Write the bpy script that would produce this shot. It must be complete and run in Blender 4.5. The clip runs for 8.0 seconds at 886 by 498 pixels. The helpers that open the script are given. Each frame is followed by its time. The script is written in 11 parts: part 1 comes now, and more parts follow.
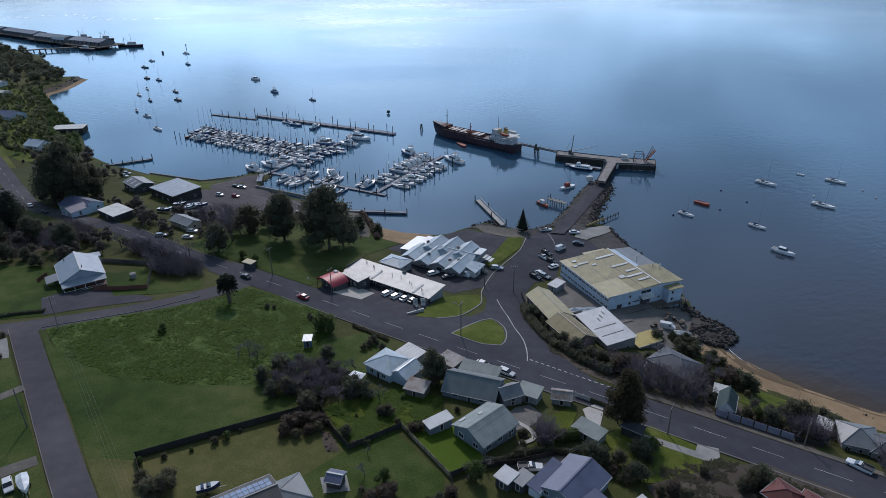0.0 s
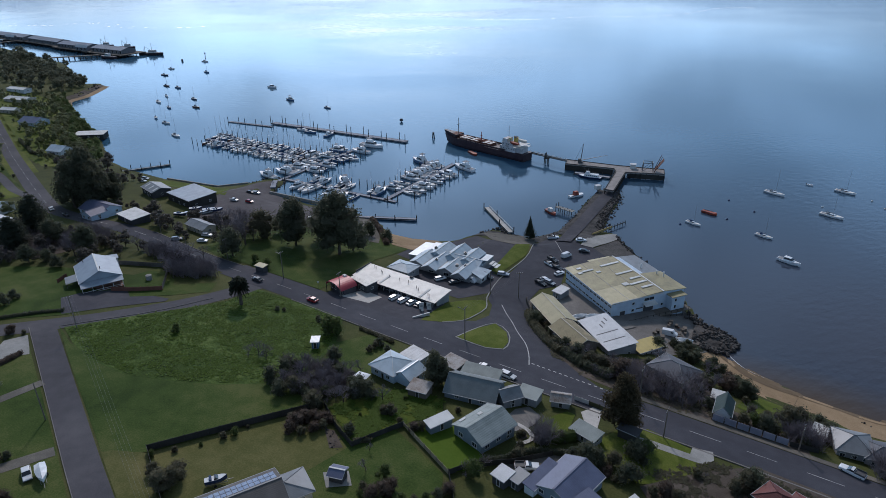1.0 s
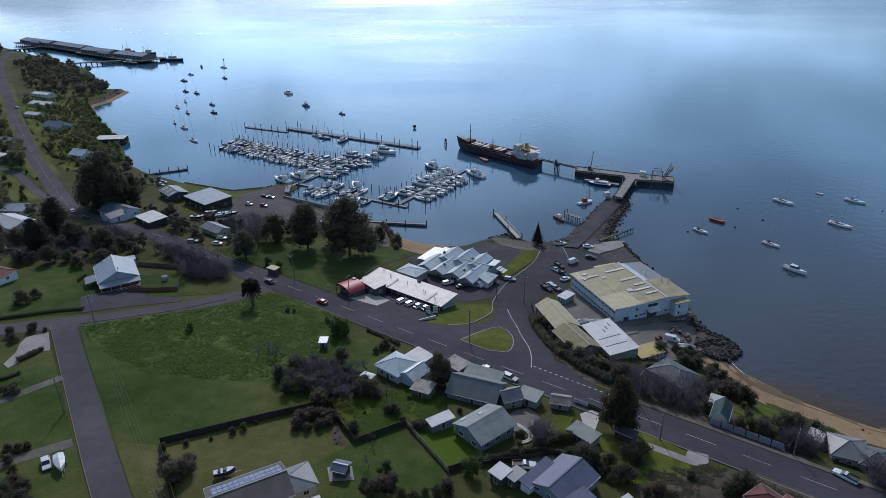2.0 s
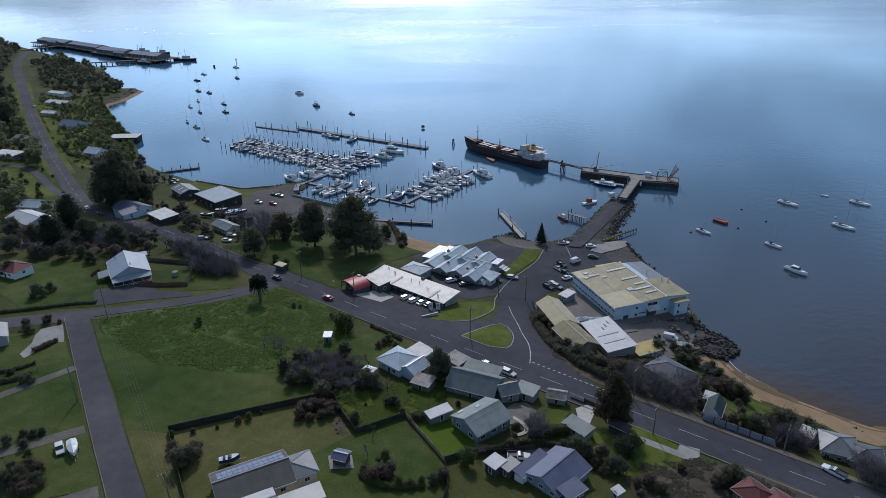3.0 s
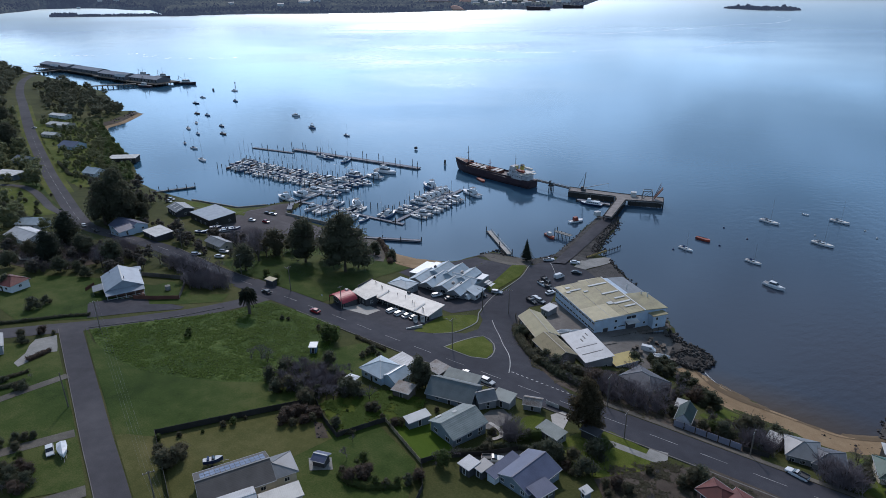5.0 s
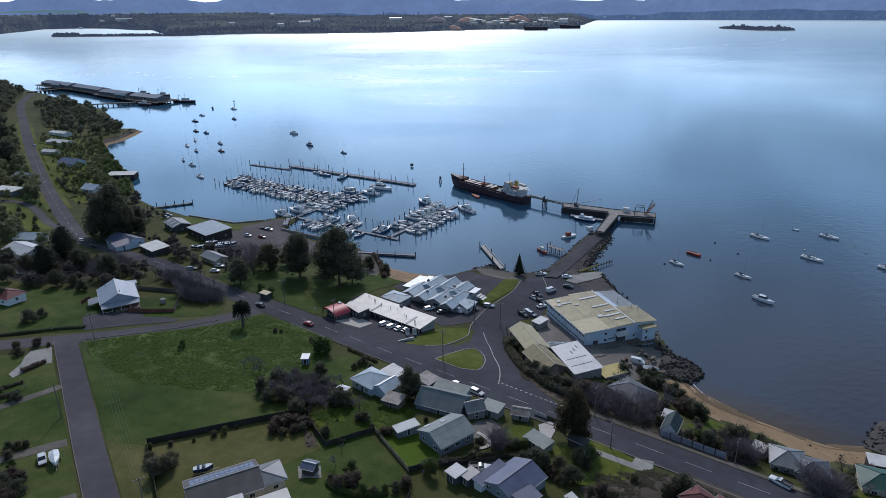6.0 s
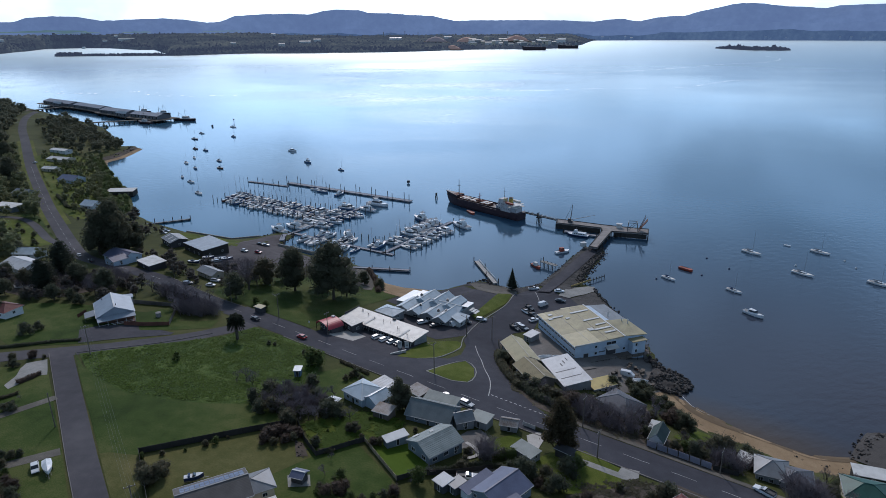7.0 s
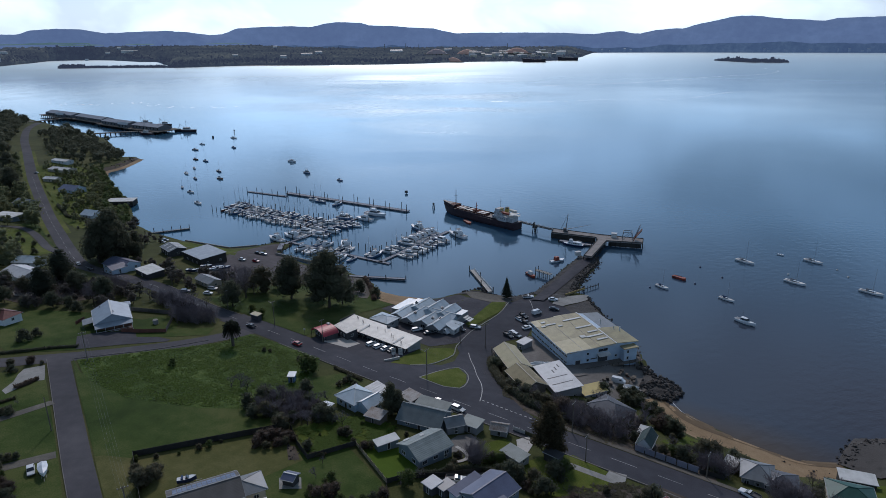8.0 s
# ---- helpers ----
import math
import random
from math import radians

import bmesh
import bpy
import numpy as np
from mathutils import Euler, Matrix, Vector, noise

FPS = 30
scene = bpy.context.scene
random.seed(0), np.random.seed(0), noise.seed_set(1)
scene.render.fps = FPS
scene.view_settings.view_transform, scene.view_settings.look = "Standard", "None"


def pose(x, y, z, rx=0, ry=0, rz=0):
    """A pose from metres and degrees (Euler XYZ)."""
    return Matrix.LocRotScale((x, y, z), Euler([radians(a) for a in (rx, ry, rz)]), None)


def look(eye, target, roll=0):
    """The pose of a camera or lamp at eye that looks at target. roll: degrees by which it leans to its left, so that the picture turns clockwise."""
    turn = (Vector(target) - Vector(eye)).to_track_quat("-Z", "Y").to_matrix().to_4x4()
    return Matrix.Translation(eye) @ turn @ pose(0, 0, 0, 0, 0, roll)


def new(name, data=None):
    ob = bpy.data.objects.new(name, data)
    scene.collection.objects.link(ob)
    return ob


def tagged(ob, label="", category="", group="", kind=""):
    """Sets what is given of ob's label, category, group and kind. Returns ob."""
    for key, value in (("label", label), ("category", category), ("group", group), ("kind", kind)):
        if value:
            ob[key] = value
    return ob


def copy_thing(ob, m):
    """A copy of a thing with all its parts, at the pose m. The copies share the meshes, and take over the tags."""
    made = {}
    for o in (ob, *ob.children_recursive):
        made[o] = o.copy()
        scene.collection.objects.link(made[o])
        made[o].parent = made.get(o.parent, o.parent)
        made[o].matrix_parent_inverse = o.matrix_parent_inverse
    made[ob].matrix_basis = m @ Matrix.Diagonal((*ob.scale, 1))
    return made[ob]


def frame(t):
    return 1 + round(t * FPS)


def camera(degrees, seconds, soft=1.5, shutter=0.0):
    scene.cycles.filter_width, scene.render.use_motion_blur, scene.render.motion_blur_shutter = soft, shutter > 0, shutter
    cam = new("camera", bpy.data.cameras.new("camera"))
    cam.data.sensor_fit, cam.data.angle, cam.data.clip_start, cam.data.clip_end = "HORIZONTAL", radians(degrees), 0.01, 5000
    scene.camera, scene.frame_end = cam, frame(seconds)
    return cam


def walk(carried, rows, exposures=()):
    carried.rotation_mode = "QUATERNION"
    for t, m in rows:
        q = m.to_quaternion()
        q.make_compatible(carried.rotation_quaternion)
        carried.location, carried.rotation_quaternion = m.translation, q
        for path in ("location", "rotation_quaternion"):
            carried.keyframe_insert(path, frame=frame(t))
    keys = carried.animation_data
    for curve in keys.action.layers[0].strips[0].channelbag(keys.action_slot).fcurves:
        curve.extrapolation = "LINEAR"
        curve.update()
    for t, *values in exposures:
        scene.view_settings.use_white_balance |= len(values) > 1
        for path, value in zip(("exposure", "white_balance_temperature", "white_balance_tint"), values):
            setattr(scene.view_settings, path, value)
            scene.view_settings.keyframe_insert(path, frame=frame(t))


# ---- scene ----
cam = camera(68.9, 8.0, soft=0.7)
# seconds, eye (m), turn (degrees)
PATH = [
    (0.0, -0.39, 18.09, 117.87, 64.29, 0.64, 32.60),
    (0.5, 2.04, 16.89, 118.66, 64.63, 0.63, 33.34),
    (1.0, 4.54, 15.72, 119.35, 64.99, 0.65, 34.03),
    (1.5, 7.03, 14.65, 120.27, 65.33, 0.65, 34.72),
    (3.0, 14.41, 11.51, 122.51, 65.49, 0.69, 36.55),
    (3.5, 16.74, 10.71, 122.68, 65.44, 0.67, 36.60),
    (4.0, 18.98, 9.89, 122.64, 65.97, 0.68, 36.54),
    (4.5, 21.15, 9.13, 122.69, 66.74, 0.64, 36.52),
    (6.0, 27.67, 7.07, 122.30, 69.11, 0.60, 36.42),
    (6.5, 30.04, 6.44, 122.30, 69.88, 0.60, 36.40),
    (7.0, 32.18, 5.76, 122.06, 70.71, 0.57, 36.41),
    (7.5, 34.34, 5.14, 121.97, 71.51, 0.58, 36.43),
    (8.0, 36.51, 4.64, 121.96, 71.70, 0.57, 36.50),
]
walk(cam, [(t, pose(x, y, z, rx, ry, rz)) for t, x, y, z, rx, ry, rz in PATH], [(0.0, 0.0, 5800, 12), (4.5, 0.06, 5800, 12), (7.0, -0.07, 5800, 12), (8.0, -0.35, 5800, 12)])

# ---- light ----
SUN_BEARING, SUN_HEIGHT = 41.0, 36.0     # degrees west of north, degrees up
world = bpy.data.worlds.new("sky")
scene.world = world
world.use_nodes = True
wn = world.node_tree
sky = wn.nodes.new("ShaderNodeTexSky")
sky.sky_type, sky.sun_disc = "NISHITA", False
sky.sun_elevation, sky.sun_rotation = radians(SUN_HEIGHT), radians(-SUN_BEARING)
sky.air_density, sky.dust_density, sky.ozone_density = 1.0, 0.7, 3.0
# a thin veil of high cloud whitens the sky
grey, veil, mixed = wn.nodes.new("ShaderNodeRGBToBW"), wn.nodes.new("ShaderNodeMix"), wn.nodes.new("ShaderNodeMix")
veil.data_type = mixed.data_type = "RGBA"
veil.blend_type, veil.inputs["Factor"].default_value = "MULTIPLY", 1.0
veil.inputs["B"].default_value = (0.655, 1.01, 1.4, 1)
mixed.inputs["Factor"].default_value = 0.7
wn.links.new(sky.outputs["Color"], grey.inputs["Color"])
wn.links.new(grey.outputs["Val"], veil.inputs["A"])
wn.links.new(sky.outputs["Color"], mixed.inputs["A"])
wn.links.new(veil.outputs["Result"], mixed.inputs["B"])
# the veil is whitest near the horizon, and broken into soft cloud
lift, haze, pale, white = wn.nodes.new("ShaderNodeTexGradient"), wn.nodes.new("ShaderNodeMapRange"), wn.nodes.new("ShaderNodeMix"), wn.nodes.new("ShaderNodeMix")
lift.texture_mapping.mapping_x = "Z"
haze.interpolation_type = "SMOOTHSTEP"
haze.inputs["From Min"].default_value, haze.inputs["From Max"].default_value = 0.03, 0.12
haze.inputs["To Min"].default_value, haze.inputs["To Max"].default_value = 0.85, 0.0
pale.data_type = white.data_type = "RGBA"
pale.blend_type, pale.inputs["Factor"].default_value = "MULTIPLY", 1.0
pale.inputs["B"].default_value = (0.91, 1.0, 1.04, 1)
wn.links.new(grey.outputs["Val"], pale.inputs["A"])
wn.links.new(lift.outputs["Fac"], haze.inputs["Value"])
over, both_ends = wn.nodes.new("ShaderNodeMapRange"), wn.nodes.new("ShaderNodeMath")
over.interpolation_type = "SMOOTHSTEP"
over.inputs["From Min"].default_value, over.inputs["From Max"].default_value = 0.3, 0.62
over.inputs["To Min"].default_value, over.inputs["To Max"].default_value = 0.0, 0.5
both_ends.operation = "MAXIMUM"
wn.links.new(lift.outputs["Fac"], over.inputs["Value"])
wn.links.new(haze.outputs[0], both_ends.inputs[0])
wn.links.new(over.outputs[0], both_ends.inputs[1])
wn.links.new(both_ends.outputs[0], white.inputs["Factor"])
wn.links.new(mixed.outputs["Result"], white.inputs["A"])
wn.links.new(pale.outputs["Result"], white.inputs["B"])
cloud, puff, cloudy = wn.nodes.new("ShaderNodeTexNoise"), wn.nodes.new("ShaderNodeMapRange"), wn.nodes.new("ShaderNodeMix")
cloud.texture_mapping.scale = (1, 1, 2.6)
cloud.texture_mapping.translation = (0.8, 0.3, 0.0)
cloud.inputs["Scale"].default_value, cloud.inputs["Detail"].default_value, cloud.inputs["Distortion"].default_value = 4.0, 6, 0.4
puff.inputs["From Min"].default_value, puff.inputs["From Max"].default_value = 0.4, 0.62
puff.inputs["To Min"].default_value, puff.inputs["To Max"].default_value = 0.76, 1.25
cloudy.data_type, cloudy.blend_type, cloudy.inputs["Factor"].default_value = "RGBA", "MULTIPLY", 1.0
wn.links.new(cloud.outputs["Fac"], puff.inputs["Value"])
wn.links.new(white.outputs["Result"], cloudy.inputs["A"])
wn.links.new(puff.outputs[0], cloudy.inputs["B"])
wn.links.new(cloudy.outputs["Result"], wn.nodes["Background"].inputs["Color"])
wn.nodes["Background"].inputs["Strength"].default_value = 0.144
sun = new("sun", bpy.data.lights.new("sun", "SUN"))
sun.data.energy, sun.data.angle, sun.data.color = 2.14, radians(5), (1.0, 0.86, 0.75)
sun.matrix_world = look((0, 0, 300), (300 * math.sin(radians(SUN_BEARING)), -300 * math.cos(radians(SUN_BEARING)), 300 - 300 * math.tan(radians(SUN_HEIGHT))))


# ---- materials ----
def mat(name, col, col2=None, rough=0.8, metal=0.0, scale=1.0, fine=12.0, bump=0.3, depth=0.02, spread=0.12, ribs=0.0, rib_axis=0, spec=0.3):
    """A surface that varies at two scales between col and col2, with fine relief; ribs: spacing of folded sheet in metres."""
    m = bpy.data.materials.new(name)
    m.use_nodes = True
    n, l = m.node_tree.nodes, m.node_tree.links
    b = n["Principled BSDF"]
    b.inputs["Roughness"].default_value, b.inputs["Metallic"].default_value = rough, metal
    b.inputs["Specular IOR Level"].default_value = spec
    col2 = col2 or tuple(c * 0.72 for c in col)
    tc = n.new("ShaderNodeTexCoord")
    big, small = n.new("ShaderNodeTexNoise"), n.new("ShaderNodeTexNoise")
    big.inputs["Scale"].default_value, big.inputs["Detail"].default_value = 0.35 * scale, 5
    small.inputs["Scale"].default_value, small.inputs["Detail"].default_value = fine * scale, 4
    for t in (big, small):
        l.new(tc.outputs["Object"], t.inputs["Vector"])
    info = n.new("ShaderNodeObjectInfo")
    add = n.new("ShaderNodeMath")
    add.operation = "MULTIPLY_ADD"
    l.new(info.outputs["Random"], add.inputs[0])
    add.inputs[1].default_value = spread * 2
    l.new(big.outputs["Fac"], add.inputs[2])
    add2 = n.new("ShaderNodeMath")
    add2.operation = "MULTIPLY_ADD"
    l.new(small.outputs["Fac"], add2.inputs[0])
    add2.inputs[1].default_value = 0.5
    l.new(add.outputs[0], add2.inputs[2])
    ramp = n.new("ShaderNodeValToRGB")
    ramp.color_ramp.elements[0].position, ramp.color_ramp.elements[1].position = 0.5 + spread - 0.02, 1.0 + spread
    ramp.color_ramp.elements[0].color, ramp.color_ramp.elements[1].color = (*col2, 1), (*col, 1)
    l.new(add2.outputs[0], ramp.inputs["Fac"])
    l.new(ramp.outputs["Color"], b.inputs["Base Color"])
    bp = n.new("ShaderNodeBump")
    bp.inputs["Strength"].default_value, bp.inputs["Distance"].default_value = bump, depth
    if ribs:
        wave = n.new("ShaderNodeTexWave")
        wave.bands_direction = "XY"[rib_axis]
        wave.inputs["Scale"].default_value = 0.314 / ribs
        l.new(tc.outputs["Object"], wave.inputs["Vector"])
        mx = n.new("ShaderNodeMath")
        l.new(wave.outputs["Fac"], mx.inputs[0])
        l.new(small.outputs["Fac"], mx.inputs[1])
        l.new(mx.outputs[0], bp.inputs["Height"])
    else:
        l.new(small.outputs["Fac"], bp.inputs["Height"])
    l.new(bp.outputs["Normal"], b.inputs["Normal"])
    return m


def leafy(name, col, col2, rough=0.6):
    """Foliage: each leaf clump differs a little."""
    m = bpy.data.materials.new(name)
    m.use_nodes = True
    n, l = m.node_tree.nodes, m.node_tree.links
    b = n["Principled BSDF"]
    b.inputs["Roughness"].default_value = rough
    b.inputs["Specular IOR Level"].default_value = 0.08
    geo, info, ramp = n.new("ShaderNodeNewGeometry"), n.new("ShaderNodeObjectInfo"), n.new("ShaderNodeValToRGB")
    mix = n.new("ShaderNodeMath")
    mix.operation = "MULTIPLY_ADD"
    l.new(info.outputs["Random"], mix.inputs[0])
    mix.inputs[1].default_value = 0.45
    half = n.new("ShaderNodeMath")
    half.operation = "MULTIPLY"
    l.new(geo.outputs["Random Per Island"], half.inputs[0])
    half.inputs[1].default_value = 0.55
    l.new(half.outputs[0], mix.inputs[2])
    l.new(mix.outputs[0], ramp.inputs["Fac"])
    ramp.color_ramp.elements[0].color, ramp.color_ramp.elements[1].color = (*col2, 1), (*col, 1)
    l.new(ramp.outputs["Color"], b.inputs["Base Color"])
    # thin leaves let some light through
    thin, both = n.new("ShaderNodeBsdfTranslucent"), n.new("ShaderNodeMixShader")
    l.new(ramp.outputs["Color"], thin.inputs["Color"])
    both.inputs["Fac"].default_value = 0.6
    l.new(b.outputs[0], both.inputs[1])
    l.new(thin.outputs[0], both.inputs[2])
    l.new(both.outputs[0], n["Material Output"].inputs["Surface"])
    return m


def layered(name, stops, scale, fine, bump, depth, rough=0.9, spec=0.08):
    """Ground: a ramp of colours over noise at three scales."""
    m = bpy.data.materials.new(name)
    m.use_nodes = True
    n, l = m.node_tree.nodes, m.node_tree.links
    b = n["Principled BSDF"]
    b.inputs["Roughness"].default_value, b.inputs["Specular IOR Level"].default_value = rough, spec
    tc = n.new("ShaderNodeTexCoord")
    parts = []
    for s, d, w in ((scale, 6, 0.55), (scale * 6, 5, 0.3), (fine, 3, 0.35)):
        t = n.new("ShaderNodeTexNoise")
        t.inputs["Scale"].default_value, t.inputs["Detail"].default_value = s, d
        l.new(tc.outputs["Object"], t.inputs["Vector"])
        k = n.new("ShaderNodeMath")
        k.operation = "MULTIPLY"
        l.new(t.outputs["Fac"], k.inputs[0])
        k.inputs[1].default_value = w
        parts.append(k)
    a, c = n.new("ShaderNodeMath"), n.new("ShaderNodeMath")
    l.new(parts[0].outputs[0], a.inputs[0])
    l.new(parts[1].outputs[0], a.inputs[1])
    l.new(a.outputs[0], c.inputs[0])
    l.new(parts[2].outputs[0], c.inputs[1])
    ramp = n.new("ShaderNodeValToRGB")
    el = ramp.color_ramp.elements
    while len(el) < len(stops):
        el.new(0.5)
    for e, (p, col) in zip(el, stops):
        e.position, e.color = p, (*col, 1)
    l.new(c.outputs[0], ramp.inputs["Fac"])
    l.new(ramp.outputs["Color"], b.inputs["Base Color"])
    bp = n.new("ShaderNodeBump")
    bp.inputs["Strength"].default_value, bp.inputs["Distance"].default_value = bump, depth
    l.new(c.outputs[0], bp.inputs["Height"])
    l.new(bp.outputs["Normal"], b.inputs["Normal"])
    return m


def glass(name, col, rough=0.08):
    m = bpy.data.materials.new(name)
    m.use_nodes = True
    b = m.node_tree.nodes["Principled BSDF"]
    b.inputs["Base Color"].default_value, b.inputs["Roughness"].default_value = (*col, 1), rough
    b.inputs["Specular IOR Level"].default_value = 0.6
    return m


def water_material():
    """Tidal water: dark body, ripples in drifting bands of rougher and calmer surface."""
    m = bpy.data.materials.new("water")
    m.use_nodes = True
    n, l = m.node_tree.nodes, m.node_tree.links
    b = n["Principled BSDF"]
    b.inputs["IOR"].default_value = 1.33
    tc = n.new("ShaderNodeTexCoord")
    # shallow water over sand off the beach
    shoal, near, tint, soft = n.new("ShaderNodeMapping"), n.new("ShaderNodeTexGradient"), n.new("ShaderNodeMix"), n.new("ShaderNodeMapRange")
    shoal.vector_type, near.gradient_type, tint.data_type = "TEXTURE", "SPHERICAL", "RGBA"
    shoal.inputs["Location"].default_value, shoal.inputs["Scale"].default_value = (8, 198, 0), (60, 20, 50)
    l.new(tc.outputs["Object"], shoal.inputs["Vector"])
    l.new(shoal.outputs[0], near.inputs["Vector"])
    l.new(near.outputs["Fac"], soft.inputs["Value"])
    soft.inputs["From Min"].default_value, soft.inputs["From Max"].default_value = 0.1, 0.9
    l.new(soft.outputs[0], tint.inputs["Factor"])
    # darker, more neutral body colour in the bay, open blue beyond
    bay, lee, body = n.new("ShaderNodeMapping"), n.new("ShaderNodeTexGradient"), n.new("ShaderNodeMix")
    bay.vector_type, lee.gradient_type, body.data_type = "TEXTURE", "SPHERICAL", "RGBA"
    bay.inputs["Location"].default_value, bay.inputs["Scale"].default_value = (60, 250, 0), (330, 240, 300)
    l.new(tc.outputs["Object"], bay.inputs["Vector"])
    l.new(bay.outputs[0], lee.inputs["Vector"])
    l.new(lee.outputs["Fac"], body.inputs["Factor"])
    body.inputs["A"].default_value, body.inputs["B"].default_value = (0.036, 0.098, 0.164, 1), (0.05, 0.044, 0.054, 1)
    l.new(body.outputs["Result"], tint.inputs["A"])
    tint.inputs["B"].default_value = (0.075, 0.052, 0.034, 1)
    l.new(tint.outputs["Result"], b.inputs["Base Color"])
    streak = n.new("ShaderNodeMapping")
    streak.vector_type = "TEXTURE"
    streak.inputs["Scale"].default_value = (520, 290, 1)
    streak.inputs["Rotation"].default_value = (0, 0, radians(33))
    l.new(tc.outputs["Object"], streak.inputs["Vector"])
    band = n.new("ShaderNodeTexNoise")
    band.inputs["Scale"].default_value, band.inputs["Detail"].default_value = 1.0, 4
    band.inputs["Distortion"].default_value = 0.3
    l.new(streak.outputs[0], band.inputs["Vector"])
    # wind-ruffled water out in the channel
    place = n.new("ShaderNodeMapping")
    place.vector_type = "TEXTURE"
    place.inputs["Location"].default_value = (-1000, 1350, 0)
    place.inputs["Rotation"].default_value = (0, 0, radians(37))
    place.inputs["Scale"].default_value = (600, 1900, 1000)
    l.new(tc.outputs["Object"], place.inputs["Vector"])
    globe = n.new("ShaderNodeTexGradient")
    globe.gradient_type = "SPHERICAL"
    l.new(place.outputs[0], globe.inputs["Vector"])
    patch = n.new("ShaderNodeMapRange")
    patch.inputs["From Min"].default_value, patch.inputs["From Max"].default_value = 0.44, 0.66
    l.new(band.outputs["Fac"], patch.inputs["Value"])
    ruffle = n.new("ShaderNodeMath")
    ruffle.operation = "MULTIPLY"
    open_water = n.new("ShaderNodeMapRange")
    open_water.interpolation_type = "SMOOTHSTEP"
    open_water.inputs["From Min"].default_value, open_water.inputs["From Max"].default_value = 0.3, 0.8
    l.new(globe.outputs["Fac"], open_water.inputs["Value"])
    l.new(open_water.outputs[0], ruffle.inputs[0])
    l.new(patch.outputs[0], ruffle.inputs[1])
    rough = n.new("ShaderNodeMapRange")
    rough.inputs["From Min"].default_value, rough.inputs["From Max"].default_value = 0.35, 0.68
    rough.inputs["To Min"].default_value, rough.inputs["To Max"].default_value = 0.05, 0.11
    l.new(band.outputs["Fac"], rough.inputs["Value"])
    total = n.new("ShaderNodeMath")
    total.operation = "MULTIPLY_ADD"
    l.new(ruffle.outputs[0], total.inputs[0])
    total.inputs[1].default_value = 0.22
    # the far reach is rougher than the sheltered harbour
    axes, reach, chopped = n.new("ShaderNodeSeparateXYZ"), n.new("ShaderNodeMapRange"), n.new("ShaderNodeMath")
    l.new(tc.outputs["Object"], axes.inputs["Vector"])
    l.new(axes.outputs["Y"], reach.inputs["Value"])
    reach.inputs["From Min"].default_value, reach.inputs["From Max"].default_value = 900, 2600
    reach.inputs["To Min"].default_value, reach.inputs["To Max"].default_value = 0.0, 0.22
    l.new(reach.outputs[0], chopped.inputs[0])
    l.new(rough.outputs[0], chopped.inputs[1])
    l.new(chopped.outputs[0], total.inputs[2])
    cap = n.new("ShaderNodeMath")
    cap.operation = "MINIMUM"
    l.new(total.outputs[0], cap.inputs[0])
    cap.inputs[1].default_value = 0.25
    l.new(cap.outputs[0], b.inputs["Roughness"])
    # calm in the lee of the causeway, ruffled outside it
    lull, calm, amp = n.new("ShaderNodeMapping"), n.new("ShaderNodeTexGradient"), n.new("ShaderNodeMapRange")
    lull.vector_type, calm.gradient_type = "TEXTURE", "SPHERICAL"
    lull.inputs["Location"].default_value, lull.inputs["Scale"].default_value = (-230, 280, 0), (260, 150, 200)
    lull.inputs["Rotation"].default_value = (0, 0, radians(-12))
    l.new(tc.outputs["Object"], lull.inputs["Vector"])
    l.new(lull.outputs[0], calm.inputs["Vector"])
    l.new(calm.outputs["Fac"], amp.inputs["Value"])
    amp.inputs["From Min"].default_value, amp.inputs["From Max"].default_value = 0.0, 0.35
    amp.inputs["To Min"].default_value, amp.inputs["To Max"].default_value = 0.1, 0.026
    # cat's-paws: patches where the breeze bites more
    paws, gusty, force = n.new("ShaderNodeTexNoise"), n.new("ShaderNodeMapRange"), n.new("ShaderNodeMath")
    paws.inputs["Scale"].default_value, paws.inputs["Detail"].default_value = 0.018, 4
    l.new(tc.outputs["Object"], paws.inputs["Vector"])
    l.new(paws.outputs["Fac"], gusty.inputs["Value"])
    gusty.inputs["From Min"].default_value, gusty.inputs["From Max"].default_value = 0.35, 0.65
    gusty.inputs["To Min"].default_value, gusty.inputs["To Max"].default_value = 0.45, 1.25
    force.operation = "MULTIPLY"
    l.new(amp.outputs[0], force.inputs[0])
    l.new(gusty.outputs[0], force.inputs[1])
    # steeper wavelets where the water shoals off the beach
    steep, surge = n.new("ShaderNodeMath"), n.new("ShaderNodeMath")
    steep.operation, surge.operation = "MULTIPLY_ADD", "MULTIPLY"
    steep.inputs[1].default_value, steep.inputs[2].default_value = 2.0, 1.0
    l.new(lee.outputs["Fac"], steep.inputs[0])
    l.new(force.outputs[0], surge.inputs[0])
    l.new(steep.outputs[0], surge.inputs[1])
    # short crests lying across the wind
    crest = n.new("ShaderNodeMapping")
    crest.vector_type = "TEXTURE"
    crest.inputs["Scale"].default_value, crest.inputs["Rotation"].default_value = (1.6, 1.0, 1.0), (0, 0, radians(58))
    l.new(tc.outputs["Object"], crest.inputs["Vector"])
    waves = []
    for s, d in ((0.3, 3), (1.3, 3)):
        t = n.new("ShaderNodeTexNoise")
        t.inputs["Scale"].default_value, t.inputs["Detail"].default_value = s, d
        l.new(crest.outputs[0], t.inputs["Vector"])
        waves.append(t)
    last = None
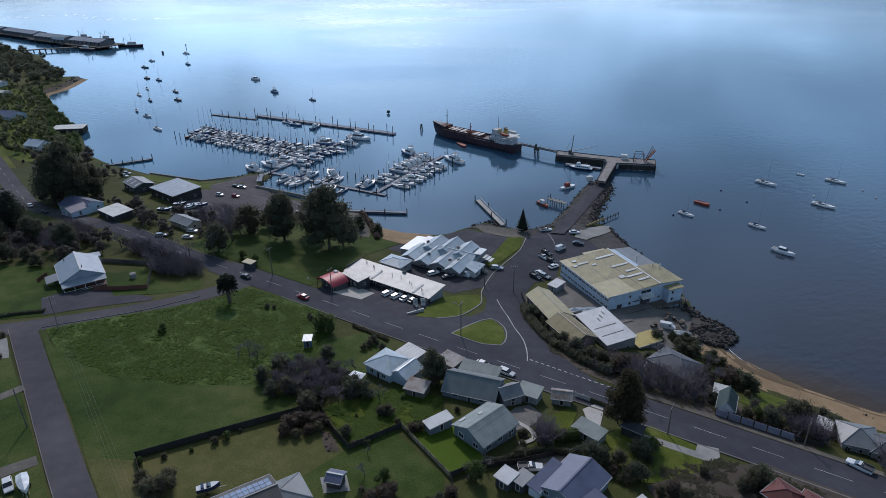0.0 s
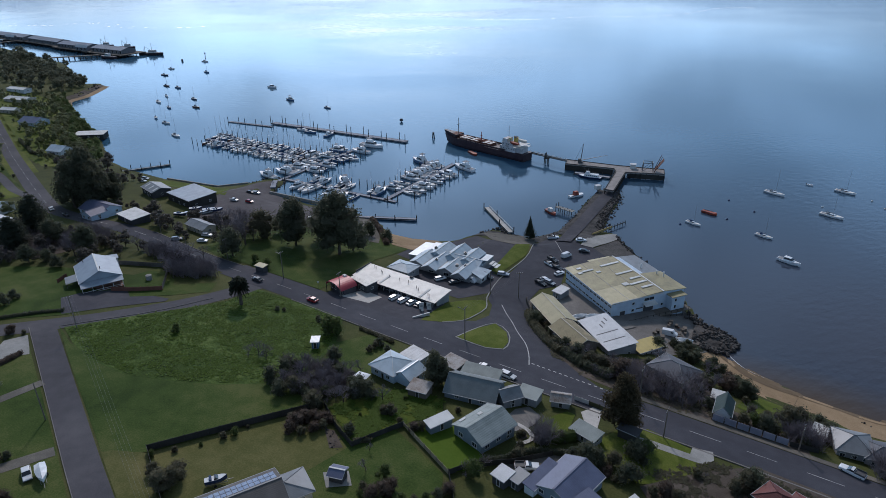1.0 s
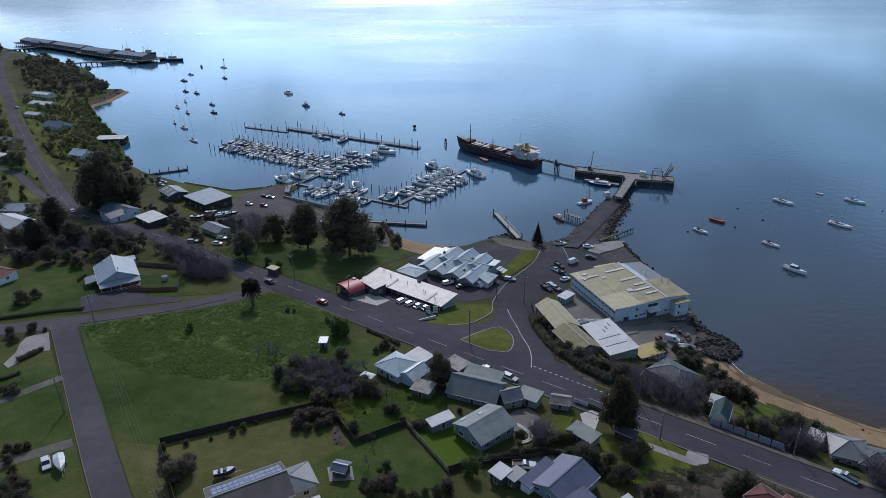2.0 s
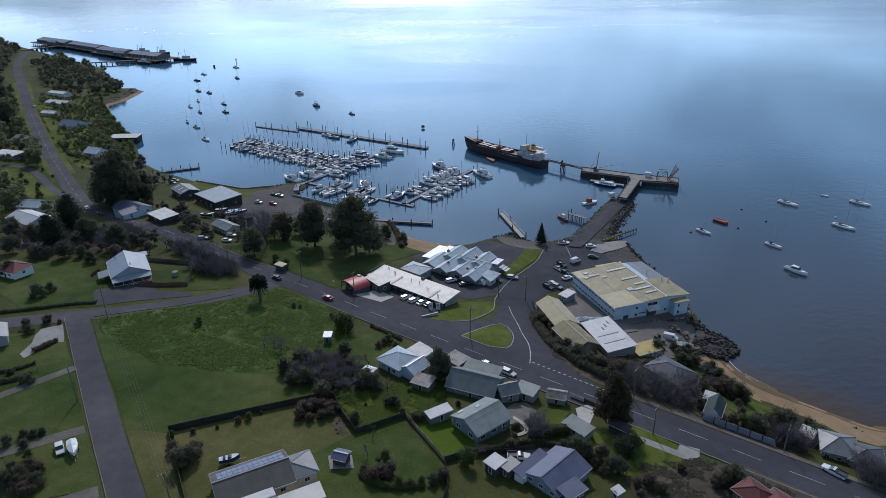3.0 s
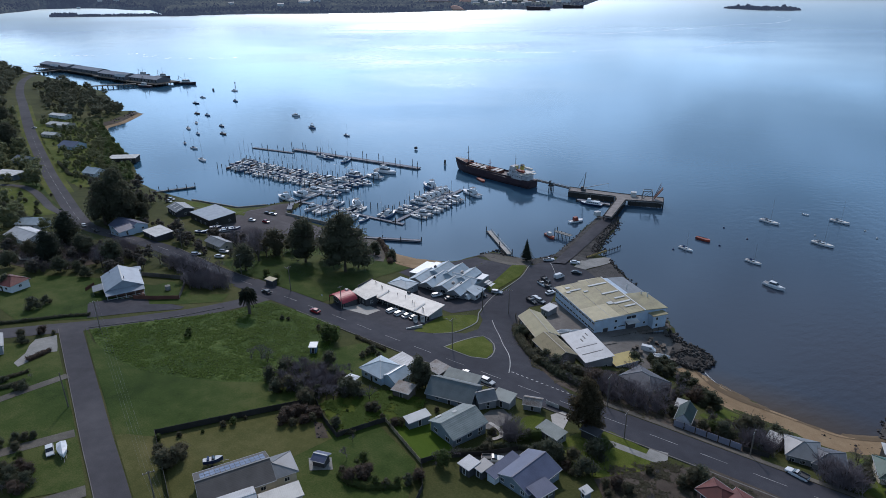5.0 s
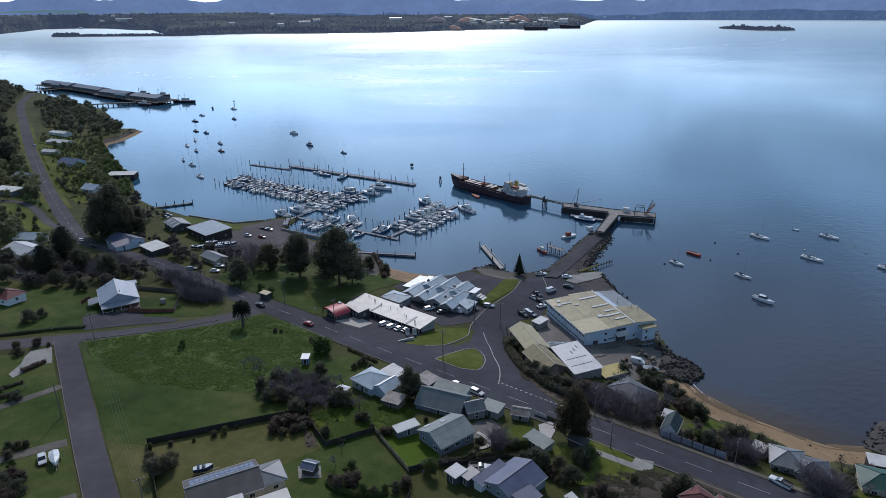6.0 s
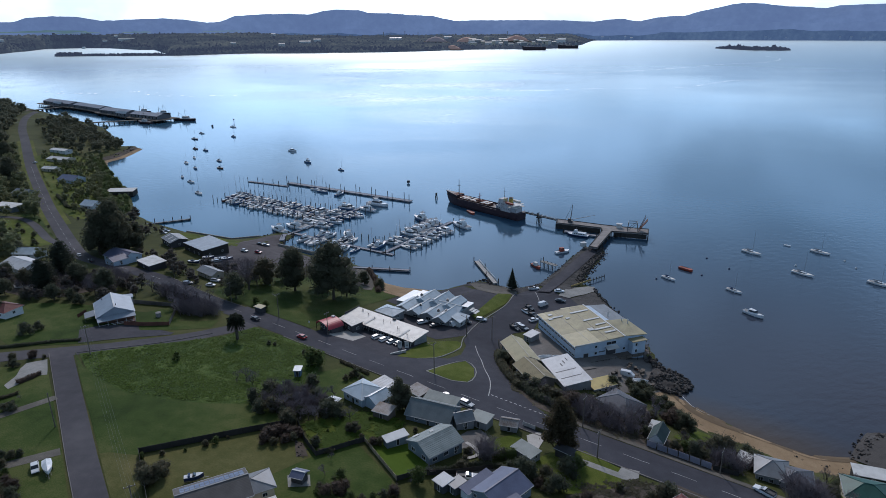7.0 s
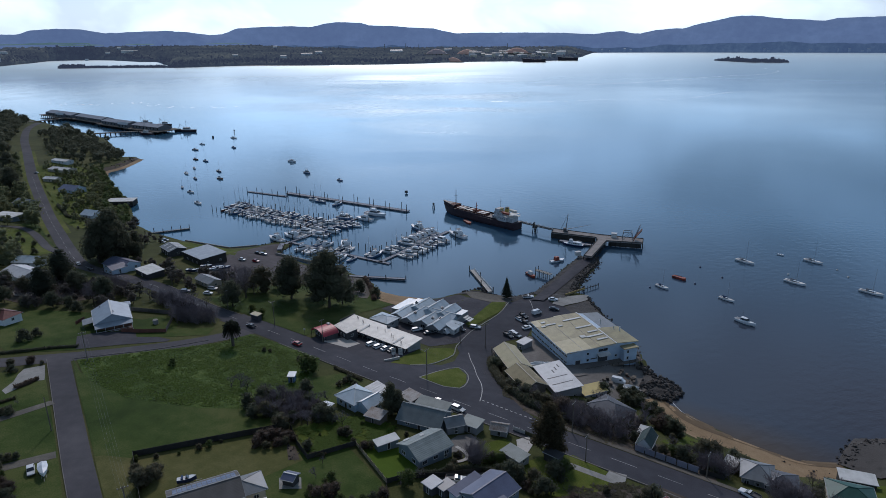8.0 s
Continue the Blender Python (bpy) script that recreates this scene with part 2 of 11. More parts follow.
    for t, dist in zip(waves, (0.6, 0.12)):
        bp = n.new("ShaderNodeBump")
        bp.inputs["Distance"].default_value = dist
        l.new(surge.outputs[0], bp.inputs["Strength"])
        l.new(t.outputs["Fac"], bp.inputs["Height"])
        if last:
            l.new(last.outputs["Normal"], bp.inputs["Normal"])
        last = bp
    l.new(last.outputs["Normal"], b.inputs["Normal"])
    # broken wavelets where the wind ruffles the channel
    # gloss without Fresnel is mixed in to brighten the glitter
    chop, both, share = n.new("ShaderNodeBsdfGlossy"), n.new("ShaderNodeMixShader"), n.new("ShaderNodeMath")
    chop.inputs["Color"].default_value, chop.inputs["Roughness"].default_value = (0.9, 1.0, 0.99, 1), 0.52
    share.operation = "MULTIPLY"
    share.inputs[1].default_value = 0.17
    # noise breaks this added gloss into patches of sparkle
    gust, spark, flecks = n.new("ShaderNodeTexNoise"), n.new("ShaderNodeMapRange"), n.new("ShaderNodeMath")
    gust.inputs["Scale"].default_value, gust.inputs["Detail"].default_value = 0.07, 8
    gust.inputs["Roughness"].default_value = 0.75
    l.new(tc.outputs["Object"], gust.inputs["Vector"])
    l.new(gust.outputs["Fac"], spark.inputs["Value"])
    spark.inputs["From Min"].default_value, spark.inputs["From Max"].default_value = 0.42, 0.6
    spark.inputs["To Min"].default_value, spark.inputs["To Max"].default_value = 0.6, 1.35
    flecks.operation = "MULTIPLY"
    l.new(ruffle.outputs[0], flecks.inputs[0])
    l.new(spark.outputs[0], flecks.inputs[1])
    l.new(flecks.outputs[0], share.inputs[0])
    # beyond the channel the whole reach is broken by small waves that show the sky well above the hills
    wide, more = n.new("ShaderNodeMapRange"), n.new("ShaderNodeMath")
    wide.inputs["From Min"].default_value, wide.inputs["From Max"].default_value = 1600, 4400
    wide.inputs["To Min"].default_value, wide.inputs["To Max"].default_value = 0.0, 0.7
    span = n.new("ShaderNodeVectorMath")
    span.operation = "LENGTH"
    l.new(tc.outputs["Object"], span.inputs[0])
    l.new(span.outputs["Value"], wide.inputs["Value"])
    # the gloss share is cut back eastward to keep that water darker
    east, chopping = n.new("ShaderNodeMapRange"), n.new("ShaderNodeMath")
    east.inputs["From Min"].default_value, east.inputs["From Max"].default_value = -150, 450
    east.inputs["To Min"].default_value, east.inputs["To Max"].default_value = 1.0, 0.35
    l.new(axes.outputs["X"], east.inputs["Value"])
    chopping.operation = "MULTIPLY"
    l.new(wide.outputs[0], chopping.inputs[0])
    l.new(east.outputs[0], chopping.inputs[1])
    more.operation = "ADD"
    more.use_clamp = True
    l.new(share.outputs[0], more.inputs[0])
    l.new(chopping.outputs[0], more.inputs[1])
    l.new(more.outputs[0], both.inputs["Fac"])
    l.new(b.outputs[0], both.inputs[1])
    l.new(chop.outputs[0], both.inputs[2])
    l.new(both.outputs[0], n["Material Output"].inputs["Surface"])
    return m


def foam_material():
    """Broken bubbles that glint like the crests round them."""
    m = bpy.data.materials.new("foam")
    m.use_nodes = True
    n, l = m.node_tree.nodes, m.node_tree.links
    glint, both = n.new("ShaderNodeBsdfGlossy"), n.new("ShaderNodeMixShader")
    glint.inputs["Color"].default_value, glint.inputs["Roughness"].default_value = (1, 1, 1, 1), 0.5
    n["Principled BSDF"].inputs["Base Color"].default_value = (0.8, 0.82, 0.84, 1)
    both.inputs["Fac"].default_value = 0.6
    l.new(n["Principled BSDF"].outputs[0], both.inputs[1])
    l.new(glint.outputs[0], both.inputs[2])
    l.new(both.outputs[0], n["Material Output"].inputs["Surface"])
    return m


WATER = water_material()
FOAM = foam_material()
GRASS = layered("rough_grass", [(0.42, (0.04, 0.044, 0.018)), (0.6, (0.06, 0.068, 0.022)), (0.78, (0.1, 0.098, 0.04))], 0.03, 2.2, 0.6, 0.15)
LAWN = layered("mown_lawn", [(0.45, (0.025, 0.044, 0.009)), (0.58, (0.044, 0.07, 0.015)), (0.72, (0.088, 0.1, 0.032))], 0.035, 3.0, 0.35, 0.05)
LAWN_BRIGHT = layered("bright_lawn", [(0.42, (0.044, 0.062, 0.009)), (0.6, (0.075, 0.098, 0.014)), (0.76, (0.13, 0.14, 0.035))], 0.05, 3.0, 0.35, 0.05)
LAWN_NEAT = layered("neat_lawn", [(0.42, (0.056, 0.095, 0.01)), (0.6, (0.075, 0.12, 0.014)), (0.76, (0.1, 0.145, 0.024))], 0.05, 3.0, 0.3, 0.04)
LAWN_DRY = layered("dry_lawn", [(0.42, (0.058, 0.064, 0.02)), (0.58, (0.088, 0.091, 0.03)), (0.76, (0.145, 0.132, 0.055))], 0.05, 3.0, 0.35, 0.05)
MEADOW_MAT = layered("uncut_meadow", [(0.44, (0.026, 0.043, 0.009)), (0.58, (0.046, 0.075, 0.015)), (0.7, (0.086, 0.122, 0.03)), (0.82, (0.125, 0.145, 0.055))], 0.07, 1.4, 0.9, 0.5)
VERGE = layered("sunlit_verge", [(0.42, (0.06, 0.075, 0.014)), (0.6, (0.09, 0.105, 0.02)), (0.76, (0.15, 0.145, 0.045))], 0.05, 2.0, 0.4, 0.1)
SOIL = layered("bare_earth", [(0.4, (0.05, 0.04, 0.034)), (0.62, (0.09, 0.075, 0.062)), (0.82, (0.15, 0.125, 0.106))], 0.1, 3.0, 0.5, 0.08)
SAND = layered("beach_sand", [(0.4, (0.19, 0.13, 0.075)), (0.62, (0.28, 0.2, 0.12)), (0.82, (0.36, 0.27, 0.17))], 0.06, 4.0, 0.3, 0.05)
WET_SAND = layered("wet_sand", [(0.4, (0.1, 0.07, 0.042)), (0.62, (0.14, 0.1, 0.06)), (0.82, (0.18, 0.13, 0.08))], 0.06, 4.0, 0.2, 0.03, rough=0.7)
ASPHALT = layered("worn_asphalt", [(0.4, (0.042, 0.043, 0.052)), (0.62, (0.06, 0.061, 0.073)), (0.82, (0.09, 0.09, 0.102))], 0.05, 6.0, 0.25, 0.015)
ASPHALT_PALE = layered("bleached_asphalt", [(0.42, (0.06, 0.058, 0.064)), (0.6, (0.08, 0.077, 0.085)), (0.76, (0.105, 0.1, 0.106))], 0.06, 6.0, 0.2, 0.015)
ASPHALT_DARK = layered("patched_asphalt", [(0.4, (0.046, 0.046, 0.056)), (0.62, (0.066, 0.065, 0.075)), (0.82, (0.098, 0.096, 0.106))], 0.08, 6.0, 0.25, 0.02)
MARINA_LOT = layered("dusty_asphalt", [(0.4, (0.075, 0.068, 0.071)), (0.62, (0.105, 0.095, 0.099)), (0.82, (0.145, 0.132, 0.136))], 0.06, 5.0, 0.3, 0.02)
GRAVEL = layered("grey_gravel", [(0.4, (0.085, 0.08, 0.072)), (0.62, (0.13, 0.12, 0.105)), (0.82, (0.2, 0.185, 0.16))], 0.12, 5.0, 0.5, 0.03)
YARD_SLAB = layered("stained_yard_slab", [(0.4, (0.13, 0.122, 0.115)), (0.62, (0.18, 0.17, 0.16)), (0.82, (0.25, 0.235, 0.22))], 0.12, 4.0, 0.35, 0.02)
PONTOON = layered("lilac_grey_concrete", [(0.4, (0.24, 0.25, 0.29)), (0.62, (0.31, 0.32, 0.36)), (0.82, (0.4, 0.41, 0.44))], 0.2, 5.0, 0.2, 0.01)
CONCRETE = layered("weathered_concrete", [(0.4, (0.2, 0.2, 0.19)), (0.62, (0.29, 0.285, 0.27)), (0.82, (0.38, 0.37, 0.35))], 0.15, 5.0, 0.2, 0.01)
PALE_CONCRETE = layered("pale_concrete", [(0.4, (0.34, 0.32, 0.29)), (0.62, (0.45, 0.43, 0.4)), (0.82, (0.55, 0.53, 0.5))], 0.2, 5.0, 0.2, 0.01)
PAINT_WHITE = mat("white_paint", (0.66, 0.66, 0.64), (0.46, 0.46, 0.44), rough=0.7)
TRIM = mat("weathered_trim", (0.36, 0.37, 0.38), (0.24, 0.25, 0.26), rough=0.75)
ROAD_PAINT = mat("road_paint", (0.46, 0.46, 0.45), (0.22, 0.22, 0.22), rough=0.7, fine=5)
ROCK = mat("dark_rock", (0.075, 0.068, 0.063), (0.03, 0.027, 0.026), rough=0.9, bump=0.8, depth=0.1, fine=3)
RUBBLE = mat("dark_rubble_fill", (0.075, 0.07, 0.066), (0.025, 0.024, 0.024), rough=0.95, bump=0.9, depth=0.15, fine=2)
OLIVE_ROOF = mat("olive_sheet_roof", (0.36, 0.315, 0.17), (0.2, 0.175, 0.1), rough=0.55, ribs=0.4, bump=0.25, fine=2, spread=0.03, scale=0.7)
MOSS_ROOF = mat("mossy_sheet_roof", (0.3, 0.25, 0.14), (0.15, 0.125, 0.075), rough=0.7, ribs=0.4, bump=0.3, fine=3)
CREAM_ROOF = mat("cream_sheet_roof", (0.47, 0.41, 0.245), (0.33, 0.29, 0.18), rough=0.55, ribs=0.4, rib_axis=0, bump=0.3, fine=3)
YELLOW_ROOF = mat("yellow_sheet_roof", (0.55, 0.44, 0.16), (0.42, 0.33, 0.12), rough=0.55, ribs=0.4, bump=0.3)
GREY_ROOF = mat("grey_sheet_roof", (0.22, 0.23, 0.24), (0.15, 0.155, 0.16), rough=0.45, ribs=0.3, bump=0.3)
WHITE_ROOF = mat("galvanised_roof", (0.52, 0.53, 0.54), (0.36, 0.37, 0.38), rough=0.55, spec=0.4, metal=0.0, ribs=0.35, bump=0.3, fine=4)
WHARF_ROOF = mat("weathered_blue_grey_roof", (0.235, 0.255, 0.3), (0.16, 0.175, 0.21), rough=0.6, ribs=0.4, bump=0.3, fine=3)
PALE_ROOF = mat("pale_blue_roof", (0.46, 0.53, 0.58), (0.33, 0.39, 0.43), rough=0.4, spec=0.6, metal=0.0, ribs=0.35, bump=0.3, fine=4)
SHOP_ROOF = mat("cream_white_roof", (0.62, 0.6, 0.55), (0.45, 0.435, 0.4), rough=0.5, ribs=0.4, bump=0.3, fine=4)
SHORE_ROOF = mat("slate_grey_roof", (0.12, 0.125, 0.145), (0.08, 0.085, 0.1), rough=0.65, ribs=0.3, bump=0.3, fine=4)
STEEL_ROOF = mat("blue_grey_steel_roof", (0.3, 0.34, 0.39), (0.22, 0.25, 0.29), rough=0.45, ribs=0.3, bump=0.3, fine=4)
BLUE_ROOF = mat("slate_blue_roof", (0.115, 0.13, 0.2), (0.085, 0.095, 0.15), rough=0.45, ribs=0.3, bump=0.3, fine=4)
DULL_ROOF = mat("dull_grey_green_roof", (0.155, 0.18, 0.185), (0.105, 0.125, 0.13), rough=0.65, fine=5, bump=0.3, ribs=0.25)
TILE_GREY = mat("grey_green_roof_tile", (0.25, 0.285, 0.275), (0.16, 0.19, 0.185), rough=0.6, fine=5, bump=0.4, ribs=0.3)
GREEN_ROOF = mat("grey_green_roof", (0.23, 0.265, 0.255), (0.15, 0.18, 0.175), rough=0.6, fine=5, bump=0.3)
DARK_GREEN_ROOF = mat("green_roof", (0.035, 0.1, 0.08), (0.024, 0.065, 0.052), rough=0.5, ribs=0.3, bump=0.3)
OLD_GREEN_ROOF = mat("weathered_dark_green_roof", (0.034, 0.062, 0.058), (0.022, 0.042, 0.04), rough=0.6, ribs=0.3, bump=0.3)
RED_ROOF = mat("red_tile_roof", (0.15, 0.048, 0.042), (0.09, 0.032, 0.03), rough=0.7, ribs=0.35, rib_axis=1, bump=0.5, depth=0.04)
RED_VAULT = mat("red_vault_sheet", (0.42, 0.06, 0.08), (0.3, 0.045, 0.06), rough=0.45, ribs=0.3, bump=0.3)
BROWN_ROOF = mat("brown_grey_roof", (0.12, 0.11, 0.105), (0.08, 0.075, 0.07), rough=0.7, ribs=0.35, rib_axis=1, bump=0.5)
RUST_ROOF = mat("rusted_roof", (0.36, 0.345, 0.33), (0.17, 0.125, 0.095), rough=0.75, ribs=0.2, fine=3)
WALL_WHITE = mat("white_wall", (0.68, 0.7, 0.71), (0.52, 0.54, 0.55), rough=0.75, ribs=0.25, rib_axis=0, bump=0.15)
WALL_BLUE = mat("pale_blue_wall", (0.5, 0.6, 0.7), (0.4, 0.48, 0.57), rough=0.7)
WALL_GREY = mat("grey_wall", (0.3, 0.31, 0.32), (0.22, 0.23, 0.24), rough=0.8)
WALL_CREAM = mat("cream_wall", (0.55, 0.5, 0.4), (0.42, 0.38, 0.3), rough=0.8)
WALL_BRICK = mat("brick_wall", (0.2, 0.11, 0.08), (0.13, 0.075, 0.055), rough=0.9, fine=8)
# real dark walls, and also the shade inside open carports and the vault
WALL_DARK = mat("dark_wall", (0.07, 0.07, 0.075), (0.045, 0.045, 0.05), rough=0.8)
WALL_BLUEGREY = mat("blue_grey_weatherboard", (0.2, 0.24, 0.275), (0.145, 0.175, 0.2), rough=0.75)
TIMBER = mat("weathered_timber", (0.17, 0.145, 0.12), (0.09, 0.078, 0.066), rough=0.9, fine=6)
BLEACHED_DECK = mat("bleached_decking", (0.3, 0.275, 0.26), (0.19, 0.175, 0.165), rough=0.9, fine=4)
TIMBER_DARK = mat("dark_stained_timber", (0.05, 0.047, 0.043), (0.028, 0.027, 0.025), rough=0.9, fine=6)
TIMBER_RED = mat("red_brown_paling", (0.16, 0.07, 0.05), (0.1, 0.045, 0.035), rough=0.9, fine=6)
PALING = mat("grey_paling", (0.14, 0.135, 0.125), (0.08, 0.078, 0.073), rough=0.9, fine=6)
PANEL = mat("lilac_grey_panel", (0.28, 0.28, 0.34), (0.2, 0.2, 0.25), rough=0.7)
STEEL = mat("dull_steel", (0.25, 0.25, 0.25), (0.15, 0.14, 0.13), rough=0.5, metal=0.6)
RUST = mat("rust_red_steel", (0.17, 0.075, 0.052), (0.09, 0.042, 0.034), rough=0.85)
ORANGE_PAINT = mat("orange_red_paint", (0.36, 0.075, 0.042), (0.22, 0.05, 0.034), rough=0.6)
BARK = mat("bark", (0.11, 0.09, 0.072), (0.06, 0.05, 0.042), rough=0.95, fine=6)
TWIG = mat("bare_twigs", (0.21, 0.178, 0.186), (0.115, 0.1, 0.108), rough=0.95)
RUBBER = mat("tyre_rubber", (0.025, 0.025, 0.025), rough=0.9)
PLASTIC_GREY = mat("grey_trim", (0.1, 0.1, 0.105), rough=0.6)
# paler than bare cells: the sky's reflection is put into the colour
SOLAR = mat("solar_cells", (0.24, 0.29, 0.4), (0.16, 0.2, 0.3), rough=0.25, spec=0.6)
NAVY = mat("navy_paint", (0.02, 0.035, 0.1), (0.015, 0.025, 0.07), rough=0.35)
BLACK_HULL = mat("black_hull", (0.055, 0.034, 0.04), (0.018, 0.016, 0.024), rough=0.55, fine=1.2)
HULL_WHITE = mat("white_gelcoat", (0.8, 0.81, 0.82), (0.6, 0.61, 0.62), rough=0.3, fine=3)
HULL_BLUE = mat("blue_gelcoat", (0.1, 0.17, 0.3), (0.08, 0.13, 0.23), rough=0.3)
DECK = mat("boat_deck", (0.72, 0.71, 0.68), (0.5, 0.49, 0.47), rough=0.7)
CANVAS_BLUE = mat("blue_canvas", (0.05, 0.08, 0.16), rough=0.9)
CANVAS_GREY = mat("grey_canvas", (0.3, 0.31, 0.33), rough=0.9)
ALLOY = mat("mast_alloy", (0.45, 0.45, 0.46), rough=0.35, metal=0.7)
FUNNEL = mat("mustard_paint", (0.5, 0.4, 0.1), (0.38, 0.3, 0.08), rough=0.6)
PANE = glass("window_glass", (0.03, 0.036, 0.045))
CAR_WHITE = mat("white_car_paint", (0.7, 0.71, 0.72), (0.62, 0.63, 0.64), rough=0.25, bump=0, spec=0.5)
CAR_SILVER = mat("silver_car_paint", (0.35, 0.36, 0.38), (0.3, 0.31, 0.32), rough=0.25, metal=0.5, bump=0)
CAR_DARK = mat("dark_car_paint", (0.03, 0.032, 0.038), rough=0.25, bump=0, spec=0.5)
CAR_RED = mat("red_car_paint", (0.3, 0.02, 0.025), rough=0.25, bump=0, spec=0.5)
LEAF_DARK = leafy("dark_foliage", (0.148, 0.158, 0.103), (0.084, 0.09, 0.064))
LEAF_TALL = leafy("tall_evergreen_foliage", (0.155, 0.16, 0.106), (0.072, 0.076, 0.053))
LEAF_LIGHT = leafy("light_foliage", (0.135, 0.17, 0.06), (0.075, 0.1, 0.038))
LEAF_OLIVE = leafy("olive_foliage", (0.175, 0.165, 0.106), (0.1, 0.094, 0.065))
LEAF_RED = leafy("russet_foliage", (0.165, 0.128, 0.101), (0.088, 0.068, 0.057))
LEAF_CONIFER = leafy("conifer_foliage", (0.066, 0.076, 0.053), (0.038, 0.046, 0.035))
BLADE = leafy("long_grass", (0.17, 0.25, 0.05), (0.1, 0.16, 0.026))


def distance(name, stops, scale, fine, haze_glow):
    """Land so far off that haze outshines it; the haze is painted in as emission."""
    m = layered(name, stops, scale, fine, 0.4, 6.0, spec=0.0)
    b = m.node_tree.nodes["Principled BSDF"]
    b.inputs["Emission Color"].default_value, b.inputs["Emission Strength"].default_value = (*haze_glow, 1), 1.0
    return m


# the last colour of each is bluish haze that the land itself emits
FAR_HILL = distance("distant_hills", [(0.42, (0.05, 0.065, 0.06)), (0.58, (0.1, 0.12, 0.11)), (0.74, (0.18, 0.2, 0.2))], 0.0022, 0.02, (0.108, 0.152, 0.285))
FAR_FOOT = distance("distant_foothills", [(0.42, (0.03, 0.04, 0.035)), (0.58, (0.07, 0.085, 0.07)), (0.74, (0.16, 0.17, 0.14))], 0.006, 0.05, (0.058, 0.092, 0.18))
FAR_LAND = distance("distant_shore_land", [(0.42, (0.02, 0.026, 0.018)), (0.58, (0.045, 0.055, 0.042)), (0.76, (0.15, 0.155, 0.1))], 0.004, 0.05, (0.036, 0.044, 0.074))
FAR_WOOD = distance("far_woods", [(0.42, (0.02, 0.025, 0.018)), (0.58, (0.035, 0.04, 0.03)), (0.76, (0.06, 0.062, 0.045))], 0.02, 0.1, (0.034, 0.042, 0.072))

# ---- building blocks ----
class Geo:
    """Vertices and faces that become one mesh."""

    def __init__(self):
        self.v, self.f = [], []

    def add(self, verts, faces):
        k = len(self.v)
        self.v += [tuple(p) for p in verts]
        self.f += [tuple(k + i for i in f) for f in faces]
        return self

    def box(self, cx, cy, cz, sx, sy, sz, turn=0.0, top=1.0):
        """A box by its middle and size; top: how much its upper face narrows."""
        c, s = math.cos(radians(turn)), math.sin(radians(turn))
        out = []
        for z, k in ((-0.5, 1.0), (0.5, top)):
            for x, y in ((-0.5, -0.5), (0.5, -0.5), (0.5, 0.5), (-0.5, 0.5)):
                px, py = x * sx * k, y * sy * k
                out.append((cx + px * c - py * s, cy + px * s + py * c, cz + z * sz))
        return self.add(out, [(3, 2, 1, 0), (4, 5, 6, 7), (0, 1, 5, 4), (1, 2, 6, 5), (2, 3, 7, 6), (3, 0, 4, 7)])

    def rod(self, a, b, r0, r1=None, n=8):
        """A round bar from a to b."""
        a, b = Vector(a), Vector(b)
        r1 = r0 if r1 is None else r1
        d = (b - a).normalized()
        u = d.orthogonal().normalized()
        w = d.cross(u)
        ring = [(u * math.cos(2 * math.pi * i / n) + w * math.sin(2 * math.pi * i / n)) for i in range(n)]
        out = [a + p * r0 for p in ring] + [b + p * r1 for p in ring]
        faces = [(i, (i + 1) % n, n + (i + 1) % n, n + i) for i in range(n)]
        return self.add(out, faces + [tuple(range(n - 1, -1, -1)), tuple(range(n, 2 * n))])

    def loft(self, rings, caps=True, closed=True):
        """A skin over rings of equally many points."""
        n = len(rings[0])
        out = [p for r in rings for p in r]
        m = n if closed else n - 1
        faces = [(j * n + i, j * n + (i + 1) % n, (j + 1) * n + (i + 1) % n, (j + 1) * n + i) for j in range(len(rings) - 1) for i in range(m)]
        if caps:
            faces += [tuple(range(n - 1, -1, -1)), tuple(range((len(rings) - 1) * n, len(rings) * n))]
        return self.add(out, faces)

    def slab(self, corners, thick):
        """A plate: its upper corners counter-clockwise, and its thickness straight down."""
        n = len(corners)
        out = [tuple(p) for p in corners] + [(p[0], p[1], p[2] - thick) for p in corners]
        faces = [tuple(range(n)), tuple(range(2 * n - 1, n - 1, -1))] + [(i, n + i, n + (i + 1) % n, (i + 1) % n) for i in range(n)]
        return self.add(out, faces)

    def mesh(self, name, smooth=False):
        me = bpy.data.meshes.new(name)
        me.from_pydata(self.v, [], self.f)
        if smooth:
            me.polygons.foreach_set("use_smooth", [True] * len(me.polygons))
        me.update()
        return me


def part(name, geo, material, parent=None, label="", smooth=False):
    """One mesh object under a thing or under a part."""
    me = geo.mesh(name, smooth) if isinstance(geo, Geo) else geo
    if not me.materials:
        me.materials.append(material)
    ob = new(name, me)
    ob.parent = parent
    return tagged(ob, label)


def thing(name, m, label, category, group="", kind=""):
    """An Empty at a thing's base, to carry its parts."""
    ob = new(name)
    ob.empty_display_size = 0.3
    ob.matrix_basis = m
    return tagged(ob, label, category, group, kind)


class Stock:
    """A kind of thing that is built once and set down many times."""

    def __init__(self, make):
        self.make, self.first, self.size = make, None, 1.0

    def put(self, x, y, z, turn=0.0, size=1.0):
        m = pose(x, y, z, 0, 0, turn)
        if self.first is None:
            self.first, self.size = self.make(), size
            self.first.matrix_basis = m @ Matrix.Scale(size, 4)
            return self.first
        return copy_thing(self.first, m @ Matrix.Scale(size / self.size, 4))


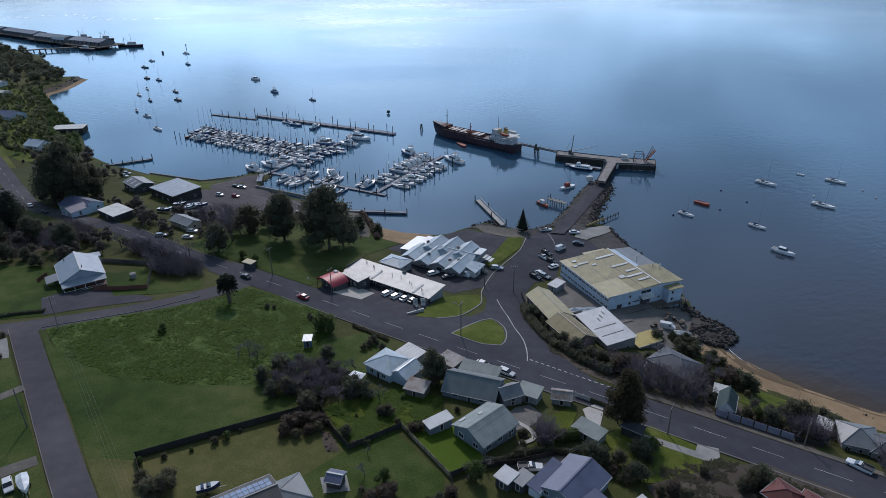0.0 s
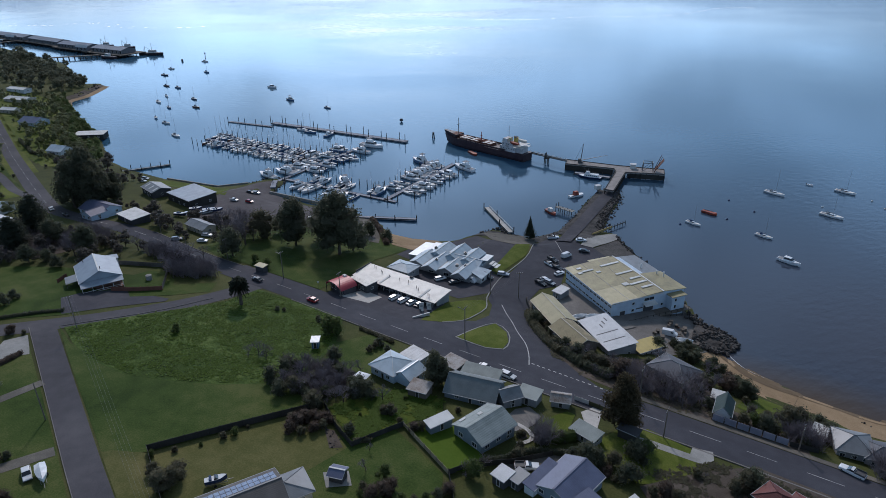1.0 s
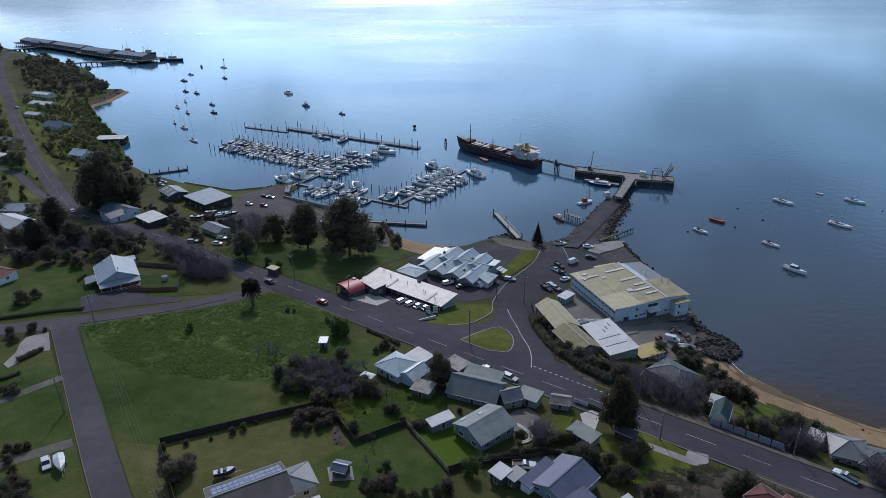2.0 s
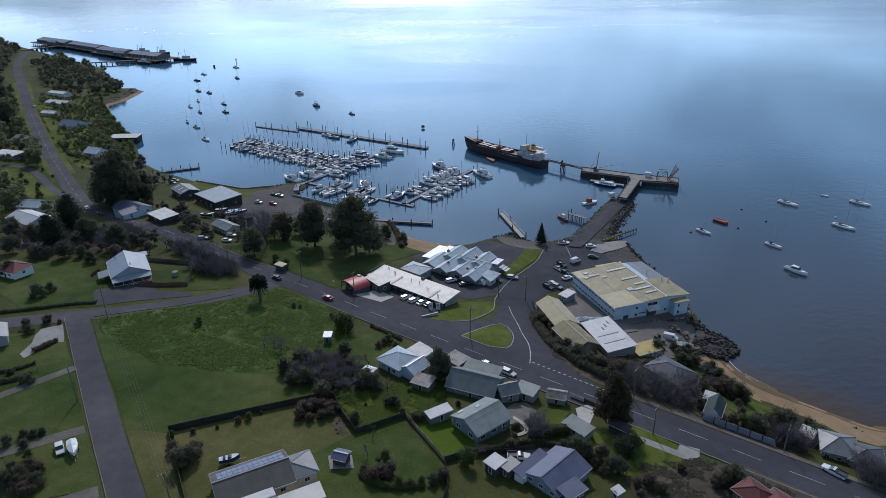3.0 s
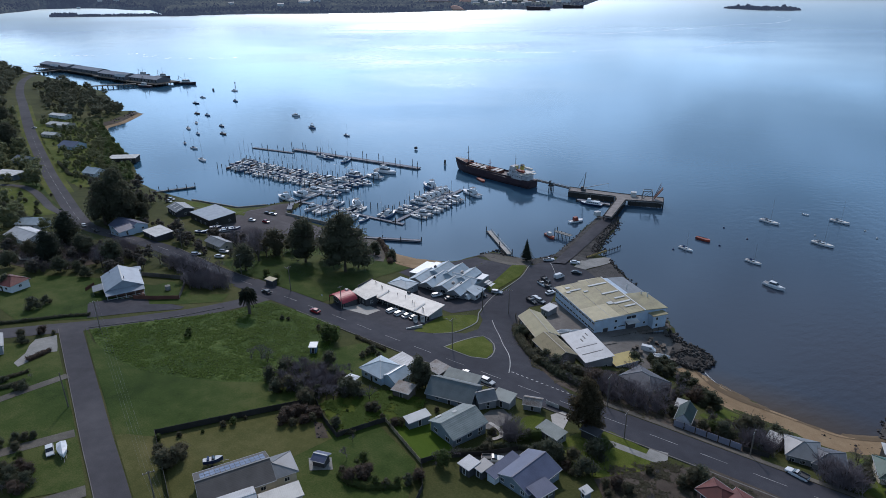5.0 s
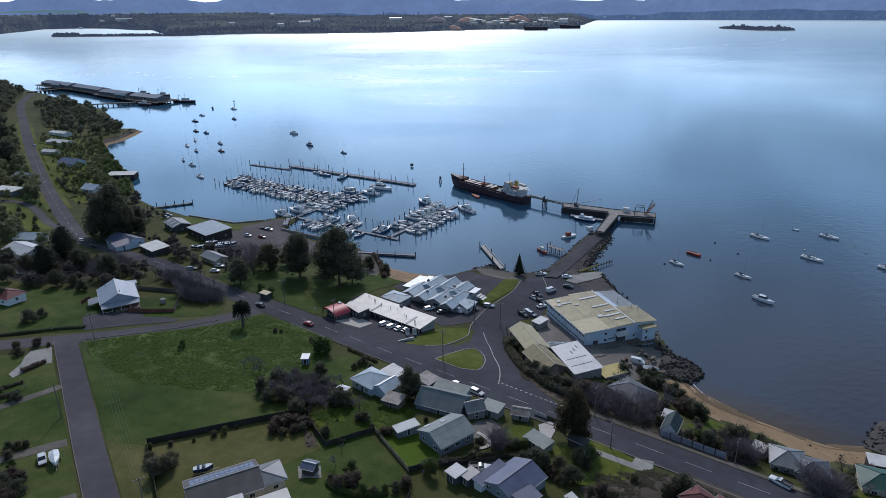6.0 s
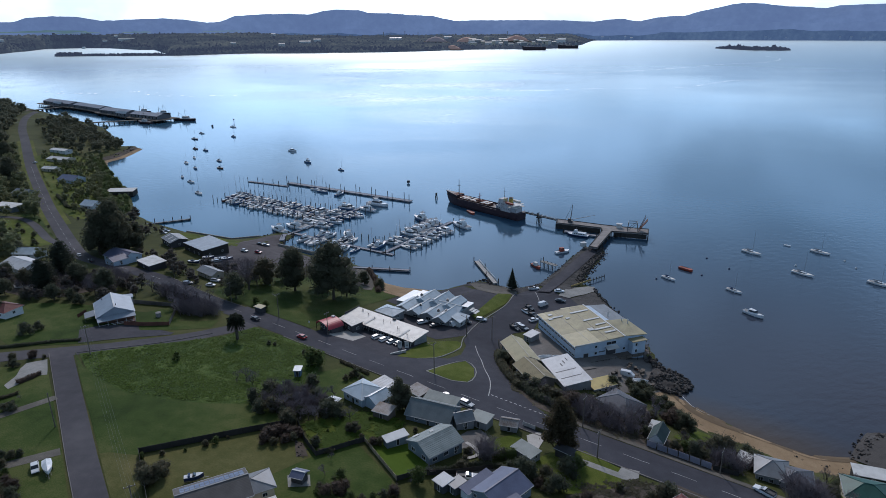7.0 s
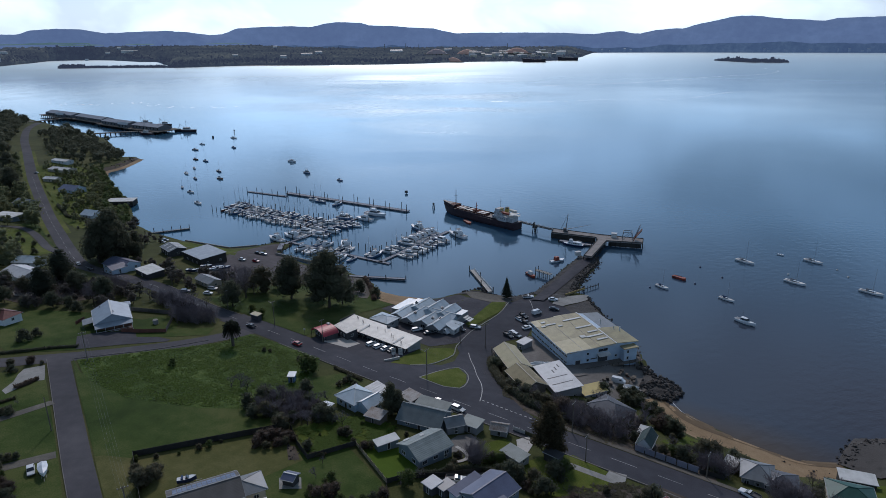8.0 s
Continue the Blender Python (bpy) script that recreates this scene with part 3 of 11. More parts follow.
# ---- the lie of the land ----
SHORE = [(-24, 211), (-16, 214), (-18, 217), (-26, 222), (-33, 229), (-38, 236), (-71, 270), (-85, 284), (-88, 281), (-92, 297),
         (-97, 330), (-103, 339), (-111, 334), (-108, 302), (-105, 272), (-111, 260), (-123, 256), (-131, 260), (-134, 252),
         (-141, 235), (-157, 228), (-169, 227), (-181, 234), (-204, 239), (-228, 235), (-257, 235), (-266, 254), (-278, 256),
         (-281, 240), (-290, 227), (-328, 220), (-359, 219)]
SHORE_WEST = [(-387, 221), (-419, 236), (-460, 256), (-478, 262), (-516, 274), (-585, 302), (-593, 321), (-610, 342), (-628, 361), (-652, 366), (-662, 357), (-723, 381), (-805, 416), (-920, 432), (-1005, 442), (-1300, 480)]
SHORE_EAST = [(600, 260), (180, 236), (48, 228), (36, 219), (34, 204), (24, 198), (6, 199), (-11, 204), (-19, 207)]
LAND = [(-1300, -900), (600, -900)] + SHORE_EAST + SHORE + SHORE_WEST


def inland(x, y):
    """Metres inland from the shore; negative over the water."""
    x, y = np.asarray(x, float), np.asarray(y, float)
    best, inside = np.full(x.shape, 1e9), np.zeros(x.shape, bool)
    for (ax, ay), (bx, by) in zip(LAND, LAND[1:] + LAND[:1]):
        dx, dy = bx - ax, by - ay
        s = np.clip(((x - ax) * dx + (y - ay) * dy) / (dx * dx + dy * dy), 0, 1)
        best = np.minimum(best, np.hypot(x - ax - s * dx, y - ay - s * dy))
        if dy:
            inside ^= ((ay > y) != (by > y)) & (x < ax + (y - ay) * dx / dy)
    return np.where(inside, best, -best)


def height(x, y):
    """The height of the ground over the water."""
    x, y = np.asarray(x, float), np.asarray(y, float)
    d = inland(x, y)
    u = 195 - y
    s = 6 * np.log1p(np.exp(np.clip(u / 6, -30, 30)))
    hill = 2 + 0.03 * np.clip(254 - y, 0, 59) + 29 * (1 - np.exp(-s / 140)) + 0.015 * np.clip(x + 100, -150, 150) * np.clip(u / 40, 0, 1)
    west = np.clip((-x - 240) / 120, 0, 1)
    hill = hill * (1 - west) + west * np.maximum(np.minimum(hill, 14), 1.6 + 0.06 * np.clip(d, 0, 150))
    ramp = np.where(d < 10, 0.11 * d, 1.1 + 0.4 * (d - 10))
    k = 0.8
    low = -k * np.log(np.exp(-np.clip(hill, -20, 40) / k) + np.exp(-np.clip(ramp, -20, 40) / k))
    return np.where(d > 0, low + 0.35 * np.clip(d, 0, 1), np.maximum(0.16 * d, -5) - 0.1)


def ground_at(x, y):
    return float(height(x, y))


def sheet(name, xs, ys, material, label, category):
    """A grid of ground over the steps xs and ys."""
    X, Y = np.meshgrid(xs, ys)
    Z = height(X, Y)
    n = len(xs)
    v = np.stack([X, Y, Z], -1).reshape(-1, 3)
    f = [(j * n + i, j * n + i + 1, (j + 1) * n + i + 1, (j + 1) * n + i) for j in range(len(ys) - 1) for i in range(n - 1)]
    me = bpy.data.meshes.new(name)
    me.from_pydata(v.tolist(), [], f)
    me.polygons.foreach_set("use_smooth", [True] * len(me.polygons))
    me.materials.append(material)
    return tagged(new(name, me), label, category, kind="structure")


CELL = 4.0
xs = [*np.arange(-1320, -440, 12), *np.arange(-440, 140, CELL), *np.arange(140, 640, 24)]
ys = [*np.arange(-700, -40, 30), *np.arange(-40, 352, CELL), *np.arange(352, 520, 12)]
ground = sheet("ground", xs, ys, GRASS, "rough green grass sloping down to the shore", "ground")


def drape(name, ring, rise, material, label, category, cell=CELL, parent=None, kind="structure"):
    """A patch of surface that lies rise above the ground inside a ring of points."""
    bm = bmesh.new()
    bm.faces.new([bm.verts.new((x, y, 0)) for x, y in ring])
    bmesh.ops.triangulate(bm, faces=bm.faces[:])
    for axis in (0, 1):
        lo, hi = min(p[axis] for p in ring), max(p[axis] for p in ring)
        for k in range(math.ceil(lo / cell), math.floor(hi / cell) + 1):
            bmesh.ops.bisect_plane(bm, geom=bm.verts[:] + bm.edges[:] + bm.faces[:], plane_co=(k * cell,) * 3, plane_no=(axis == 0, axis == 1, 0))
    co = np.array([v.co[:] for v in bm.verts])
    for v, z in zip(bm.verts, np.maximum(height(co[:, 0], co[:, 1]), -0.4) + rise):
        v.co.z = z
    bmesh.ops.recalc_face_normals(bm, faces=bm.faces[:])
    if sum(f.normal.z for f in bm.faces) < 0:
        bmesh.ops.reverse_faces(bm, faces=bm.faces[:])
    me = bpy.data.meshes.new(name)
    bm.to_mesh(me)
    bm.free()
    me.materials.append(material)
    ob = new(name, me)
    ob.parent = parent
    return tagged(ob, label, category, kind=kind) if parent is None else ob


def curve_points(pts, step=4.0):
    """Points every step metres along a smooth line through pts."""
    out = []
    p = [Vector((*q, 0)) for q in pts]
    p = [p[0] * 2 - p[1]] + p + [p[-1] * 2 - p[-2]]
    for a, b, c, d in zip(p, p[1:], p[2:], p[3:]):
        k = max(1, round((c - b).length / step))
        for i in range(k):
            t = i / k
            out.append(0.5 * ((2 * b) + (c - a) * t + (2 * a - 5 * b + 4 * c - d) * t * t + (3 * b - a - 3 * c + d) * t ** 3))
    return out + [p[-2]]


def ribbon(pts, width, rise, across=3, shift=0.0, step=4.0, thick=0.0):
    """A strip along a line, lying rise above the ground; shift: metres to its left. thick: a solid strip with sides."""
    line = curve_points(pts, step)
    g = Geo()
    rows = []
    for i, p in enumerate(line):
        d = (line[min(i + 1, len(line) - 1)] - line[max(i - 1, 0)]).normalized()
        n = Vector((-d.y, d.x, 0))
        rows.append([p + n * (shift + width * (k / across - 0.5)) for k in range(across + 1)])
    co = np.array([[q[:2] for q in r] for r in rows])
    Z = np.maximum(height(co[..., 0], co[..., 1]), -0.3) + rise
    out = [[(q.x, q.y, float(z)) for q, z in zip(r, zr)] for r, zr in zip(rows, Z)]
    if thick:
        out = [r + [(x, y, z - thick) for x, y, z in r[::-1]] for r in out]
        return g.loft([r[::-1] for r in out])
    return g.loft([r[::-1] for r in out], caps=False, closed=False)


# ---- water ----
water = Geo()
for x0, x1, nx in ((-5200, -1400, 4), (-1400, 700, 6), (700, 3000, 3)):
    for y0, y1 in ((-1500, 150), (150, 700), (700, 2000), (2000, 5600)):
        water.add([(x0, y0, 0), (x1, y0, 0), (x1, y1, 0), (x0, y1, 0)], [(0, 1, 2, 3)])
tagged(part("water", water, WATER), "blue rippled tidal water under a bright sky", "water", kind="structure")

# ---- roads ----
MAIN = [(120, 148), (60, 148.5), (15, 149), (-18, 149.3), (-63, 149.3), (-106, 149.6), (-145, 150.6), (-183, 150.5), (-205, 150.5), (-244, 153.5),
        (-264, 152), (-282, 148.5), (-297, 146.5), (-312, 148), (-343, 157), (-384, 170), (-441, 188.5), (-520, 215.5), (-607, 246), (-743, 297),
        (-849, 337), (-965, 388), (-1050, 438)]
CROSS = [(-164, 146), (-165, 135), (-169, 119), (-178, 100), (-187, 86), (-201, 66), (-230, 22)]
STREET = [(-188, 85), (-165, 76.5), (-142, 68), (-119, 59.5), (-98, 52), (-60, 38), (0, 14), (60, -10)]
CAUSEWAY = [(-97, 258), (-98.8, 276), (-101, 301), (-103, 322), (-103.2, 333)]


def road(name, pts, width, rise, label, material=ASPHALT, across=3):
    return tagged(part(name, ribbon(pts, width, rise, across), material), label, "road", kind="structure")


main_road = road("road", MAIN[:8], 12.2, 0.10, "worn grey asphalt main road with painted lines", across=4)
main_mid = road("road", MAIN[7:11], 9.6, 0.095, "grey asphalt road rounding a bend between gardens")
main_west = road("road", MAIN[10:], 8.6, 0.10, "grey asphalt road running on along the shore", ASPHALT_PALE)
cross_street = road("road", CROSS, 8.0, 0.07, "worn grey asphalt side street", ASPHALT_PALE)
street = road("road", STREET, 6.6, 0.09, "smooth grey asphalt residential street", ASPHALT_PALE)
JUNCTION = [(-94, 152), (-91, 162), (-89, 170), (-88, 178), (-92, 187), (-96, 191), (-99, 200), (-101, 210), (-101, 219), (-103, 235), (-107, 250), (-105, 262),
            (-96, 264), (-88, 258), (-87, 245), (-84, 231), (-80, 218), (-85, 210), (-84, 200), (-77, 186), (-68, 175), (-58, 166), (-48, 159), (-36, 153), (-60, 151)]
drape("pavement", [(-104, 155.3), (-103, 159.3), (-96.6, 162.8), (-92.6, 168), (-88.6, 171), (-86.5, 166), (-86.8, 155.4)], 0.135, ASPHALT, "grey asphalt mouth of the shops' side lane", "pavement", cell=2.0)
harbour_apron = drape("road", JUNCTION, 0.12, ASPHALT, "wide grey asphalt harbour road and car park", "road")
road("road", CAUSEWAY, 6.5, 0.55, "dark asphalt lane along the rock causeway", ASPHALT_DARK)
drape("pavement", [(-141, 155.8), (-120, 155.7), (-94.5, 155.7), (-93, 165), (-100, 168), (-103, 176), (-142, 174)], 0.09, ASPHALT_DARK, "dark asphalt forecourt before the shops", "pavement")
drape("pavement", [(-138, 185), (-134, 201), (-113, 206), (-109, 213), (-101, 211), (-98, 197), (-104, 184)], 0.09, ASPHALT_DARK, "worn asphalt car park behind the shops", "pavement")
drape("pavement", [(-136, 157.2), (-124, 159), (-124, 166), (-133, 167)], 0.13, PALE_CONCRETE, "pale concrete driveway apron", "pavement")
drape("pavement", [(-268, 196), (-272, 213), (-277, 228), (-276, 242), (-270, 249), (-258, 235), (-228, 231), (-203, 234), (-180, 230), (-171, 222), (-169, 210), (-201, 206), (-216, 198), (-232, 183), (-250, 178)], 0.1, MARINA_LOT, "brown-grey asphalt marina car park", "pavement")
drape("pavement", [(-193, 232.5), (-188.5, 235.5), (-170.5, 221.6), (-162.5, 211), (-166.5, 209.2), (-180, 221)], 0.2, GRAVEL, "grey concrete boat ramp", "pavement", cell=2.0)
drape("pavement", [(-134, 251), (-123, 255), (-112, 259), (-107, 251), (-107, 243), (-124, 243)], 0.16, GRAVEL, "gravel apron above the boat ramp", "pavement")
drape("causeway", [(-105, 268), (-107.5, 302), (-110.5, 333), (-103.5, 337.5), (-97.8, 329), (-93, 297), (-88.5, 281), (-88, 262)], 0.3, RUBBLE, "dark stony causeway fill", "causeway")
drape("pavement", [(-89, 258), (-90.5, 270), (-82, 283), (-79, 276), (-83.6, 258)], 0.3, CONCRETE, "concrete slipway ramp into the water", "pavement")
drape("bare_ground", [(-83, 258), (-79, 276), (-71.5, 268.5), (-40, 239), (-37, 233), (-62, 250), (-74, 252)], 0.12, RUBBLE, "dark stony foreshore below the warehouse", "bare ground")
drape("pavement", [(-78, 208), (-62, 196), (-45, 180), (-33, 190), (-21, 211), (-38, 230), (-44, 212), (-58, 204), (-80, 220)], 0.12, YARD_SLAB, "gravel yard beside the warehouse", "pavement")

drape("pavement", [(-148, 205), (-147, 226), (-140, 234), (-134, 246), (-124, 243), (-109, 247), (-107, 230), (-105, 214), (-113, 207), (-134, 203)], 0.08, ASPHALT_DARK, "worn asphalt apron behind the shops by the shore", "pavement")

drape("pavement", [(-83, 229), (-87.5, 246), (-88, 262), (-72, 251), (-66, 240), (-77, 221)], 0.1, ASPHALT, "grey asphalt apron below the warehouse", "pavement")
drape("bare_ground", [(-137, 246), (-134.5, 253), (-123, 257), (-111.5, 261), (-105.5, 272), (-103, 268), (-106, 254), (-110, 250), (-124, 249)], 0.14, RUBBLE, "dark stony shore round the boat ramp", "bare ground", cell=2.0)
# grass, beach and bare ground
drape("verge", [(-87, 156.2), (-85.5, 166), (-83, 173.5), (-77, 170), (-73, 164), (-72, 158.5), (-76, 156)], 0.2, LAWN_BRIGHT, "triangular grass traffic island", "verge")
drape("verge", [(-102.5, 159.1), (-103.9, 169), (-104.4, 178), (-101.5, 183.5), (-97, 188.4), (-95, 188.2), (-92.2, 183), (-91.6, 174.6), (-92.4, 168), (-96.4, 162.7)], 0.2, LAWN_BRIGHT, "mown grass strip beside the shops", "verge", cell=2.0)
drape("verge", [(-104, 213), (-103.5, 235), (-108, 248), (-113, 244), (-110, 226), (-108, 214)], 0.2, LAWN_BRIGHT, "bright grass strip beside the harbour road", "verge")
drape("lawn", [(-200, 156.5), (-184, 157.5), (-170, 157), (-145, 157), (-147, 175), (-151, 195), (-147, 216), (-166, 220), (-172, 210), (-201, 205), (-216, 180), (-213, 159)], 0.12, LAWN, "green mown reserve lawn under trees", "lawn")
drape("lawn", [(-330, 208), (-323, 217), (-298, 223), (-279, 226), (-268, 214), (-284, 212), (-305, 208)], 0.12, LAWN_BRIGHT, "bright grass strip along the water", "lawn")
drape("lawn", [(-184, 80), (-164, 73.3), (-141, 65.5), (-140, 71.5), (-118, 63.2), (-110, 68.5), (-92, 103), (-107, 106), (-120, 94), (-131, 88), (-143, 83), (-157, 82), (-170, 84)][4:] + [(-184, 87.8), (-164, 80)], 0.10, LAWN, "mown green field beside the street", "lawn")
drape("meadow", [(-181.5, 88), (-174, 102), (-166, 117), (-160, 129), (-160.5, 143), (-140, 144.5), (-122, 144), (-112, 130), (-107, 117), (-107, 106), (-112, 101), (-120, 94.5), (-131, 88.5), (-143, 83.5), (-157, 82.5), (-170, 84.5)], 0.12, MEADOW_MAT, "uncut bright green meadow grass", "meadow")
drape("lawn", [(-119, 63.4), (-109.5, 68.6), (-86, 57), (-84, 50.6), (-98, 55.8)], 0.10, LAWN_DRY, "worn dry verge beside the street", "lawn")
drape("lawn", [(-109, 69.5), (-92, 102), (-90, 102), (-76, 95), (-78, 82), (-60, 60), (-86, 58.5)], 0.11, LAWN_DRY, "dry olive back lawn behind a fence", "lawn")
drape("lawn", [(-80, 97), (-72, 107), (-54, 100.5), (-43, 82), (-56, 56), (-84, 78)], 0.085, LAWN, "shaded green back lawn", "lawn")
drape("lawn", [(-70.6, 108.6), (-53, 101.4), (-50, 105), (-49.5, 110), (-60, 116), (-66, 116)], 0.17, LAWN_NEAT, "neat bright green lawn", "lawn", cell=2.0)
drape("lawn", [(-90, 104), (-76, 97), (-72, 109), (-66, 118), (-70, 124), (-84, 120)], 0.11, LAWN_BRIGHT, "rough weedy green garden", "lawn")
drape("lawn", [(-112, 130), (-106, 118), (-92, 122), (-94, 137), (-107, 142.5)], 0.11, LAWN, "green side yard lawn", "lawn")
drape("lawn", [(-25, 126), (-20, 122), (-8.8, 129), (-8.4, 136.6), (-9.4, 141), (-24, 143.6), (-30, 138), (-33, 128)], 0.16, LAWN_BRIGHT, "green sloping front lawn", "lawn", cell=2.0)
drape("pavement", [(-25.5, 138.8), (-21.5, 139.4), (-13.2, 139.6), (-13.4, 142.5), (-9.1, 143.7), (-8.2, 140.5), (-9.7, 137.4), (-13.1, 137.2), (-21.5, 137)], 0.2, CONCRETE, "pale concrete driveway", "pavement", cell=2.0)
drape("bare_ground", [(-8.4, 136), (-8.8, 129), (-19, 121.6), (-14, 116), (14, 122), (22, 143), (0, 144)], 0.2, SOIL, "bare brown earth and dry scrub", "bare ground", cell=1.5)
drape("lawn", [(-9, 171), (-7, 186), (4, 188), (12, 178), (4, 168)], 0.1, LAWN_BRIGHT, "bright green waterfront lawn", "lawn")
drape("lawn", [(26, 160), (30, 186), (46, 196), (60, 180), (50, 158)], 0.1, LAWN_BRIGHT, "green shore lawn", "lawn")
drape("bare_ground", [(-58, 164), (-48, 158.5), (-30, 156), (10, 156), (8, 163), (-10, 168), (-24, 190), (-34, 184), (-46, 176), (-56, 172), (-67, 176), (-76, 189), (-80, 186)], 0.08, SOIL, "brown scrub bank above the yard", "bare ground")
drape("lawn", [(-246, 78), (-204, 76), (-190, 92), (-184, 106), (-203, 124), (-230, 112), (-246, 100)], 0.1, LAWN, "green lawn beside the side street", "lawn")
drape("lawn", [(-204, 120), (-187, 112), (-178, 121), (-189, 130), (-203, 134)], 0.12, LAWN, "fenced green back yard", "lawn")
drape("pavement", [(-191, 92), (-203, 98), (-202, 105), (-195, 113), (-176, 119), (-175, 117), (-184, 104)], 0.11, ASPHALT_DARK, "worn asphalt forecourt before a house", "pavement")
drape("lawn", [(-178, 121), (-171, 131), (-176, 138), (-188, 124)], 0.1, LAWN, "grass corner at the junction", "lawn")
drape("lawn", [(-179, 77), (-143, 64), (-121, 56), (-104, 49.5), (-112, 38), (-170, 50), (-196, 62)], 0.1, LAWN, "green front lawns along the street", "lawn")
for a, b, w, label in (((-155.6, 69.5), (-157, 42), 3.0, "narrow grey gravel drive"), ((-126, 57.5), (-134, 36), 3.4, "grey asphalt drive between lawns"), ((-103, 49), (-110, 32), 4.0, "brown-grey drive beside a lawn")):
    tagged(part("driveway", ribbon([a, ((a[0] + b[0]) / 2, (a[1] + b[1]) / 2), b], w, 0.16), GRAVEL), label, "driveway", kind="structure")

tagged(part("beach", ribbon([(-24, 206.5), (-18, 202.5), (-10, 196.5), (-3, 194), (6, 195), (14, 194), (24, 193.6), (35, 198)], 10.5, 0.1, 5, step=2), SAND), "golden sand beach", "beach", kind="structure")
tagged(part("beach", ribbon([(-19, 211), (-14.5, 206), (-9, 201.8), (-2, 200.2), (6, 200.4), (14, 200), (24, 199.4), (34, 204)], 6.0, 0.16, 3, step=2), WET_SAND), "wet brown sand at the tideline", "beach", kind="structure")
drape("beach", [(-174, 228.5), (-166.6, 229.5), (-157, 230), (-146, 232), (-139.5, 229), (-139.6, 217), (-146.3, 212.5), (-157, 213.5)], 0.22, SAND, "pale sand cove below the reserve", "beach", cell=2.0)
drape("beach", [(-572, 296), (-585, 303), (-593, 322), (-610, 343), (-628, 362), (-640, 361), (-622, 338), (-606, 318), (-597, 296)], 0.25, SOIL, "brown shingle spit running out from the point", "beach", cell=6.0)
tagged(part("beach", ribbon([(-575, 296), (-587, 303), (-595, 322), (-612, 344), (-627, 361)], 5.0, 0.34, 2), SAND), "pale tideline of a shingle spit", "beach", kind="structure")


drape("bare_ground", [(-85, 97.3), (-82.5, 98), (-76.8, 94.6), (-79, 92.6)], 0.16, SOIL, "dug garden bed with pale rubble", "bare ground", cell=1.5)
drape("rock_bed", [(33, 203), (34, 212), (36, 222), (44, 230), (52, 232), (62, 224), (56, 206), (44, 200)], 0.35, ROCK, "flat dark rock ledge running into the water", "rocks", cell=2.0)
drape("rock_bed", [(-31, 220), (-27, 222), (-22, 223), (-16, 216), (-18, 209.5), (-26, 207), (-30, 212)], 0.75, ROCK, "dark rubble under a boulder groyne", "rocks", cell=1.5)
# gardens and verges along the shore road
drape("lawn", [(-404, 186), (-402, 216), (-440, 230), (-530, 270), (-585, 294), (-660, 292), (-640, 264), (-540, 228), (-440, 194)], 0.09, LAWN_BRIGHT, "sunny green gardens between road and shore", "lawn", cell=12)
for side in (-1, 1):
    tagged(part("verge", ribbon(MAIN[15:20], 3.2, 0.09, 2, side * 5.6), VERGE), "bright mown verge beside the shore road", "verge", kind="structure")
drape("pavement", [(-183.6, 71), (-186.4, 73.9), (-184.6, 79.4), (-176, 75.8), (-173, 74.4), (-175.4, 70.6), (-172.6, 66), (-171.6, 63), (-175, 63.2), (-179, 68)], 0.16, CONCRETE, "pale paved terrace between dark hedges", "pavement", cell=2.0)


def kerb(owner, pts, shift, width=0.3, skin=YARD_SLAB):
    """A raised edge along a road."""
    part("kerb", ribbon(pts, width, 0.24, 1, shift, thick=0.4), skin, owner)


kerb(street, STREET, -3.4, 0.18)
kerb(main_road, MAIN[:7], 6.6, 0.4)
tagged(part("verge", ribbon([(60, 156), (15, 156.4), (-18, 156.8), (-34, 157)], 2.0, 0.12, 2), GRAVEL), "pale dirt verge beside the main road", "verge", kind="structure")
kerb(main_mid, MAIN[7:10], -4.9)
kerb(cross_street, [(-165.5, 128), (-171, 110), (-183, 88)], 0, 0.16)
for ring in ([(-87, 156), (-85.7, 166), (-83.2, 173.7), (-76.7, 170.4), (-72.8, 164.2), (-71.7, 158.3), (-76, 155.8), (-87, 156)],
             [(-96.4, 162.6), (-92.3, 168), (-91.5, 174.6), (-92.1, 183), (-95, 188.4), (-97, 192), (-101.5, 209), (-102.6, 233), (-107, 249)]):
    kerb(harbour_apron, ring, 0, 0.34, CONCRETE)


tagged(part("foam", ribbon([(-17.5, 209.5), (-14, 206.2), (-10.5, 203.6), (-6, 202)], 0.2, 0.34, 1, step=1.5), HULL_WHITE), "thin white foam along the waterline", "foam", kind="stuff")


def stripe(owner, a, b, width=0.14, rise=0.14):
    """One painted line on a road."""
    part("road_line", ribbon([a, ((a[0] + b[0]) / 2, (a[1] + b[1]) / 2), b], width, rise, 1), ROAD_PAINT, owner)


HARBOUR_LINE = [(-89.5, 189.5), (-84.4, 183.6), (-79.4, 178.4), (-74.4, 172.6), (-68.4, 166.4), (-64.2, 160.2), (-61.2, 154.4)]
line = curve_points(MAIN[1:11], 1.0)
for i in range(4, len(line) - 9, 13):
    stripe(main_road, line[i][:2], line[i + 7][:2])
line = curve_points(MAIN[10:19], 1.0)
for i in range(4, len(line) - 9, 13):
    stripe(main_west, line[i][:2], line[i + 6][:2])
for i in range(14):
    a = Vector((-61, 155.6)).lerp(Vector((-37, 154.8)), i / 14)
    stripe(harbour_apron, a, a + Vector((0.9, -0.03)), 0.35, 0.17)
part("road_line", ribbon(HARBOUR_LINE, 0.28, 0.17, 1, step=2), ROAD_PAINT, harbour_apron)

stripe(harbour_apron, (-101, 258), (-93, 247), 0.2, 0.17)

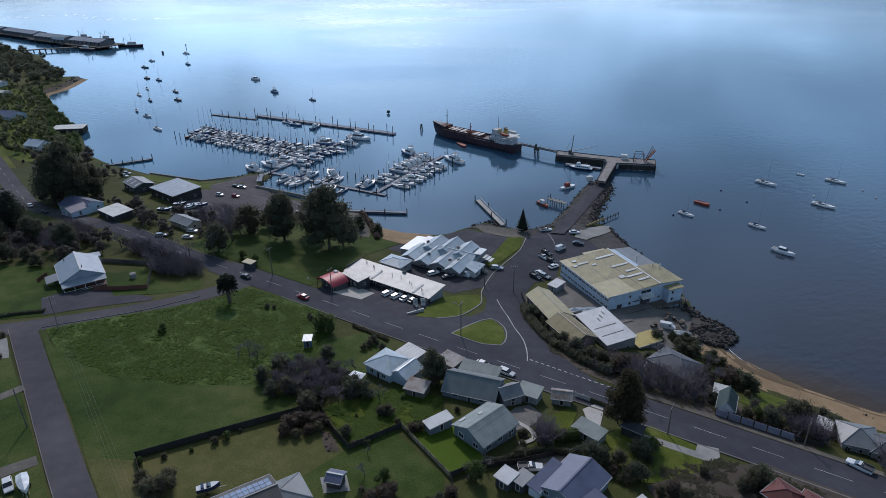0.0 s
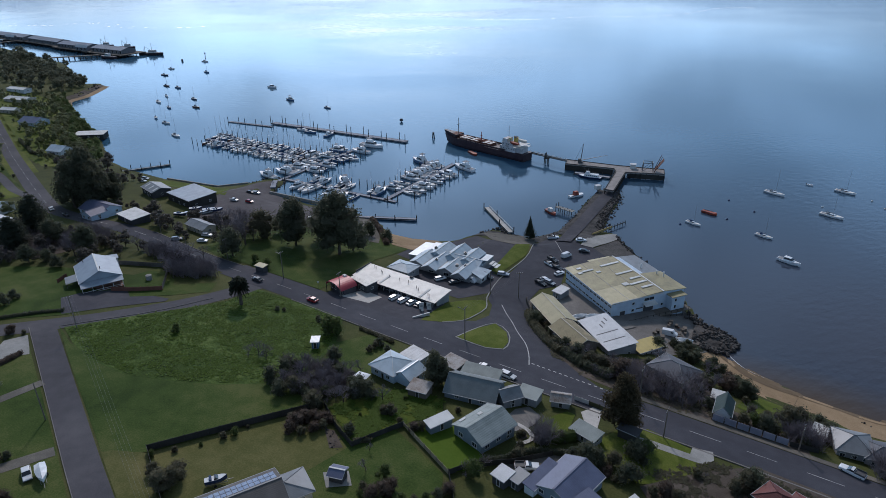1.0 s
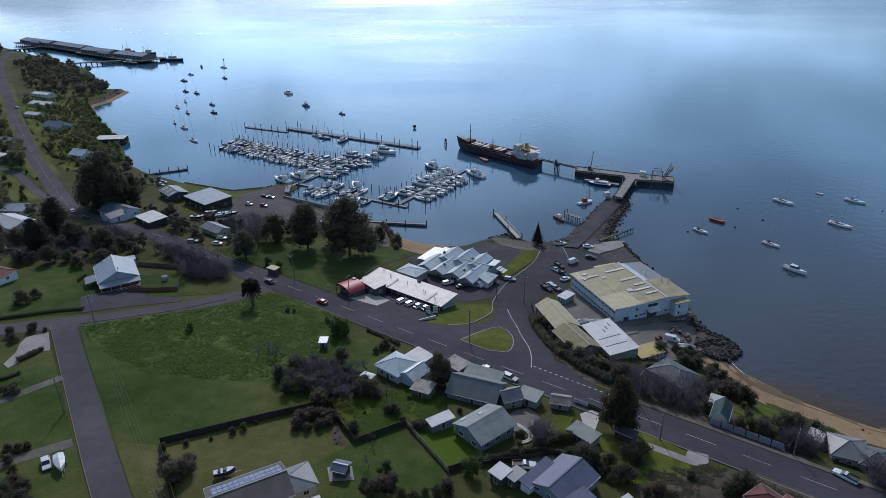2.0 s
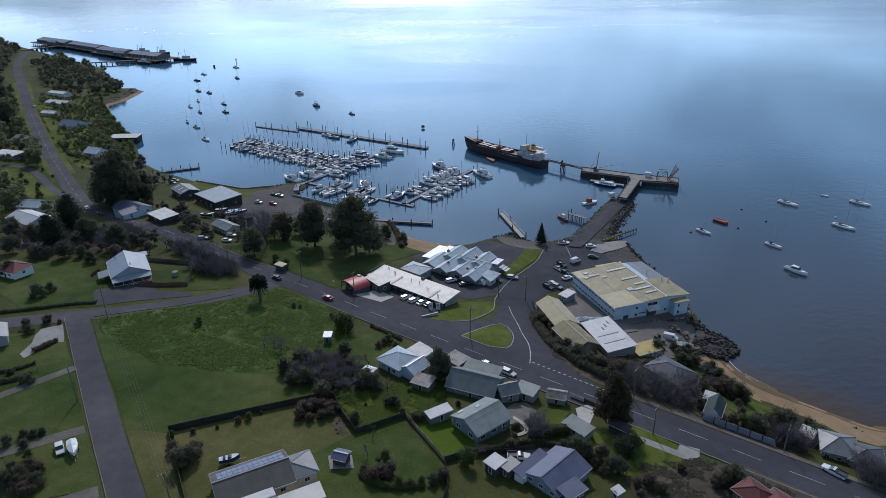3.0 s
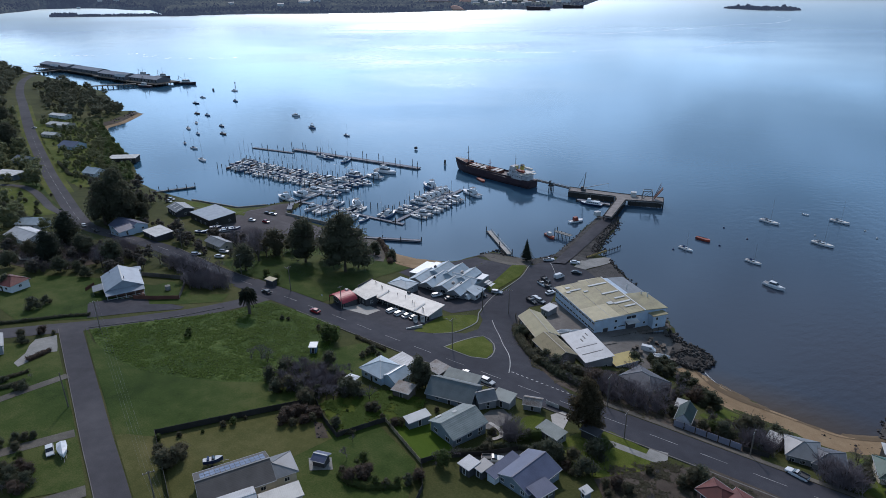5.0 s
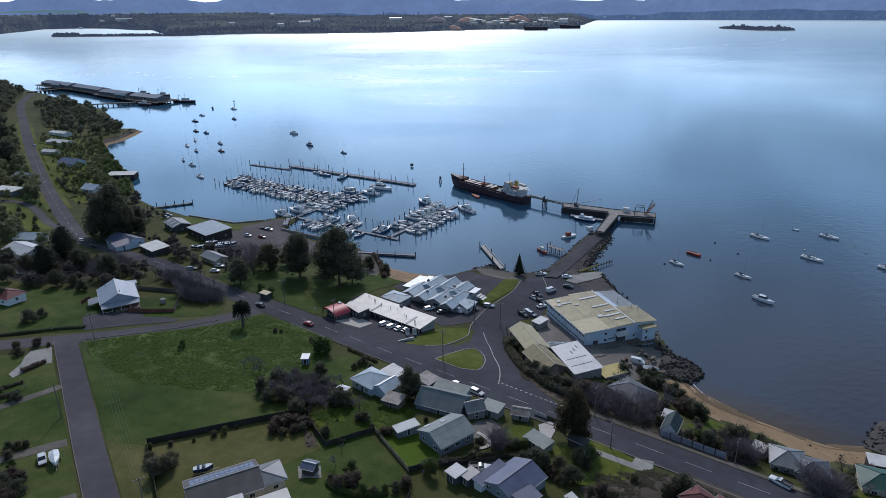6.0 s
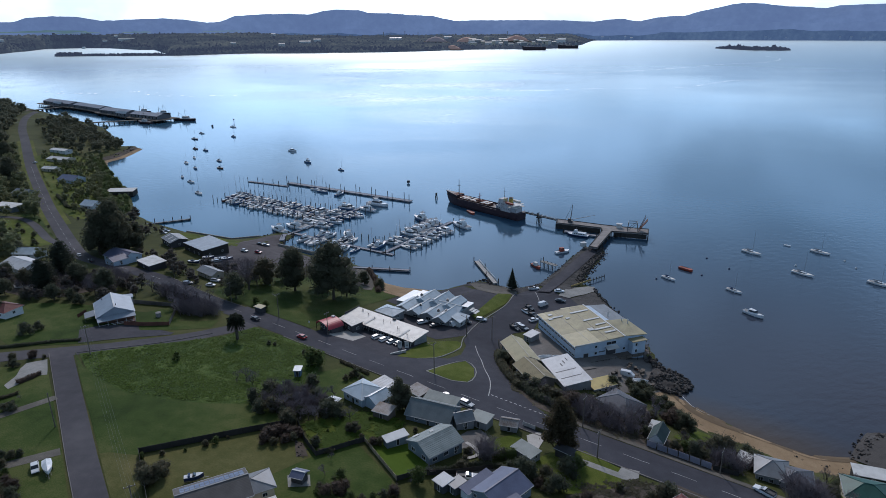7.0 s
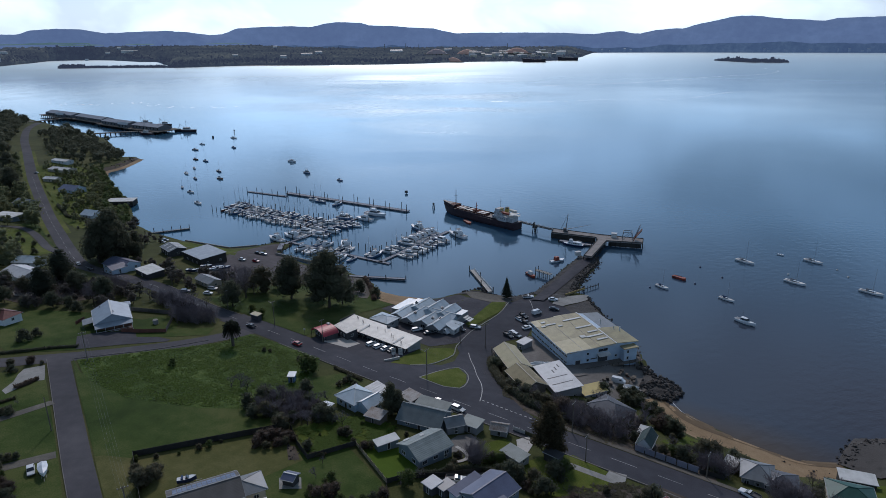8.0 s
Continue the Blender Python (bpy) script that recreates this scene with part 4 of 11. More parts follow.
# ---- buildings ----
def roof_plate(name, corners, material, owner, thick=0.14, seams=0.0):
    """A sloping roof plane by its upper corners; seams: spacing of raised standing seams in metres, along its first edge."""
    ob = part(name, Geo().slab(corners, thick), material, owner)
    if seams:
        a, b, c, d = [Vector(p) for p in corners]
        n = (b - a).cross(d - a).normalized() * 0.04
        for i in range(1, round((b - a).length / seams)):
            t = i * seams / (b - a).length
            p, q = a.lerp(b, t), d.lerp(c, t)
            s = (b - a).normalized() * 0.04
            part("roof_rib", Geo().add([p - s, p + s, q + s, q - s, p - s + n, p + s + n, q + s + n, q - s + n], [(4, 5, 6, 7), (0, 1, 5, 4), (2, 3, 7, 6), (1, 2, 6, 5), (3, 0, 4, 7)]), material, owner)
    return ob


def opening(owner, kind, x, y, z, w, h, turn, frame=PAINT_WHITE, pane=PANE):
    """A window or door set in a wall: frame bars round a recessed pane. turn: the way the wall faces, 0 for +y."""
    m = pose(x, y, z, 0, 0, turn)
    g = Geo()
    b = 0.09
    for cx, cz, sx, sz in ((0, h / 2 - b / 2, w, b), (0, -h / 2 + b / 2, w, b), (-w / 2 + b / 2, 0, b, h - 2 * b), (w / 2 - b / 2, 0, b, h - 2 * b)):
        g.box(cx, 0.03, cz, sx, 0.1, sz)
    if kind == "window" and w > 1.1:
        g.box(0, 0.03, 0, 0.06, 0.08, h - 2 * b)
    ob = part(kind, g, frame, owner)
    ob.matrix_basis = m
    part("pane" if kind == "window" else "leaf", Geo().box(0, 0.0, 0, w - 2 * b, 0.04, h - 2 * b), pane, ob)
    return ob


def row_of(owner, side, L, W, z, count, w=1.2, h=1.1, kind="window", frame=PAINT_WHITE, pane=PANE, at=None):
    """Windows spaced along one side of a house: side s, n, e or w in its own axes."""
    for i in range(count):
        t = at[i] if at else (i + 0.5) / count - 0.5
        if side == "s":
            opening(owner, kind, t * L, -W / 2, z, w, h, 180, frame, pane)
        elif side == "n":
            opening(owner, kind, t * L, W / 2, z, w, h, 0, frame, pane)
        elif side == "e":
            opening(owner, kind, L / 2, t * W, z, w, h, -90, frame, pane)
        else:
            opening(owner, kind, -L / 2, t * W, z, w, h, 90, frame, pane)


def walls(owner, L, W, eave, material, foot=2.0, rise=0.0, ridge=0.0):
    """Outer walls as one block with gable ends; the foot reaches into the slope. rise: the gable's height; ridge: its place across."""
    r = [(-W / 2, -foot), (W / 2, -foot), (W / 2, eave), (ridge, eave + rise), (-W / 2, eave)] if rise else [(-W / 2, -foot), (W / 2, -foot), (W / 2, eave), (-W / 2, eave)]
    return part("wall", Geo().loft([[(x, y, z) for y, z in r] for x in (-L / 2, L / 2)]), material, owner)


def gable_roof(owner, L, W, eave, rise, material, over=0.45, ridge=0.0, seams=0.0, cap=TRIM, trim=TRIM):
    x = L / 2 + over * 0.7
    for sgn in (-1, 1):
        half = W / 2 + sgn * -ridge if sgn < 0 else W / 2 - ridge
        k = rise / (W / 2 + (ridge if sgn < 0 else -ridge))
        yo, zo = sgn * (W / 2 + over), eave - over * k + 0.14
        top = (ridge, eave + rise + 0.14)
        c = [(-x, yo, zo), (x, yo, zo), (x, top[0], top[1]), (-x, top[0], top[1])] if sgn < 0 else [(x, yo, zo), (-x, yo, zo), (-x, top[0], top[1]), (x, top[0], top[1])]
        roof_plate("roof", c, material, owner, seams=seams)
        part("gutter", Geo().box(0, yo + sgn * 0.07, zo - 0.06, 2 * x, 0.13, 0.12), trim, owner)
        for e in (-1, 1):
            part("bargeboard", Geo().add([(e * x, yo, zo - 0.2), (e * x, yo, zo + 0.02), (e * x, top[0], top[1] + 0.02), (e * x, top[0], top[1] - 0.2),
                      (e * (x + 0.05), yo, zo - 0.2), (e * (x + 0.05), yo, zo + 0.02), (e * (x + 0.05), top[0], top[1] + 0.02), (e * (x + 0.05), top[0], top[1] - 0.2)],
                     [(0, 1, 2, 3), (7, 6, 5, 4), (0, 4, 5, 1), (1, 5, 6, 2), (2, 6, 7, 3), (3, 7, 4, 0)]), trim, owner)
    part("ridge_cap", Geo().box(0, ridge, eave + rise + 0.16, 2 * x, 0.36, 0.08), cap, owner)


def hip_roof(owner, L, W, eave, rise, material, over=0.5, cap=TRIM, trim=TRIM):
    x, y, r = L / 2 + over, W / 2 + over, max(L / 2 - W / 2, 0.2)
    z, top = eave + 0.1, eave + rise
    roof_plate("roof", [(-x, -y, z), (x, -y, z), (r, 0, top), (-r, 0, top)], material, owner)
    roof_plate("roof", [(x, y, z), (-x, y, z), (-r, 0, top), (r, 0, top)], material, owner)
    for s in (-1, 1):
        part("roof", Geo().slab([(s * x, -s * y, z), (s * x, s * y, z), (s * r, 0, top)], 0.14), material, owner)
    g = Geo().rod((-r, 0, top), (r, 0, top), 0.14, n=6)
    for sx in (-1, 1):
        for sy in (-1, 1):
            g.rod((sx * r, 0, top), (sx * x, sy * y, z + 0.02), 0.1, n=5)
    part("ridge_cap", g, cap, owner)
    g = Geo()
    for s in (-1, 1):
        g.box(0, s * (y + 0.06), z - 0.08, 2 * x, 0.12, 0.12).box(s * (x + 0.06), 0, z - 0.08, 0.12, 2 * y, 0.12)
    part("gutter", g, trim, owner)


def flat_roof(owner, L, W, eave, slope, material, over=0.35, trim=TRIM, seams=0.0):
    """A low single-pitch roof that falls towards -y."""
    x, y = L / 2 + over, W / 2 + over
    roof_plate("roof", [(-x, -y, eave), (x, -y, eave), (x, y, eave + slope), (-x, y, eave + slope)], material, owner, 0.16, seams)
    part("gutter", Geo().box(0, -y - 0.07, eave - 0.07, 2 * x, 0.13, 0.14), trim, owner)


def chimney(owner, x, y, z, h=1.2, material=WALL_BRICK):
    part("chimney", Geo().box(x, y, z + h / 2 - 0.3, 0.7, 0.7, h + 0.6).box(x, y, z + h + 0.05, 0.85, 0.85, 0.14).rod((x, y, z + h), (x, y, z + h + 0.4), 0.13), material, owner)


def house(name, x, y, turn, L, W, label, roof="gable", eave=2.7, rise=1.7, wall=WALL_WHITE, top=GREY_ROOF, windows=(2, 2, 1, 1), trim=TRIM, cap=None,
          category="house", seams=0.0, door="s", dz=0.0, over=0.45, slope=0.35):
    ob = thing(name, pose(x, y, ground_at(x, y) + 0.3 + dz, 0, 0, turn), label, category)
    walls(ob, L, W, eave, wall, rise=rise if roof == "gable" else 0)
    cap = cap or top
    if roof == "gable":
        gable_roof(ob, L, W, eave, rise, top, over, seams=seams, cap=cap, trim=trim)
    elif roof == "hip":
        hip_roof(ob, L, W, eave, rise, top, cap=cap, trim=trim)
    else:
        flat_roof(ob, L, W, eave + 0.1, slope, top, trim=trim, seams=seams)
    for side, n in zip("snew", windows):
        if n:
            row_of(ob, side, L, W, 1.5, n)
    if door:
        row_of(ob, door, L, W, 1.0, 1, 0.95, 2.05, "door", pane=TIMBER_DARK, at=[0.02])
    return ob


# the waterfront warehouse
def warehouse():
    x0, y0 = -59.0, 225.6
    base = 3.2
    ob = thing("warehouse", pose(x0, y0, base, 0, 0, -34.6), "large pale warehouse with an olive sheet roof on the waterfront", "warehouse")
    hx, hy, ry = 14.7, 15.1, 5.6
    part("wall", Geo().loft([[(-hx, -hy, -5), (-hx, hy, -5), (-hx, hy, 5.0), (-hx, ry, 6.9), (-hx, -hy, 6.0)], [(hx, -hy, -5), (hx, hy, -5), (hx, hy, 6.1), (hx, ry, 6.9), (hx, -hy, 6.0)]]), WALL_BLUE, ob)
    o = 0.5
    roof_plate("roof", [(-hx - o, -hy - o, 6.15), (hx + o, -hy - o, 6.15), (hx + o, ry, 7.1), (-hx - o, ry, 7.1)], OLIVE_ROOF, ob, 0.2)
    roof_plate("roof", [(hx + o, hy + 0.5, 6.25), (1.0, hy + 0.5, 6.25), (1.0, ry, 7.1), (hx + o, ry, 7.1)], OLIVE_ROOF, ob, 0.2)
    # newer sheets patched into the street slope, and the laps between runs of sheet
    zs = lambda y: 6.15 + (y + hy + o) * 0.95 / (ry + hy + o)
    for xa, xb, ya, yb in ((5.0, hx + o, -hy - o, -4.8), (-hx - o + 0.3, -9.4, -hy - o, -12.8)):
        part("roof_patch", Geo().slab([(xa, ya, zs(ya) + 0.03), (xb, ya, zs(ya) + 0.03), (xb, yb, zs(yb) + 0.03), (xa, yb, zs(yb) + 0.03)], 0.04), CREAM_ROOF, ob)
    for y in (-8.6, -1.4):
        part("roof_lap", Geo().slab([(-hx - o, y, zs(y) + 0.05), (hx + o, y, zs(y) + 0.05), (hx + o, y + 0.18, zs(y + 0.18) + 0.05), (-hx - o, y + 0.18, zs(y + 0.18) + 0.05)], 0.06), RUST_ROOF, ob)
    roof_plate("roof", [(1.0, hy + 1.0, 5.6), (-hx - o, hy + 1.0, 5.6), (-hx - o, ry, 6.6), (1.0, ry, 6.6)], GREY_ROOF, ob, 0.2)
    part("roof", Geo().slab([(-hx - 6, -2, 4.2), (-hx - 0.02, -2, 4.6), (-hx - 0.02, 8, 4.6), (-hx - 6, 8, 4.2)], 0.2), CREAM_ROOF, ob)
    part("wall", Geo().box(-hx - 2.9, 3, -0.4, 5.6, 9.4, 9.0), WALL_GREY, ob)
    part("ridge_cap", Geo().box(0, ry, 7.17, 2 * hx + 1.2, 0.5, 0.1), PAINT_WHITE, ob)
    part("gutter", Geo().box(0, -hy - o - 0.1, 6.03, 2 * hx + 1, 0.2, 0.2).box(hx + o + 0.06, -5.0, 6.45, 0.12, 21.0, 0.35), PAINT_WHITE, ob)
    for x, y, w, d in ((-12, -11.5, 1.2, 1.8), (-8.6, -13, 1.2, 1.8), (-6.5, -6.5, 1.1, 1.8), (-10, 0.6, 1.0, 8.0), (-2, 1.4, 1.0, 7.0), (3, 2.6, 1.0, 4.4), (5.5, -3.2, 2.0, 2.2), (6.5, 1.4, 1.0, 7.0), (10, 2.6, 1.0, 4.6), (-9.2, -9.5, 1.0, 4.6)):
        z = 6.2 + (y + hy + o) * 0.95 / (ry + hy + o)
        part("skylight", Geo().add([(x - w / 2, y - d / 2, z - d * 0.02 + 0.05), (x + w / 2, y - d / 2, z - d * 0.02 + 0.05), (x + w / 2, y + d / 2, z + d * 0.02 + 0.05), (x - w / 2, y + d / 2, z + d * 0.02 + 0.05),
                                   (x - w / 2, y - d / 2, z - d * 0.02 + 0.2), (x + w / 2, y - d / 2, z - d * 0.02 + 0.2), (x + w / 2, y + d / 2, z + d * 0.02 + 0.2), (x - w / 2, y + d / 2, z + d * 0.02 + 0.2)],
                                  [(4, 5, 6, 7), (0, 1, 5, 4), (1, 2, 6, 5), (2, 3, 7, 6), (3, 0, 4, 7)]), PAINT_WHITE, ob)
    for x, y, h in ((-4, 10.5, 1.6), (2.6, 12.5, 1.4), (5.2, 13.5, 1.9)):
        part("vent", Geo().rod((x, y, 5.4), (x, y, 6.2 + h), 0.22).rod((x, y, 6.2 + h), (x, y, 6.5 + h), 0.4, 0.1), PAINT_WHITE, ob)
    # long strip windows on the street side
    for z in (4.6, 2.0):
        row_of(ob, "s", 2 * hx, 2 * hy, z, 13, 1.9, 0.8)
    # the yard front
    for y, z, w, h in ((-10.5, 1.2, 2.2, 2.4), (0.2, 1.5, 4.4, 2.9)):
        opening(ob, "door", hx, y, z, w, h, -90, pane=WALL_DARK)
    for y, z, w, h in ((-6.3, 4.4, 1.1, 1.1), (-6.3, 1.7, 1.1, 1.1), (0.2, 4.9, 4.2, 1.3), (6.0, 1.6, 1.0, 1.0)):
        opening(ob, "window", hx, y, z, w, h, -90)
    part("sign", Geo().box(hx + 0.05, -3.6, 2.0, 0.08, 2.8, 0.4), PLASTIC_GREY, ob)
    part("canopy", Geo().slab([(hx, -2.4, 3.9), (hx + 2.0, -2.4, 3.3), (hx + 2.0, 2.8, 3.3), (hx, 2.8, 3.9)], 0.15), PAINT_WHITE, ob)
    tower = part("wall", Geo().box(hx + 1.4, 10.6, 0.1, 2.8, 5.6, 10.2), WALL_BLUE, ob)
    part("roof", Geo().box(hx + 1.5, 10.6, 5.3, 3.6, 6.4, 0.22), OLIVE_ROOF, ob)
    for z in (3.9, 1.3):
        opening(tower, "window", hx + 2.8, 9.4, z, 1.0, 1.3, -90)
    part("walkway", Geo().box(hx + 2.2, 1.0, -0.15, 4.4, 29, 0.3), TIMBER, ob)
    for i in range(12):
        part("post", Geo().rod((hx + 4.2, -13 + i * 2.5, -4.5), (hx + 4.2, -13 + i * 2.5, 0.9), 0.1, n=6), TIMBER_DARK, ob)
    part("handrail", Geo().rod((hx + 4.2, -13, 0.85), (hx + 4.2, 14.8, 0.85), 0.05, n=6), TIMBER_DARK, ob)


warehouse()
deck_wall = thing("retaining_wall", pose(-59, 225.6, 0, 0, 0, -34.6), "dark timber sea wall under the warehouse", "wall")
part("panel", Geo().box(0, 15.7, 0.6, 31, 0.8, 6.0), TIMBER_DARK, deck_wall)
part("panel", Geo().box(-1.5, 16.3, 3.2, 28, 2.0, 0.3), TIMBER, deck_wall)

shed = house("boat_shed", -70.1, 189.6, -38, 17.0, 7.8, "long cream-roofed timber boat shed", eave=3.6, rise=2.0, wall=TIMBER, top=CREAM_ROOF, windows=(4, 3, 0, 0), trim=WALL_CREAM, category="shed", cap=WALL_CREAM, dz=0.2)
shed = house("boat_shed", -58.0, 178.0, -32.0, 13.5, 8.0, "workshop shed under a mossy olive sheet roof", eave=3.3, rise=1.9, wall=TIMBER, top=MOSS_ROOF, windows=(3, 0, 1, 0), trim=WALL_CREAM, category="shed", cap=WALL_CREAM, dz=-0.5)
shed = house("workshop", -50.3, 186.4, -37.8, 18.0, 9.6, "workshop with a white galvanised roof", roof="flat", eave=4.0, wall=WALL_GREY, top=WHITE_ROOF, windows=(3, 0, 2, 0), category="workshop", dz=-0.9, slope=0.9)
for x, y, w, d in ((-6, 2.9, 2.0, 0.4), (-4.6, 1.3, 2.0, 0.4), (-3.2, -0.2, 2.0, 0.4), (0.6, -0.3, 0.4, 7.6), (4.8, -0.3, 0.4, 7.6)):
    zr = lambda yy: 4.1 + 0.9 * (yy + 5.15) / 10.3 + 0.03
    part("skylight", Geo().slab([(x - w / 2, y - d / 2, zr(y - d / 2)), (x + w / 2, y - d / 2, zr(y - d / 2)), (x + w / 2, y + d / 2, zr(y + d / 2)), (x - w / 2, y + d / 2, zr(y + d / 2))], 0.05), PLASTIC_GREY, shed)
house("lean_to_shed", -38.6, 189.2, 58.0, 8.6, 5.0, "low shed with a yellow sheet roof", roof="flat", eave=2.6, wall=WALL_GREY, top=YELLOW_ROOF, windows=(2, 0, 0, 0), category="shed", dz=-1.2, slope=0.5)
drape("pavement", [(-74, 203), (-58, 189), (-50, 196), (-46, 203), (-62, 211), (-78, 214)], 0.35, YARD_SLAB, "brown-grey concrete yard between the sheds", "pavement")
house("kiosk", -76.2, 209.4, -12, 3.4, 5.0, "small grey flat-roofed kiosk", roof="flat", eave=2.4, wall=WALL_GREY, top=WHITE_ROOF, windows=(1, 0, 0, 0), category="kiosk")


# the waterfront hall with its row of gables
def hall():
    ob = thing("hall", pose(-123.0, 208.4, 4.0, 0, 0, 3.2), "low waterfront hall under a row of pale metal gables", "hall")
    L, W, bays = 27.0, 20.0, 4
    part("wall", Geo().box(0, 0, 0.7, L, W, 5.4), WALL_GREY, ob)
    bw = L / bays

    def gable(x, y0, y1, half, low, top, face):
        """One roof running front to back, with a closed gable at each end."""
        for k in (-1, 1):
            c = [(x + k * half, y0, low), (x, y0, top), (x, y1, top), (x + k * half, y1, low)]
            roof_plate("roof", c if k > 0 else c[::-1], PALE_ROOF, ob)
        part("ridge_cap", Geo().box(x, (y0 + y1) / 2, top + 0.03, 0.35, y1 - y0, 0.1), PAINT_WHITE, ob)
        for y in (y0 + 0.5, y1 - 0.7):
            part("gable_wall", Geo().loft([[(x - half, yy, low - 0.7), (x + half, yy, low - 0.7), (x + half, yy, low - 0.12), (x, yy, top - 0.14), (x - half, yy, low - 0.12)] for yy in (y, y + 0.25)]), face, ob)
        for k in (-1, 1):
            part("bargeboard", Geo().loft([[(x + k * half, y0 - e, low - 0.25), (x + k * half, y0 - e, low), (x, y0 - e, top + 0.02), (x, y0 - e, top - 0.25)] for e in (0.02, 0.1)]), PAINT_WHITE, ob)

    # the front row, uneven in reach, and a higher row behind it set half a bay over
    for i, (reach, top) in enumerate(((0.6, 4.7), (2.2, 5.0), (0.9, 4.8), (2.6, 5.2))):
        x = -L / 2 + (i + 0.5) * bw
        gable(x, -W / 2 - reach, 1.6, bw / 2, 3.3, top, WALL_GREY)
        opening(ob, "window", x, -W / 2, 1.6, 2.4, 1.5, 180)
    for i, (back, top) in enumerate(((0.2, 5.4), (1.0, 5.9), (0.4, 5.6))):
        gable(-L / 2 + (i + 1) * bw, -1.2, W / 2 + back, bw / 2, 3.9, top, PALE_ROOF)
    part("roof", Geo().slab([(-L / 2, -1, 3.45), (L / 2, -1, 3.45), (L / 2, W / 2 + 0.4, 3.45), (-L / 2, W / 2 + 0.4, 3.45)], 0.15), PALE_ROOF, ob)
    # cross gable over the middle and a lower hipped bay at the road end
    for s in (-1, 1):
        c = [(-2, 1 + s * 3.6, 3.6), (-2, 1, 5.3), (L / 2, 1, 5.3), (L / 2, 1 + s * 3.6, 3.6)]
        roof_plate("roof", c if s < 0 else c[::-1], PALE_ROOF, ob)
    part("ridge_cap", Geo().box(5.8, 1, 5.33, 15.6, 0.35, 0.1), PAINT_WHITE, ob)
    part("wall", Geo().box(L / 2 + 2.0, -4.5, 0.6, 4.0, 7.5, 4.0), PAINT_WHITE, ob)
    part("roof", Geo().slab([(L / 2 + 4.5, -8.7, 2.7), (L / 2 + 4.5, -0.3, 2.7), (L / 2 - 0.5, -1.5, 3.9), (L / 2 - 0.5, -7.5, 3.9)], 0.15), PALE_ROOF, ob)
    for y in (-6.6, -2.4):
        opening(ob, "window", L / 2 + 4.0, y, 1.4, 1.6, 1.2, -90)
    for x, y in ((-3, -6.5), (4.0, 4.0), (6.5, -7.0), (9.5, -5.5), (-9, 3)):
        part("roof_vent", Geo().box(x, y, 4.9, 1.0, 0.9, 0.9).rod((x, y, 5.2), (x, y, 5.7), 0.25), STEEL, ob)
    part("wall", Geo().box(-L / 2 - 2.0, 2.5, 0.6, 4.0, 13, 4.6), WALL_GREY, ob)
    flat = part("roof", Geo().slab([(-L / 2 - 4.3, -4.3, 3.0), (-L / 2 + 0.4, -4.3, 3.3), (-L / 2 + 0.4, 9.3, 3.3), (-L / 2 - 4.3, 9.3, 3.0)], 0.18), PALE_ROOF, ob)
    g = Geo()
    for i in range(3):
        g.box(L / 2 + 1.5 + i * 1.4, 6 - i * 0.4, 2.5 - i * 0.2, 1.2, 3.4, 0.12)
    part("awning", g, PAINT_WHITE, ob)
    part("awning_post", Geo().rod((L / 2 + 4.6, 4.2, -1), (L / 2 + 4.6, 4.2, 2.1), 0.06), PAINT_WHITE, ob)


hall()
house("annex", -133.0, 190.3, -1, 9.2, 7.0, "square annex with a pale hipped metal roof", roof="hip", eave=2.8, rise=1.3, wall=WALL_GREY, top=PALE_ROOF, windows=(2, 0, 1, 0), category="annex", dz=0.2)


